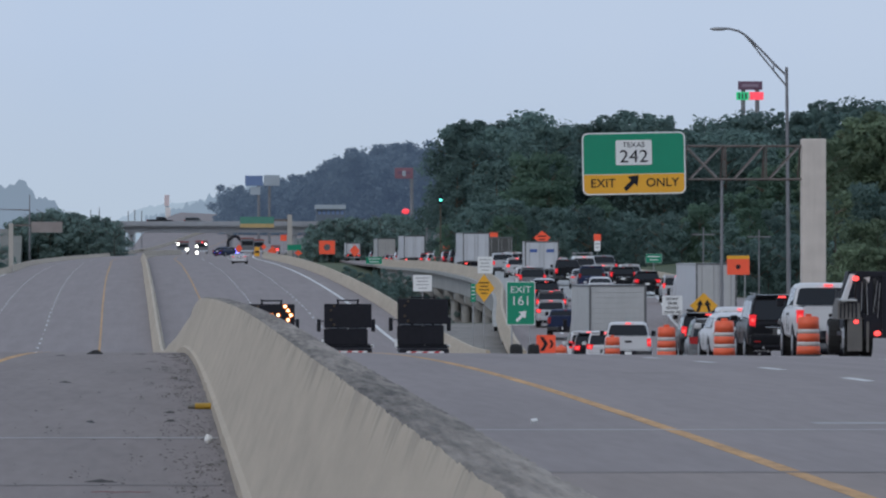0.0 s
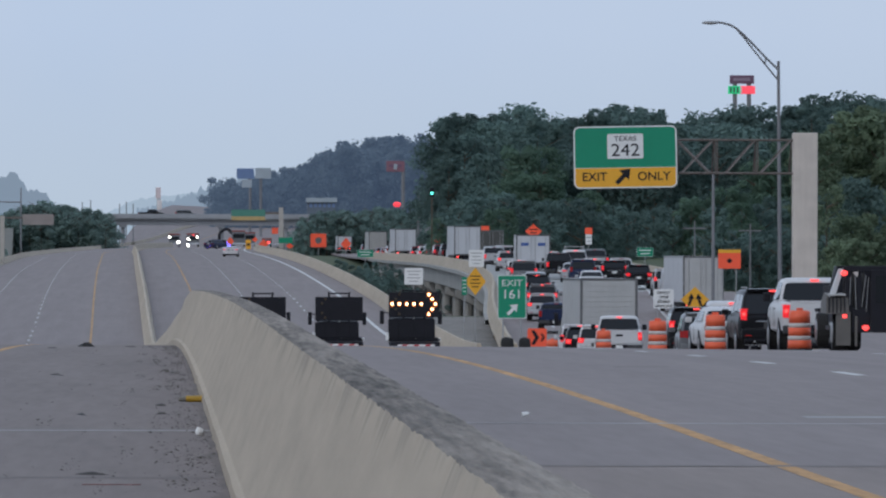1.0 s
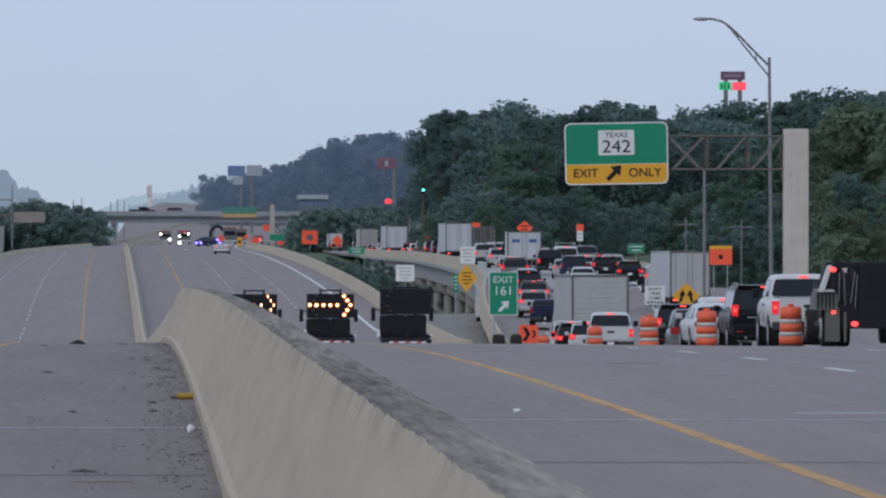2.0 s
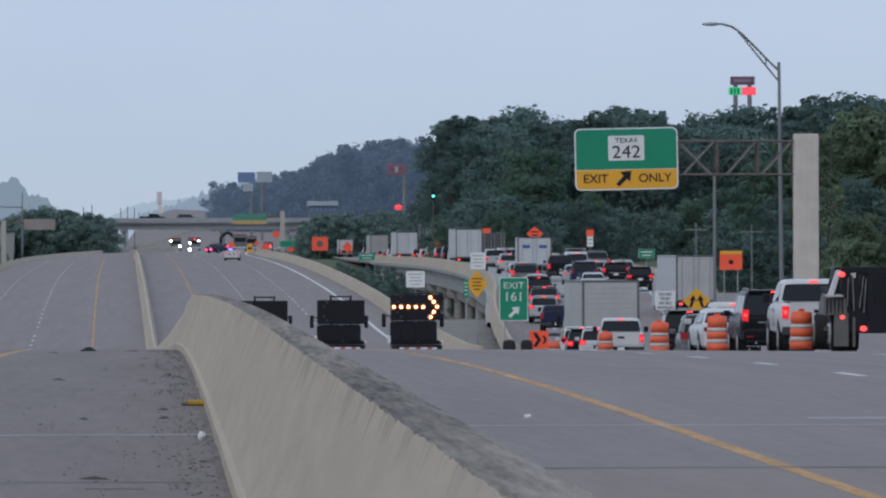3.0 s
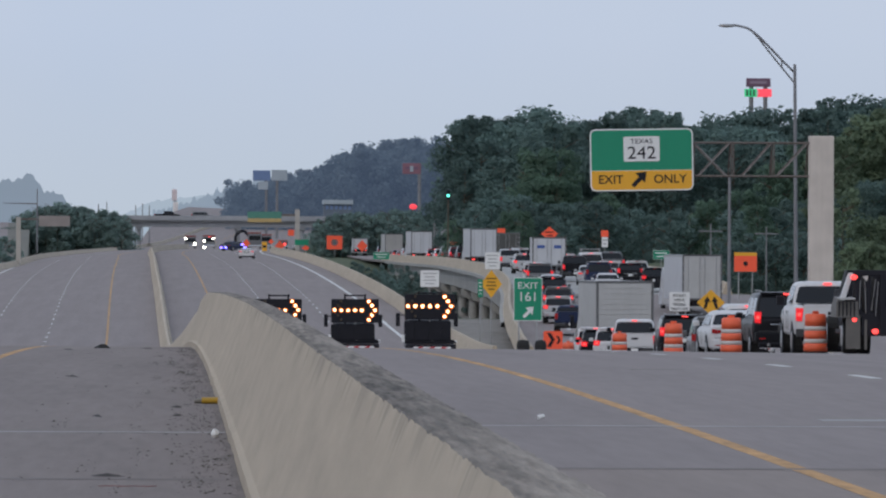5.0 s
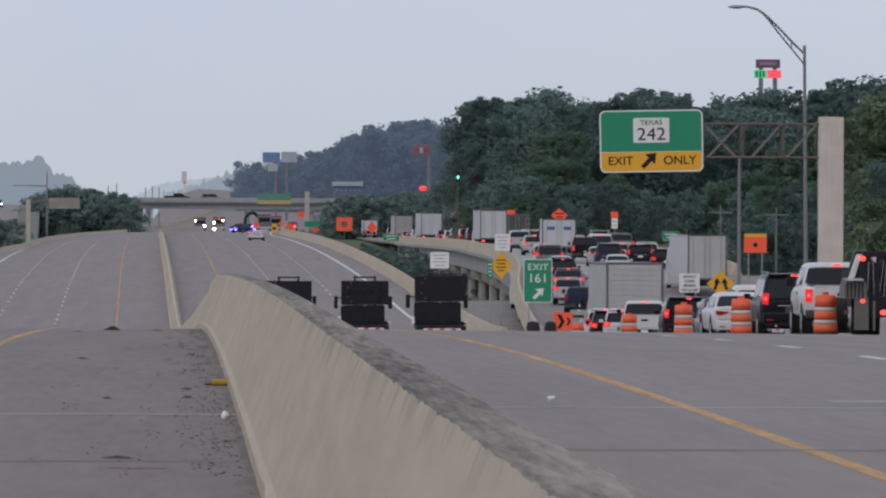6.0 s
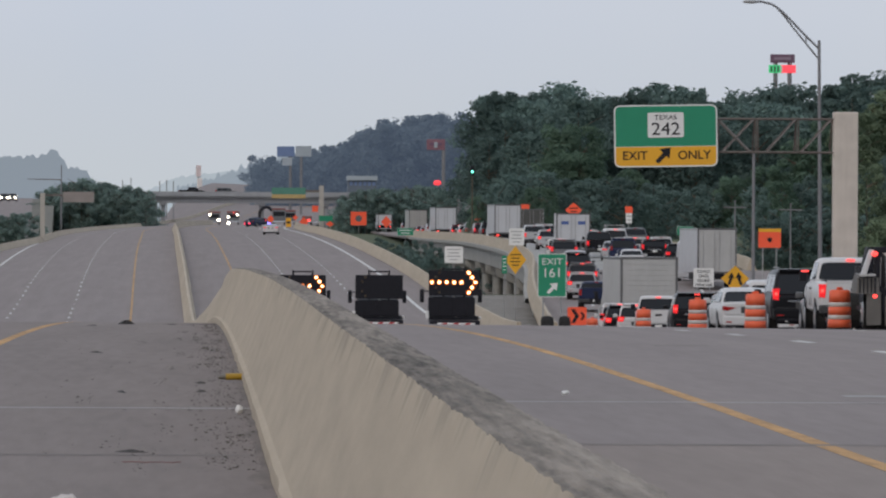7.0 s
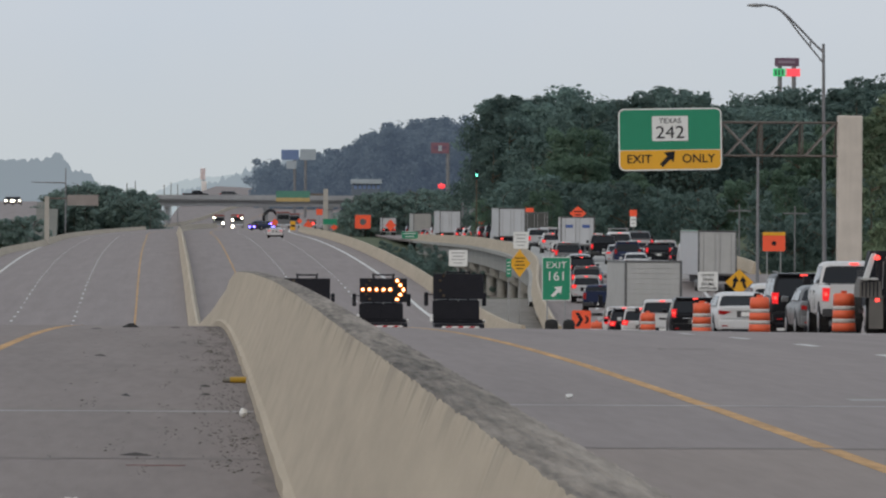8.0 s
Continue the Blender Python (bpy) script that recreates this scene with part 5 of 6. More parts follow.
exit_sign = new("overhead_sign")
exit_sign.matrix_basis = pose(17.40, 299.45, 4.58, 0, -1.1, 0)
tagged(exit_sign, "green and amber overhead exit sign with a white border", "road sign", "road signs")
W_S, H_S = 3.81, 2.29
part("panel", slab(rounded(W_S, H_S, 0.22), 0.05), SIGN_WHITE, exit_sign)
g = rounded(W_S - 0.10, H_S - 0.10, 0.18)
zc = -0.38
part("green_field", slab([p for p in g if p[1] > zc] + [(-W_S / 2 + 0.05, zc), (W_S / 2 - 0.05, zc)], 0.02), GREEN, exit_sign, m=pose(0, -0.006, 0))
part("amber_field", slab([(W_S / 2 - 0.05, zc - 0.02), (-W_S / 2 + 0.05, zc - 0.02)] + [p for p in g if p[1] < zc - 0.02], 0.02), AMBER, exit_sign, m=pose(0, -0.006, 0))
part("route_plate", slab(rounded(1.33, 0.92, 0.06), 0.02), SIGN_WHITE, exit_sign, m=pose(0, -0.03, 0.40))
writing("TEXAS", 0.18, BLACK, exit_sign, 0, -0.035, 0.60, 1.1, 0.005)
writing("242", 0.46, BLACK, exit_sign, 0, -0.035, 0.04, 1.1, 0.0)
writing("EXIT", 0.31, BLACK, exit_sign, -1.15, -0.012, -0.86, 1.02)
writing("ONLY", 0.31, BLACK, exit_sign, 1.04, -0.012, -0.86, 1.02)
ARROW = [(-0.30, -0.24), (-0.18, -0.36), (0.14, -0.05), (0.26, -0.17), (0.32, 0.28), (-0.14, 0.22), (0.01, 0.08)]
part("arrow", slab([(a * 0.92, b * 0.92) for a, b in ARROW], 0.01), BLACK, exit_sign, m=pose(-0.12, -0.012, -0.69))
part("hanger", boxed(-W_S * 0.4, W_S * 0.4, 0.05, 0.3, -0.4, -0.3), STEEL, exit_sign)

# gore sign
gore = sign("exit_sign", "green exit sign with white numerals on two posts", 15.11, 342, -0.85, 1.21, 1.83, GREEN, border=SIGN_WHITE, base=road_z(342), posts=2, spacing=0.62)
writing("EXIT", 0.27, SIGN_WHITE, gore, 0, -0.016, 0.45, 1.12, 0.0)
writing("161", 0.38, SIGN_WHITE, gore, 0, -0.016, -0.07, 1.05, 0.0)
part("arrow", slab([(a * 0.75, b * 0.75) for a, b in ARROW], 0.01), SIGN_WHITE, gore, m=pose(0, -0.016, -0.52))
for xx, ww in ((14.83, 0.55), (15.56, 0.5)):
    sb = new("sandbag_pile")
    sb.matrix_basis = pose(xx, 340, road_z(340))
    tagged(sb, "black rubber ballast block at a sign post", "ballast")
    part("block", boxed(-ww / 2, ww / 2, -0.25, 0.25, 0.0, 0.95, 0.2), RUBBER, sb)

# chevron panel
chev = sign("chevron_sign", "orange chevron panel with black arrows near the gore", 16.55, 350, -2.65, 0.83, 0.78, SIGN_ORANGE, base=road_z(350), r=0.1)
for k, q in ((-0.12, 1.0), (0.22, 0.55)):
    part("chevron", slab([(k - 0.14 * q, 0.3 * q), (k + 0.02, 0.3 * q), (k + 0.2 * q, 0), (k + 0.02, -0.3 * q), (k - 0.14 * q, -0.3 * q), (k + 0.04 * q, 0)], 0.01), BLACK, chev, m=pose(0, -0.012, 0))

sign("warning_sign", "amber diamond warning sign at the bridge end", 18.64, 470, -0.78, 1.24, 1.63, AMBER, "diamond", None, road_z(470), rows=4)
sign("marker_sign", "narrow green marker plate", 17.82, 465, -1.02, 0.29, 1.03, GREEN, base=road_z(465), rows=4, ink=SIGN_WHITE)
sign("notice_sign", "white notice plate with dark writing beside the ramp", 15.08, 470, -0.49, 1.08, 0.95, SIGN_WHITE, base=road_z(470) - 0.5, rows=4, ink=INK, turn=-4)
sign("notice_sign", "white notice plate at the bridge parapet", 23.88, 600, 0.35, 1.12, 1.25, SIGN_WHITE, base=ramp_z(600), rows=4, ink=INK)
sign("guide_sign", "small green guide sign on a bridge post", 23.50, 900, 0.37, 1.81, 0.81, GREEN, border=SIGN_WHITE, base=-3.0, rows=2, ink=SIGN_WHITE, spacing=0.3)
sign("guide_sign", "small green creek-name sign on a post", 38.76, 640, 0.82, 1.29, 0.71, GREEN, border=SIGN_WHITE, base=ramp_z(640) - 0.5, rows=2, ink=SIGN_WHITE)
rule = sign("rule_sign", "white regulatory sign about the double white line", 26.40, 420, -1.43, 1.05, 0.99, SIGN_WHITE, base=ramp_z(420), posts=2)
for k, txt in enumerate(("DO NOT", "CROSS", "DOUBLE", "WHITE LINE")):
    writing(txt, 0.13, BLACK, rule, 0, -0.012, 0.26 - 0.23 * k, 0.9)
merge = sign("lane_sign", "yellow diamond sign with two black arrows", 26.69, 400, -1.33, 1.39, 1.28, AMBER, "diamond", None, ramp_z(400))
for sx in (-1, 1):
    part("arrow", slab([(sx * 0.30 - 0.07, -0.30), (sx * 0.30 + 0.07, -0.30), (sx * 0.19 + 0.07, 0.03), (sx * 0.19 + 0.17, 0.02), (sx * 0.17, 0.30), (sx * 0.19 - 0.17, 0.02), (sx * 0.19 - 0.07, 0.03)], 0.01), BLACK, merge, m=pose(0, -0.012, 0))
work = sign("work_sign", "orange rectangular work sign with a dark symbol", 33.36, 470, 0.46, 1.31, 0.91, SIGN_ORANGE, base=road_z(470), posts=2)
part("symbol", slab([(0.14 * math.cos(a / 8 * 6.283), 0.14 * math.sin(a / 8 * 6.283)) for a in range(8)], 0.01), BLACK, work, m=pose(0, -0.012, 0))
part("top_plate", slab(rounded(1.31, 0.20, 0.02), 0.02), AMBER, work, m=pose(0, 0, 0.55))
sign("work_sign", "orange diamond work sign above the queue", 32.76, 700, 2.53, 1.46, 1.26, SIGN_ORANGE, "diamond", None, ramp_z(700), rows=2)
fl = sign("flag_sign", "white speed plate under an orange flag panel", 36.99, 690, 1.84, 0.53, 0.86, SIGN_WHITE, base=ramp_z(690), rows=2, ink=INK)
part("flag", slab(rounded(0.62, 0.57, 0.03), 0.02), SIGN_ORANGE, fl, m=pose(0, 0, 0.72))
for px, x, y, z, w, h, shape in (("a", 20.35, 1000, 1.87, 1.94, 1.67, "plate"), ("b", 23.27, 980, 1.45, 1.29, 1.50, "diamond"), ("c", 16.06, 1180, 1.39, 1.39, 1.56, "diamond"),
                                 ("d", 12.37, 1300, 1.85, 1.17, 1.35, "diamond"), ("e", 33.48, 820, 2.96, 0.85, 0.63, "plate"), ("f", 31.56, 900, 1.94, 1.12, 0.69, "plate"),
                                 ("g", 20.25, 1350, 3.65, 1.03, 1.03, "plate"), ("h", 20.17, 1200, 1.14, 1.25, 0.83, "diamond"), ("i", 35.33, 640, 2.87 - 2.2, 0.53, 0.44, "plate"),
                                 ("j", 15.71, 1250, 2.09, 0.87, 0.87, "diamond")):
    if px != "i":
        made = sign("work_sign", "fluorescent orange roadwork sign on a stand", x, y, z, w, h, SIGN_ORANGE, shape, None, min(surface(x, y), z - h) if y < 1500 else z - 2, rows=0)
        if px == "a":
            part("symbol", slab([(0.40 * math.cos(k * 0.5236), 0.40 * math.sin(k * 0.5236)) for k in range(12)], 0.01), TRIM, made, m=pose(0, -0.012, 0))
sign("warning_sign", "small yellow warning sign far along the road", 14.67, 1250, 1.31, 0.78, 1.48, AMBER, base=road_z(1250), rows=1)
sign("guide_sign", "far green roadside guide sign", 20.40, 1250, 2.00, 2.17, 0.87, GREEN, base=road_z(1250) - 1, posts=2)

# sign on a far gantry before the overpass
fg = empty("far_sign_gantry", 26.76, 1690, 0)
tagged(fg, "far green and amber overhead sign on a pale column", "sign gantry")
fi = fg.matrix_basis.inverted()
# the green and amber sheet colours are dulled to imitate haze
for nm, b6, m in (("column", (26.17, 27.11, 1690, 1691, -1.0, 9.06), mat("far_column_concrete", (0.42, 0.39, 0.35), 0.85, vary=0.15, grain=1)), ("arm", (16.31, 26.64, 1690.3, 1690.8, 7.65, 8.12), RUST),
                  ("green_panel", (16.31, 23.35, 1690, 1690.2, 7.18, 8.59), mat("haze_dulled_green_sheet", (0.07, 0.23, 0.17), 0.5, vary=0.15, grain=0.8)), ("amber_panel", (16.31, 23.35, 1690, 1690.2, 6.36, 7.18), mat("haze_dulled_amber_sheet", (0.46, 0.33, 0.14), 0.5, vary=0.15, grain=0.8))):
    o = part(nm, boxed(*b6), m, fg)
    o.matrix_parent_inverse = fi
wg = empty("west_sign_gantry", -16.62, 900, 0)
tagged(wg, "pale column with the brown back of an overhead sign", "sign gantry")
wi = wg.matrix_basis.inverted()
for nm, b6, m in (("column", (-16.88, -16.38, 900, 900.6, -3, 4.44), mat("west_column_concrete", (0.42, 0.39, 0.35), 0.85, vary=0.15, grain=1)), ("arm", (-16.69, -10.94, 900.7, 900.9, 4.12, 4.31), RUST),
                  ("sign_back", (-14.38, -10.94, 900.3, 900.6, 3.44, 4.62), mat("sign_back_brown", (0.27, 0.235, 0.22), 0.7, vary=0.2, grain=1))):
    o = part(nm, boxed(*b6), m, wg)
    o.matrix_parent_inverse = wi
# ---- lamp posts and poles ----
lamp_post = empty("street_lamp", 25.44, 330, surface(25, 330) - 0.3)
tagged(lamp_post, "tall galvanised street lamp with a curved double arm", "street lamp")
li = lamp_post.matrix_basis.inverted()


def on_lamp(name, bm, m):
    o = part(name, bm, m, lamp_post, smooth=False)
    o.matrix_parent_inverse = li


DARK_STEEL = mat("dull_steel", (0.22, 0.22, 0.23), 0.6, 0.4, vary=0.15, grain=3)
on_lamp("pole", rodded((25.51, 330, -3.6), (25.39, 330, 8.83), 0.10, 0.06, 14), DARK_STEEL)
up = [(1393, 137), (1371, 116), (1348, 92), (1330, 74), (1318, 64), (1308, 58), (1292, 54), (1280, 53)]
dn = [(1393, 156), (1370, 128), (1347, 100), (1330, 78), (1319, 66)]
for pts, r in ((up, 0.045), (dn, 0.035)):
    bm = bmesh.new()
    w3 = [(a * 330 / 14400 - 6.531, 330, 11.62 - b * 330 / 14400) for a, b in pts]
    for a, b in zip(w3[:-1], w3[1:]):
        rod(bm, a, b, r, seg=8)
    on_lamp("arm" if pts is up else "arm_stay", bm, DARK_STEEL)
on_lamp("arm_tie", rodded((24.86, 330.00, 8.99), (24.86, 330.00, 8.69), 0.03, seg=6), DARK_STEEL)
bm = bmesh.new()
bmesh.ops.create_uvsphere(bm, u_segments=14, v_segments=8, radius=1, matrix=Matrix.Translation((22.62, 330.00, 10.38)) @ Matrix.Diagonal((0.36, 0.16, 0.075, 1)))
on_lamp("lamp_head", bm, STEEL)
pole_b = new("steel_pole")
pole_b.matrix_basis = pose(28.96, 420, -4.5)
tagged(pole_b, "plain grey steel pole behind the gantry", "pole")
part("shaft", rodded((0, 0, 0), (0, 0, 5.04 + 4.5), 0.10, 0.075, 12), DARK_STEEL, pole_b)


def utility(x, d, z0, z1, arm, label, r=0.14, cross=1):
    p = new("utility_pole")
    p.matrix_basis = pose(x, d, z0)
    tagged(p, label, "pole", "far poles")
    part("shaft", rodded((0, 0, 0), (0, 0, z1 - z0), r, r * 0.7, 8), DARK_STEEL, p)
    for k in range(cross):
        part("crossarm", boxed(-arm, arm, -0.05, 0.05, z1 - z0 - 0.6 - k, z1 - z0 - 0.5 - k), DARK_STEEL, p)


utility(41.67, 625, -3, 3.22, 0.9, "thin dark utility pole against the woods", 0.07)
utility(45.74, 622, -3, 3.04, 0.9, "thin dark utility pole against the woods", 0.07)
utility(42.43, 1300, 0, 10.16, 0.8, "tall dark utility pole beyond the ramp", 0.2)
utility(43.21, 1310, 0, 9.68, 0.8, "tall dark utility pole beyond the ramp", 0.16)
utility(-21.03, 1300, 0, 10.34, 0.3, "thin grey pole west of the road", 0.12, 0)
mastarm = new("signal_mast")
mastarm.matrix_basis = pose(-21.36, 1320, 8.09)
tagged(mastarm, "long dark signal mast arm in the haze", "mast arm")
part("arm", rodded((0, 0, 0), (-5.50, 0, 0.1), 0.12, 0.06, 8), DARK_STEEL, mastarm)
part("shaft", rodded((0, 0, -8.09 - 1.5), (0, 0, 0.1), 0.16, 0.12, 8), DARK_STEEL, mastarm)
for k, (px, py) in enumerate(((238, 375), (226, 378), (250, 378), (175, 372), (160, 376))):
    utility(px * 1850 / 14400 - 36.6, 1850, 0, 1.31 + (450 - py) * 1850 / 14400, 0.4, "thin far light pole beyond the overpass", 0.14, 0)

# ---- the dark stake truck ----
stake = new("stake_truck")
stake.matrix_basis = pose(16.82, 190, road_z(192), 0, 0, -0.5)
tagged(stake, "black stake-sided work truck with red lamps in the queue", "truck", "queue of vehicles")
part("bed", boxed(-0.9, 1.2, 0, 4.4, 0.85, 1.0, 0.02), BLACK, stake)
for k in range(9):
    xx = -0.72 + k * 0.225
    part("slat", boxed(xx, xx + 0.15, 0.0, 0.05, 0.95, 1.83, 0.01), BLACK, stake)
part("top_board", boxed(-0.75, 1.4, -0.03, 0.08, 1.83, 1.97, 0.02), BLACK, stake)
part("inner_board", boxed(-0.75, 1.3, 0.4, 0.45, 0.95, 1.8), SEAM, stake)
for sx in (-0.88, 1.12):
    for k in range(8):
        part("side_slat", boxed(sx - 0.03, sx + 0.03, 0.5 + k * 0.5, 0.8 + k * 0.5, 1.0, 1.5), BLACK, stake)
bm = bmesh.new()
prism(bm, [(4.5, 0.6), (4.5, 1.95), (5.4, 1.95), (6.0, 1.3), (7.2, 1.1), (7.2, 0.6)], 0.85, 0.72, 1.2, 2.0)
part("cab", bm, BLACK, stake, m=pose(0.15, 0, 0))
part("door_pillar", slab([(-1.14, 1.12), (-1.00, 1.12), (-0.76, 1.90), (-0.87, 1.90)], 0.25, 0.01), paint(*WHITE), stake, "white slanted cab pillar")
part("rear_door", boxed(-0.14, 1.38, -0.10, -0.03, 0.42, 1.88, 0.02), BLACK, stake)
part("rear_glass", boxed(-0.02, 1.2, -0.108, -0.09, 1.12, 1.74, 0.005), GLASS, stake)
for xx, z0, z1, dx in ((-0.62, 1.05, 1.72, 0.02), (-0.47, 0.95, 1.78, -0.03), (-0.34, 1.02, 1.75, 0.10), (-0.24, 0.90, 1.70, 0.06)):
    part("pale_strip", rodded((xx, -0.02, z0), (xx + dx, -0.02, z1), 0.009, seg=6), STEEL, stake)
part("tarp_corner", slab([(-0.56, 1.82), (-0.42, 1.84), (-0.44, 1.70)], 0.01), REFLECT, stake, "pale torn tarp corner", pose(0, -0.045, 0))
GREYP = mat("grey_primer", (0.12, 0.112, 0.102), 0.6, vary=0.25, grain=4)
bm = bmesh.new()
prism(bm, [(-0.1, 0.86), (-0.05, 1.22), (0.1, 1.30), (0.9, 1.34), (1.6, 1.1), (1.6, 0.86)], 0.27, 0.24, 1.0, 1.4)
part("fender", bm, GREYP, stake, "grey ribbed fender", pose(-0.91, 0, 0))
part("fender_rim", boxed(-1.12, -0.72, -0.12, 0.5, 1.27, 1.32, 0.02), BOX_GREY, stake, "pale fender rim")
for k in range(5):
    part("fender_rib", boxed(-1.12 + k * 0.09, -1.09 + k * 0.09, -0.115, -0.05, 0.88, 1.24, 0.01), BLACK, stake)
for sx in (-0.80, 0.98):
    wheel(stake, sx, 0.9, 0.42, 0.32)
    wheel(stake, sx, 6.2, 0.42, 0.28)
wheel(stake, -0.45, 1.0, 0.42, 0.3)
part("mud_guard", boxed(-0.94, -0.60, -0.06, -0.02, 0.12, 0.9), GREYP, stake, "dusty hanging mud flap")
part("tail_plate", boxed(-0.56, -0.14, -0.02, 0.03, 0.42, 0.95), BLACK, stake)
part("drop_tube", boxed(-0.50, -0.44, -0.05, -0.01, 0.1, 0.8, 0.01), GREYP, stake)
part("side_step", boxed(-0.9, -0.4, 0.2, 3.8, 0.45, 0.55), BLACK, stake)
for lx, lz, r in ((-0.75, 1.80, 0.07), (-0.74, 0.80, 0.055), (-0.25, 0.53, 0.075)):
    bm = bmesh.new()
    bmesh.ops.create_uvsphere(bm, u_segments=12, v_segments=8, radius=r, matrix=Matrix.Translation((lx, -0.06, lz)) @ Matrix.Diagonal((1.1, 0.5, 0.85, 1)))
    part("tail_light", bm, RED_LIT, stake, "glowing red lamp")

# ---- far vehicles on the main road ----
police_dark = car("sedan", NAVY, "dark police sedan parked across the lanes with blue lights", 9.75, 1250, road_z(1250), 30, lit=False)
police_white = car("sedan", WHITE, "white police car on the shoulder with a light bar", 9.12, 950, road_z(950), 2, braking=False, height=1.2)
bar = part("light_bar", boxed(-0.6, 0.6, -0.35, -0.1, 1.24, 1.31, 0.03), BLACK, police_white, "low light bar")
part("blue_lamp", boxed(-0.45, -0.1, -0.37, -0.08, 1.26, 1.36, 0.02), BLUE_LIT, bar)
bar = part("light_bar", boxed(-0.6, 0.6, -0.35, -0.1, 1.43, 1.50, 0.03), BLACK, police_dark, "low light bar")
RED_BEACON = mat("lit_red_beacon", (0.5, 0.02, 0.05), 0.3, vary=0.0, emit=(1.0, 0.06, 0.12), power=3.0)
police_heads = []
for lx, ly, lz in ((-0.55, -2.45, 0.52), (0.25, -2.45, 0.52), (0.80, 1.6, 1.0)):
    bm = bmesh.new()
    bmesh.ops.create_cone(bm, cap_ends=True, segments=18, radius1=0.2, radius2=0.17, depth=0.26)
    head = part("beacon_head", bm, [BLUE_LIT, RED_BEACON, BLACK], police_dark, "turning beacon with blue, red and dark sides", pose(lx, ly, lz))
    for p in head.data.polygons:
        turn = math.degrees(math.atan2(p.center.y, p.center.x))
        p.material_index = 2 if abs(p.normal.z) > 0.8 else int(((turn + 120) % 360) // 120)
    police_heads.append((head, (lx, ly, lz)))


def oncoming(label, px, d, w, h, lights):
    """A truck facing the eye with its headlamps on."""
    r = new("oncoming_truck")
    r.matrix_basis = pose(px, d, road_z(d))
    tagged(r, label, "truck", "emergency vehicles")
    part("cab", boxed(-w / 2, w / 2, 0, 2.2, 0.5, h, 0.15), paint(*GREY), r)
    part("body", boxed(-w / 2, w / 2, 2.3, 6.5, 0.7, h + 0.3, 0.1), paint("dull_red", (0.2, 0.04, 0.03)), r)
    part("windscreen", boxed(-w * 0.42, w * 0.42, -0.02, 0.1, h * 0.58, h * 0.88, 0.03), GLASS, r)
    part("bumper", boxed(-w / 2, w / 2, -0.2, 0.1, 0.4, 0.75, 0.05), CHROME, r)
    for sx in (-1, 1):
        wheel(r, sx * (w / 2 - 0.2), 0.8, 0.48, 0.3)
        wheel(r, sx * (w / 2 - 0.2), 5.0, 0.48, 0.3)
    for lx, lz, s, m in lights:
        bm = bmesh.new()
        bmesh.ops.create_uvsphere(bm, u_segments=10, v_segments=6, radius=s, matrix=Matrix.Translation((lx, -0.12, lz)) @ Matrix.Diagonal((1, 0.4, 1, 1)))
        part("headlight" if m is HEAD_LIT else "beacon", bm, m, r)


oncoming("dark emergency truck facing with one bright headlamp", 4.12, 1560, 2.2, 2.2, ((0.8, 0.85, 0.27, HEAD_LIT), (-0.9, 1.9, 0.2, HEAD_LIT)))
oncoming("red emergency truck facing with headlamps and a beacon", 7.69, 1560, 2.4, 2.3, ((-0.9, 1.5, 0.22, HEAD_LIT), (-0.9, 0.3, 0.28, HEAD_LIT), (0.8, 1.9, 0.18, HEAD_LIT), (0.1, 2.25, 0.14, RED_LIT)))
oncoming("dark service truck parked under the overpass", 16.68, 1580, 2.6, 2.9, ())
oncoming("dark service truck parked under the overpass", 19.00, 1600, 2.4, 2.6, ())
oncoming("car with bright headlamps by the work zone", 21.04, 1500, 1.8, 1.4, ((-0.5, 0.9, 0.3, HEAD_LIT), (0.3, 0.9, 0.3, RED_LIT)))
for px, label in ((-36.55, "car with bright headlamps on the overpass approach"), (-38.16, "second car with headlamps on the overpass approach")):
    q = car("crossover", GREY, label, px, 1650, bank_z(1650) - 0.1, 180, lit=False)
    for sx in (-0.6, 0.6):
        bm = bmesh.new()
        bmesh.ops.create_uvsphere(bm, u_segments=10, v_segments=6, radius=0.2, matrix=Matrix.Translation((sx, 2.32, 0.75)) @ Matrix.Diagonal((1, 0.3, 1, 1)))
        part("lit_headlight", bm, HEAD_LIT, q, "bright headlamp")
car("suv", GREY, "dark suv crossing the overpass", 7.29, 1749, 6.90, 90, lit=False)
car("pickup", BLACK_C, "dark pickup crossing the overpass", -0.24, 1749, 6.90, 90, lit=False)
exc = new("excavator_arm")
exc.matrix_basis = pose(13.67, 1600, road_z(1600))
tagged(exc, "dark hooked boom of a parked excavator", "excavator")
bm = bmesh.new()
arc = [(-0.67, 0), (-0.56, 2.6), (0.3, 3.4), (1.11, 3.5), (2.00, 2.6), (2.67, 1.2)]
for a, b in zip(arc[:-1], arc[1:]):
    rod(bm, (a[0], 0, a[1]), (b[0], 0, b[1]), 0.3, 0.3, 8)
part("boom", bm, BLACK, exc)
part("carriage", boxed(-1.11, 0.67, -1, 1, 0, 1.3, 0.1), BLACK, exc)

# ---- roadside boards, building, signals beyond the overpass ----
# blue, pale and maroon here have haze mixed into the paint colour
HAZE_BLUE = mat("billboard_haze_blue", (0.14, 0.21, 0.37), 0.6, vary=0.1, grain=0.5)
HAZE_PALE = mat("billboard_haze_pale", (0.35, 0.40, 0.44), 0.6, vary=0.1, grain=0.5)
MAROON = mat("sign_haze_maroon", (0.24, 0.11, 0.14), 0.6, vary=0.1, grain=0.5)
PURPLE = mat("sign_purple_brown", (0.17, 0.09, 0.14), 0.6, vary=0.1, grain=0.5)


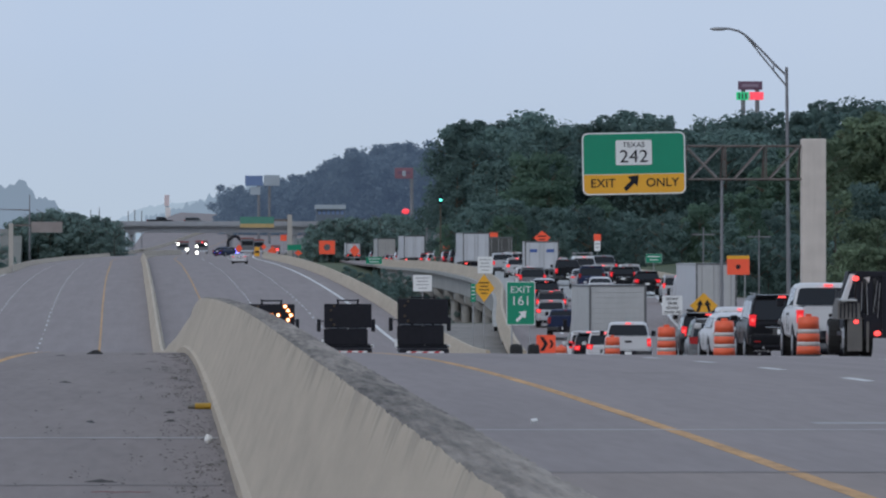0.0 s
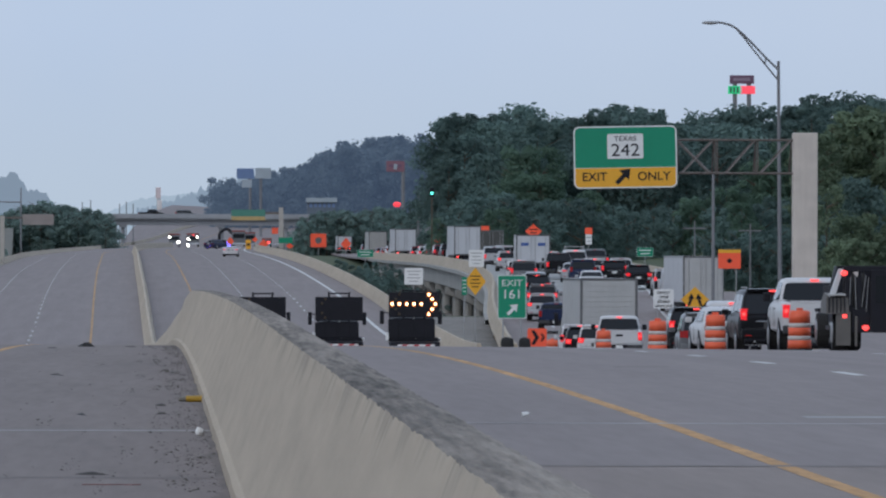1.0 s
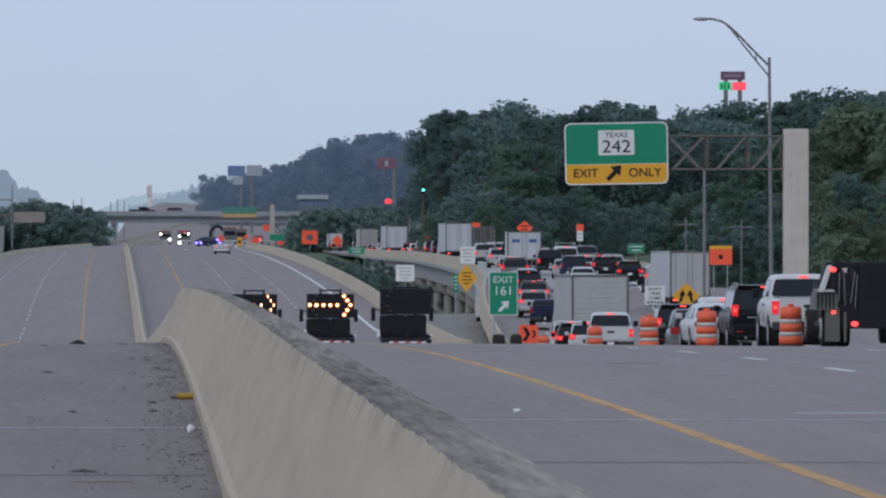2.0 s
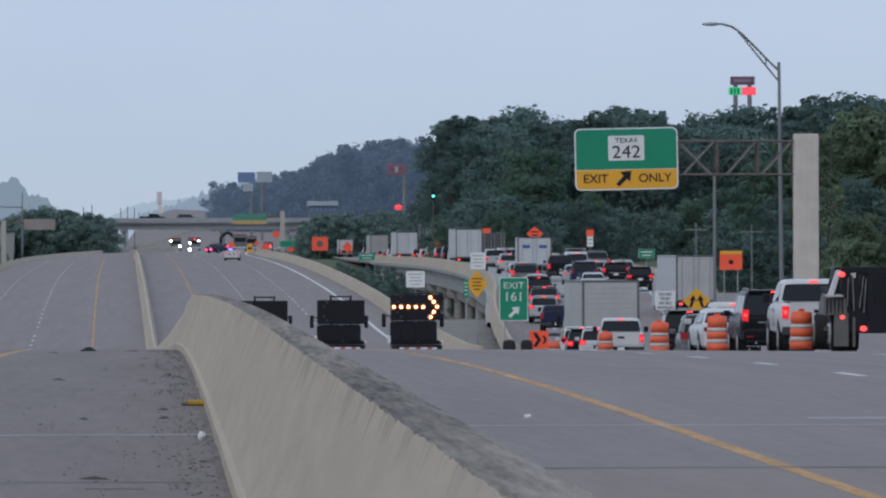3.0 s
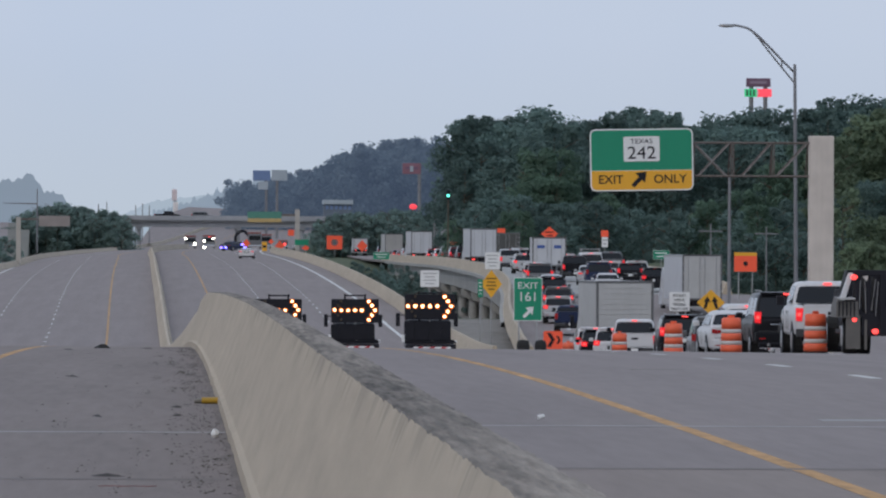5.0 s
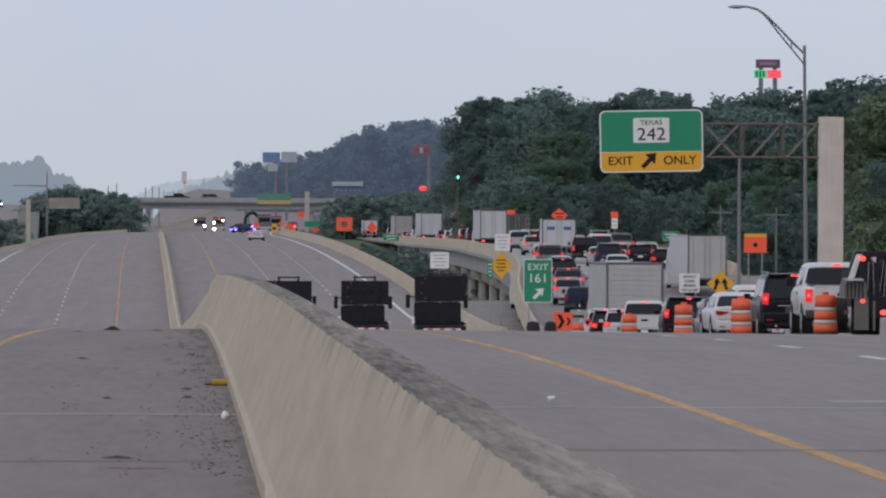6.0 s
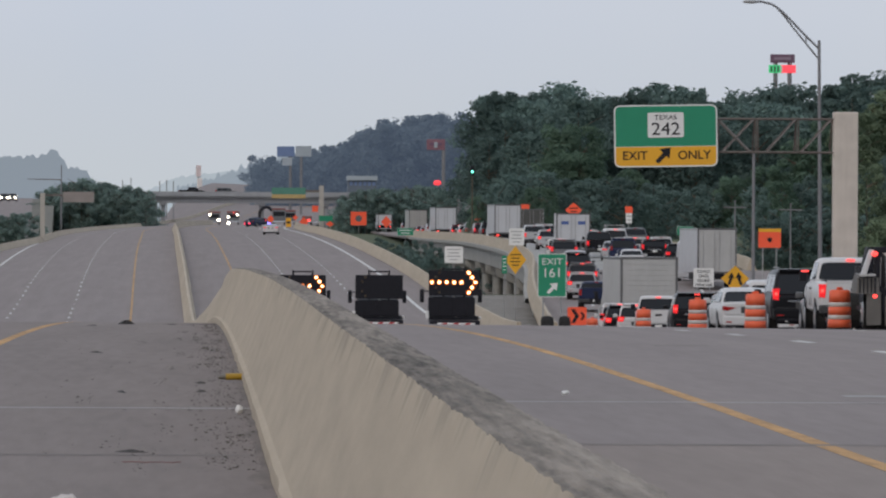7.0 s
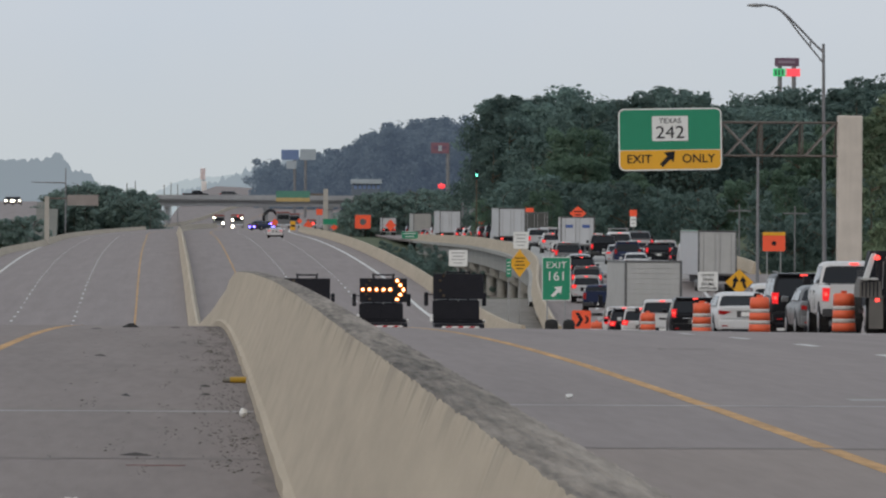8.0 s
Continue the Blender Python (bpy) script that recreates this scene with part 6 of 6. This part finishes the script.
def pole_sign(name, label, x, d, panels, foot, posts, m=None):
    r = new(name)
    r.matrix_basis = pose(x, d, 0)
    tagged(r, label, "sign", "tall roadside signs")
    for x0, x1, z0, z1, face in panels:
        p = part("panel", boxed(x0, x1, 0, 0.8, z0, z1, 0.08), face, r)
    for xx in posts:
        part("post", rodded((xx, 0.4, foot), (xx, 0.4, max(q[3] for q in panels) - 0.2), 0.35, seg=10), m or DARK_STEEL, r)
    return r


LED_G = mat("green_led_panel", (0.02, 0.2, 0.1), 0.5, vary=0.0, emit=(0.02, 0.55, 0.22), power=0.8)
LED_R = mat("red_led_panel", (0.3, 0.03, 0.05), 0.5, vary=0.0, emit=(1.0, 0.08, 0.12), power=0.9)
s = pole_sign("fuel_price_sign", "tall price sign with green and red lit panels on two posts", 90.54, 1250,
          [(-1.82, 1.91, 26.31, 27.61, PURPLE), (-2.08, -0.17, 24.75, 25.96, LED_G), (-0.17, 2.08, 24.75, 25.96, LED_R)], 0, (-1.04, 1.13))
for k in range(4):
    part("digit_bar", boxed(-1.82 + 0.52 * k, -1.56 + 0.52 * k, -0.1, 0.1, 24.92, 25.79), SIGN_WHITE if k > 2 else SEAM, s)
part("name_bar", boxed(-1.30, 1.30, -0.05, 0.1, 26.74, 27.18), mat("pale_lettering", (0.3, 0.22, 0.28), 0.6, vary=0.2), s)
s = pole_sign("billboard", "pair of billboards on a tall pole, colours muted to imitate haze", 24.10, 1950,
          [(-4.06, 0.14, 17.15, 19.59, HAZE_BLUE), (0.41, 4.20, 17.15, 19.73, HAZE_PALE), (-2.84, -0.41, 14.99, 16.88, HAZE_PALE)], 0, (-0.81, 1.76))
s = pole_sign("restaurant_sign", "maroon sign with a pale emblem on a tall pole", 44.69, 1500, [(-1.67, 1.67, 14.85, 16.83, MAROON)], 0, (1.46,))
part("emblem", boxed(-0.31, 0.31, -0.1, 0.1, 15.27, 16.31), HAZE_PALE, s)
part("emblem", boxed(-1.15, 1.15, -0.08, 0.1, 15.69, 16.21), PURPLE, s)
dome = new("lit_sign")
dome.matrix_basis = pose(42.00, 1400, 8.31)
tagged(dome, "small glowing red domed sign", "sign")
bm = bmesh.new()
bmesh.ops.create_uvsphere(bm, u_segments=12, v_segments=8, radius=0.68, matrix=Matrix.Diagonal((1, 0.5, 0.7, 1)))
part("dome", bm, mat("glowing_red_panel", (0.5, 0.03, 0.05), 0.5, vary=0.0, emit=(1.0, 0.07, 0.09), power=0.9), dome)
part("post", rodded((0, 0, 1.31 - 8.31), (0, 0, 0), 0.15), DARK_STEEL, dome)
sig = new("traffic_signal")
sig.matrix_basis = pose(29.16, 850, 6.74)
tagged(sig, "traffic signal showing green on a tall pole", "traffic signal")
part("housing", boxed(-0.2, 0.2, 0, 0.3, -0.4, 0.6, 0.05), BLACK, sig)
bm = bmesh.new()
bmesh.ops.create_uvsphere(bm, u_segments=10, v_segments=6, radius=0.14, matrix=Matrix.Translation((0, -0.05, 0)))
part("green_lamp", bm, GREEN_LIT, sig)
part("post", rodded((0, 0.2, -10), (0, 0.2, 0), 0.06), BARK, sig)
shop = new("roadside_building")
shop.matrix_basis = pose(39.45, 1900, land(40, 1900) - 0.1)
tagged(shop, "long pale low building with dark window strip among trees", "building")
# roof shade and haze are put into the dark bluish wall colour
part("wall", boxed(-3.30, 3.30, 0, 8, 0, 11.87 - 0.6, 0.05), mat("shade_painted_wall", (0.13, 0.16, 0.2), 0.8, vary=0.2, grain=0.5), shop)
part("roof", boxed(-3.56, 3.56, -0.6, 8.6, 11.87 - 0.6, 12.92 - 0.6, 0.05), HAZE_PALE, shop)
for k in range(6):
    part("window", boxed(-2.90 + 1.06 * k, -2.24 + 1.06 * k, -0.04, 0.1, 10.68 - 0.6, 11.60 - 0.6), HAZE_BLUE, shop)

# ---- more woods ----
# these leaves emit a blue glow that imitates haze
HAZE_LEAF = mat("haze_glow_foliage", (0.11, 0.14, 0.15), 0.85, sheer=0.4, vary=0.3, grain=0.5, blotch=0.05, spec=0.1)
HAZE_LEAF.node_tree.nodes["Principled BSDF"].inputs["Emission Color"].default_value = (0.054, 0.080, 0.135, 1)
HAZE_LEAF.node_tree.nodes["Principled BSDF"].inputs["Emission Strength"].default_value = 1.0
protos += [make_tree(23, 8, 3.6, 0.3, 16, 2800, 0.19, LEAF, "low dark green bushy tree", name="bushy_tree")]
# leaf colour lightened and blued to imitate haze
LEAF_MID = mat("haze_paled_foliage", (0.15, 0.215, 0.195), 0.85, sheer=0.3, vary=0.35, grain=0.8, blotch=0.1, spec=0.1)
protos += [make_tree(24, 8, 3.6, 0.3, 16, 2600, 0.21, LEAF_MID, "low green bushy tree near the overpass, paled to imitate haze", name="bushy_tree")]
used += [False] * 2
HEIGHT += [8, 8]


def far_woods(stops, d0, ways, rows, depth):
    """The woods beyond the overpass, uncountable: one mass of crowns, their haze put in as emission."""
    kinds = [crown_mesh("crown", 40 + k, 20, 5.5, 2 + 3 * (k % 2), 22, 2600, 0.34, HAZE_LEAF) for k in range(4)]
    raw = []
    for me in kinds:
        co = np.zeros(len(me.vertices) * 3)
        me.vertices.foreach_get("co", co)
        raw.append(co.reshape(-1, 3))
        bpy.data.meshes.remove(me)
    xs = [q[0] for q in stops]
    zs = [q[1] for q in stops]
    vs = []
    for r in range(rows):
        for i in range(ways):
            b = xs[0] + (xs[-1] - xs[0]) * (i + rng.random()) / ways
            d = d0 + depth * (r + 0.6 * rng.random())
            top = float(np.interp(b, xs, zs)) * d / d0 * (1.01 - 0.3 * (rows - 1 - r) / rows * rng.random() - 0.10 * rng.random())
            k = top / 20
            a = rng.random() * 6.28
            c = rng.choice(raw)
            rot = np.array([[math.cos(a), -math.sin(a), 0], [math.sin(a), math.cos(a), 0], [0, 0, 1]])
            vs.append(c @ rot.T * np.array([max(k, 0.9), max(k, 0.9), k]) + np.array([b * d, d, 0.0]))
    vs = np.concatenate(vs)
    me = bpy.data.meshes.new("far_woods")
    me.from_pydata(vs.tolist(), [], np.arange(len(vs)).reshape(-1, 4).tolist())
    me.materials.append(HAZE_LEAF)
    tagged(new("far_woods", me), "far woods beyond the overpass, haze put in as a blue glow", "woods", kind="stuff")


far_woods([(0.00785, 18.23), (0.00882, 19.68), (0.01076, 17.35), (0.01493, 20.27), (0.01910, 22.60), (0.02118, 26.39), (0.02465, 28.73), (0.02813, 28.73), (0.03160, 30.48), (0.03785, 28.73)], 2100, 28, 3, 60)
wood([(0.01806, 5.25), (0.02187, 6.75), (0.02882, 7.50), (0.03299, 6.75)], lambda b: 1350, 14, (7,), 20, 2, -0.5)
wood([(-0.01840, 7.16), (-0.01458, 8.89), (-0.01250, 9.54), (-0.00937, 8.24), (-0.00507, 7.38)], lambda b: 1560, 10, (7,), 14, 3, -0.6)
wood([(-0.0250, 1.4), (-0.0225, 2.0), (-0.0200, 2.4)], lambda b: 1000, 7, (7,), 10, 1, -2.5)
wood([(0.03438, 4.59), (0.04132, 6.98), (0.04688, 5.49), (0.05312, 6.39), (0.06007, 5.19), (0.07049, 7.28), (0.07743, 6.09), (0.09410, 10.27)], lambda b: 860, 24, (6, 6, 3, 5), 25, 2, -1.0)
wood([(0.06875, 1.75), (0.07326, 2.42), (0.07882, 2.64), (0.09410, 3.75)], lambda b: 640, 14, (6,), 12, 2, -2.5)
wood([(0.08125, 13.53), (0.08576, 15.67), (0.09410, 16.28)], lambda b: 880, 6, (4,), 20, 1, -1.0)
for px in (43.88, 44.89, 45.90, 47.12):
    plant(4, px, 520, -4.2, (1.74 + 4.2) / 20 * (0.95 + 0.1 * rng.random()), px * 40)
for x, d, z, k in ((18.6, 690, -4.6, 0.42), (20.0, 705, -4.6, 0.38), (21.5, 720, -4.4, 0.44), (19.2, 730, -4.3, 0.40), (23.0, 740, -4.2, 0.36), (20.5, 640, -5.0, 0.30), (22.5, 655, -5.0, 0.34), (19.5, 770, -4.0, 0.42), (21.5, 800, -4.0, 0.45), (24.0, 830, -3.8, 0.4), (20.0, 860, -3.6, 0.42)):
    plant(6, x, d, z, k, x * 50)

# ---- the hazy distance: far tree lines under the sky ----
def ridge(name, d, stops, colour, seed):
    """A plain far tree line whose glow imitates haze."""
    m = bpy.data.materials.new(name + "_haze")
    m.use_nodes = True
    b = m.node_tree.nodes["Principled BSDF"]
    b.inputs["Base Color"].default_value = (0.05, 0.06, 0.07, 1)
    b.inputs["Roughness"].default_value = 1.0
    # the emitted colour is the haze tone, paler for farther lines
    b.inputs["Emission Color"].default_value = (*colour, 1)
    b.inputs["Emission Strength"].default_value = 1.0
    v, f = [], []
    n = 160
    xs = [q[0] for q in stops]
    zs = [q[1] for q in stops]
    for i in range(n + 1):
        b0 = xs[0] + (xs[-1] - xs[0]) * i / n
        z = float(np.interp(b0, xs, zs))
        z += 2.2 * noise.noise(Vector((b0 * 1800, seed, 0))) + 1.2 * noise.noise(Vector((b0 * 6000, seed, 2)))
        v += [(b0 * d, d, -6), (b0 * d, d, z)]
    for i in range(n):
        f.append((2 * i, 2 * i + 2, 2 * i + 3, 2 * i + 1))
    tagged(mesh_from(name, v, f, m), "far tree line with a blue-grey glow in place of haze", "backdrop", kind="structure")


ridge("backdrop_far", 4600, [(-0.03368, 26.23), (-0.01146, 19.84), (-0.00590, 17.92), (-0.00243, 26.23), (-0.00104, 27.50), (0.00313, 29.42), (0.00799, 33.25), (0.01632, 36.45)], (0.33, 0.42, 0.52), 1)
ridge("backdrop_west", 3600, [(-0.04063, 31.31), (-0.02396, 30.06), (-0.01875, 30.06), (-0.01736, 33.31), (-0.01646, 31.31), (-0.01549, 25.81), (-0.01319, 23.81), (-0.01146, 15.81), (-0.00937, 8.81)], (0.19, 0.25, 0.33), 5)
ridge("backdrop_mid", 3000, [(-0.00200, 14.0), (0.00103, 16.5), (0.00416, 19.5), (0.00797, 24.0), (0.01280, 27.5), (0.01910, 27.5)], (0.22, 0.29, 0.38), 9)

tower = new("pole_sign")
tower.matrix_basis = pose(1.74, 2500, 0.5)
tagged(tower, "pale pinkish tall sign, colours paled to imitate haze", "sign", "tall roadside signs")
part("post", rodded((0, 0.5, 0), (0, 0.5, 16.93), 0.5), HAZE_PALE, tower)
# both panel colours are paled to imitate haze
PINK = mat("haze_paled_pink_panel", (0.70, 0.58, 0.58), 0.7, vary=0.15, grain=0.3)
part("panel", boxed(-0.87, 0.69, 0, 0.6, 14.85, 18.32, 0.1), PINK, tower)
part("panel", boxed(-0.52, 1.04, -0.1, 0.5, 11.38, 14.50, 0.1), mat("haze_paled_white_panel", (0.78, 0.72, 0.70), 0.7, vary=0.15, grain=0.3), tower)


# ---- litter and debris on the shoulder ----
def litter(name, label, x, d, bm, m, turn=0.0, up=0.0):
    r = part(name, bm, m)
    r.matrix_basis = pose(x, d, road_z(d) + up, 0, 0, turn)
    return tagged(r, label, "litter")


bm = bmesh.new()
rod(bm, (-0.04, 0, 0.028), (0.10, 0, 0.028), 0.026, 0.028, 10)
bottle = litter("bottle", "dull yellow plastic bottle lying on the shoulder", 0.32, 68.1, bm, mat("yellow_plastic", (0.42, 0.25, 0.02), 0.45, vary=0.25, grain=30))
bm = bmesh.new()
rod(bm, (-0.10, 0, 0.024), (-0.04, 0, 0.028), 0.016, 0.026, 10)
part("neck", bm, mat("clear_plastic_neck", (0.16, 0.15, 0.13), 0.3, vary=0.2, grain=30), bottle, "greyish neck")
bm = bmesh.new()
bmesh.ops.create_icosphere(bm, subdivisions=2, radius=0.032, matrix=Matrix.Translation((0, 0, 0.03)) @ Matrix.Diagonal((0.85, 1.0, 1.0, 1)))
for q in bm.verts:
    q.co *= 1 + 0.25 * noise.noise(q.co * 40)
litter("paper_cup", "crumpled white paper cup on the shoulder", 0.32, 55.5, bm, SIGN_WHITE)
bm = bmesh.new()
rod(bm, (-0.02, 0, 0.02), (0.028, 0.01, 0.03), 0.02, 0.014, 7)
litter("paper_scrap", "crumpled white scrap on the road", 2.84, 62, bm, SIGN_WHITE)
bm = bmesh.new()
bmesh.ops.create_icosphere(bm, subdivisions=3, radius=0.07, matrix=Matrix.Translation((0, 0, 0.03)) @ Matrix.Diagonal((0.85, 1.3, 0.36, 1)))
for q in bm.verts:
    q.co *= 1 + 0.35 * noise.noise(q.co * 28)
litter("paper_wad", "crumpled white paper lying on the shoulder", -0.585, 37.4, bm, REFLECT)
bm = bmesh.new()
prism(bm, [(-0.05, 0), (0.0, 0.07), (0.08, 0.02), (0.1, 0)], 0.12, 0.04, 0.02, 0.07)
litter("tyre_shred", "black shred of tyre on the crest", -1.05, 131, bm, RUBBER, 20)
bm = bmesh.new()
wire = [(-0.16, 0.0), (-0.10, 0.05), (-0.03, -0.04), (0.05, 0.03), (0.11, -0.05), (0.16, 0.02)]
for q, w in zip(wire[:-1], wire[1:]):
    rod(bm, (q[0], q[1], 0.006), (w[0], w[1], 0.006), 0.0022, seg=5)
litter("wire", "thin red wire lying across the shoulder", -0.22, 44.2, bm, mat("red_insulation", (0.20, 0.05, 0.04), 0.6, vary=0.2))
rd = random.Random(8)
v, f = [], []
heaps = [(44 + 90 * rd.random() ** 1.1, abs(rd.gauss(0, 0.30))) for k in range(90)]
for i in range(4200):
    if i % 3:
        hd, hx = rd.choice(heaps)
        d, x = hd + rd.gauss(0, 0.9), 0.39 - hx - abs(rd.gauss(0, 0.06))
    else:
        d, x = 43 + 95 * rd.random() ** 1.15, 0.39 - abs(rd.gauss(0, 0.16))
    if rd.random() < 0.06:
        x -= rd.random() * 1.8
    if x > 0.385:
        continue
    s = 0.002 + 0.009 * rd.random() ** 5
    z = road_z(d)
    o = len(v)
    a = rd.random() * 6
    for k in range(4):
        v.append((x + s * (1 + rd.random()) * math.cos(a + k * 1.57), d + s * 3 * math.sin(a + k * 1.57), z + 0.001))
    v.append((x, d, z + s * 0.9))
    f += [(o + k, o + (k + 1) % 4, o + 4) for k in range(4)]
tagged(mesh_from("gravel", v, f, mat("gravel", (0.065, 0.055, 0.045), 0.95, vary=0.4, grain=20)), "dark grit and small debris along the barrier foot", "gravel", kind="stuff")


DARK_LEAVES = mat("rotten_leaves", (0.035, 0.03, 0.026), 0.95, vary=0.4, grain=30)
for x, d, w, l in ((-0.35, 46.3, 0.085, 0.22), (0.07, 66.5, 0.05, 0.3), (-0.99, 84, 0.045, 0.5), (0.07, 63, 0.06, 0.2), (-0.54, 62.6, 0.02, 0.3), (-0.32, 130, 0.05, 0.8), (-1.51, 124, 0.06, 0.8), (0.21, 86, 0.02, 0.2)):
    bm = bmesh.new()
    vs = []
    for k in range(9):
        a = 6.283 * k / 9
        q = 0.6 + 0.5 * rd.random()
        vs.append(bm.verts.new((w * q * math.cos(a), l * q * math.sin(a), 0.001)))
    top = bm.verts.new((0.1 * w, 0, 0.018))
    for k in range(9):
        bm.faces.new((vs[k], vs[(k + 1) % 9], top))
    litter("leaf_litter", "small dark scrap of leaves on the shoulder", x, d, bm, RUBBER if w == 0.02 else DARK_LEAVES, rd.random() * 20)


# ---- what moves ----
def flash(made, spans):
    """Each lamp turns its lit face to the traffic and away again."""
    rows = []
    state = any(a <= 0.0 < b for a, b in spans)
    edges = sorted([(e, k) for a, b in spans for e, k in ((a, True), (b, False)) if 0.0 < e < 8.0])
    ang = 0 if state else 180
    rows.append((0.0, ang))
    for e, k in edges:
        rows += [(e - 2 / 30, ang), (e - 1 / 30, ang + 60), (e, ang + 120), (e + 1 / 30, ang + 180)]
        ang += 180
    rows.append((8.0, ang))
    for lamp, place in made:
        walk(lamp, [(t, pose(*place, 0, 0, a)) for t, a in rows])


def creep(thing, rows):
    """A vehicle rolls ahead by some metres on its heading: rows of seconds and metres."""
    m0 = thing.matrix_basis.copy()
    way = m0.to_3x3() @ Vector((0, 1, 0))
    out = []
    for t, s in rows:
        p = m0.translation + way * s
        m = m0.copy()
        m.translation = (p.x, p.y, m0.translation.z + road_z(p.y) - road_z(m0.translation.y) if p.y < 420 else m0.translation.z + ramp_z(p.y) - ramp_z(m0.translation.y))
        out.append((t, m))
    walk(thing, out)


def beacon(heads, shown):
    """Heads snap round by thirds: rows of seconds and the side shown (0 blue, 1 red, 2 dark)."""
    rows, ang = [(0.0, -120.0 * shown[0][1])], -120.0 * shown[0][1]
    for t, k in shown[1:]:
        step = (-120.0 * k - ang + 540) % 360 - 180
        rows += [(t - 0.04, ang), (t, ang + step / 2), (t + 0.04, ang + step)]
        ang += step
    rows.append((8.0, ang))
    for head, place in heads:
        walk(head, [(t, pose(*place, 0, 0, a)) for t, a in rows])


def motions():
    beacon(police_heads, [(0.0, 2), (0.06, 0), (0.25, 1), (0.46, 2), (0.57, 1), (0.76, 0), (0.87, 1), (0.96, 2), (1.06, 0), (1.4, 1), (1.7, 2), (1.95, 0), (2.2, 2), (2.42, 1), (3.25, 0), (3.75, 1), (4.25, 0), (5.3, 2), (5.6, 1), (5.9, 0), (6.2, 2), (6.6, 1), (7.0, 2), (7.4, 1), (7.8, 0)])
    flash(lamps_a, [(-0.7, 0.17), (1.17, 2.05), (3.07, 3.97), (4.87, 5.77), (6.77, 7.67)])
    flash(lamps_b, [(0.27, 0.97), (1.77, 2.47), (3.27, 3.97), (4.77, 5.47), (6.25, 6.97), (7.67, 8.4)])
    flash(lamps_c, [(0.77, 1.65), (2.57, 3.57), (4.47, 5.37), (6.37, 7.27)])
    creep(queue_semi, [(0, -10.5), (1.2, -7), (2.5, -3), (3.5, 0), (5.2, 5), (6.5, 9.5), (8, 14)])
    walk(queue_grey, [(t, pose(x, d, road_z(d), 0, 0, 1.0)) for t, x, d in ((0, 18.1, 223.0), (6.3, 18.1, 223.0), (6.9, 17.85, 223.8), (7.5, 17.55, 225.0), (8, 17.42, 226.0))])
    creep(queue_pickup, [(0, -2.6), (1.2, -0.6), (2.5, 0), (5.2, 0.2), (8, 0.8)])
    creep(queue_suv, [(0, 0), (4, 0.2), (5.2, 0.8), (6.5, 2.0), (8, 4.5)])
    creep(queue_sedan, [(0, -1.2), (2.5, -0.6), (4, 0.4), (5.2, 1.8), (6.5, 4.4), (8, 8.2)])
    creep(queue_silver, [(0, -2), (2.5, -0.6), (3.5, 0), (5.2, 2.4), (6.5, 5), (8, 8.5)])
    creep(queue_black, [(0, -10), (1.2, -6.5), (2.5, -2), (3.5, 2), (4.5, 12), (5.2, 17), (6.5, 24), (8, 33)])
    creep(queue_tail, [(0, -3), (2.5, -0.8), (3.5, 0), (5.2, 2), (6.5, 4), (8, 6)])
    creep(stake, [(0, -2.2), (2.5, -0.4), (3.5, 0), (5.2, 0.6), (6.5, 1.3), (8, 2.2)])


motions()
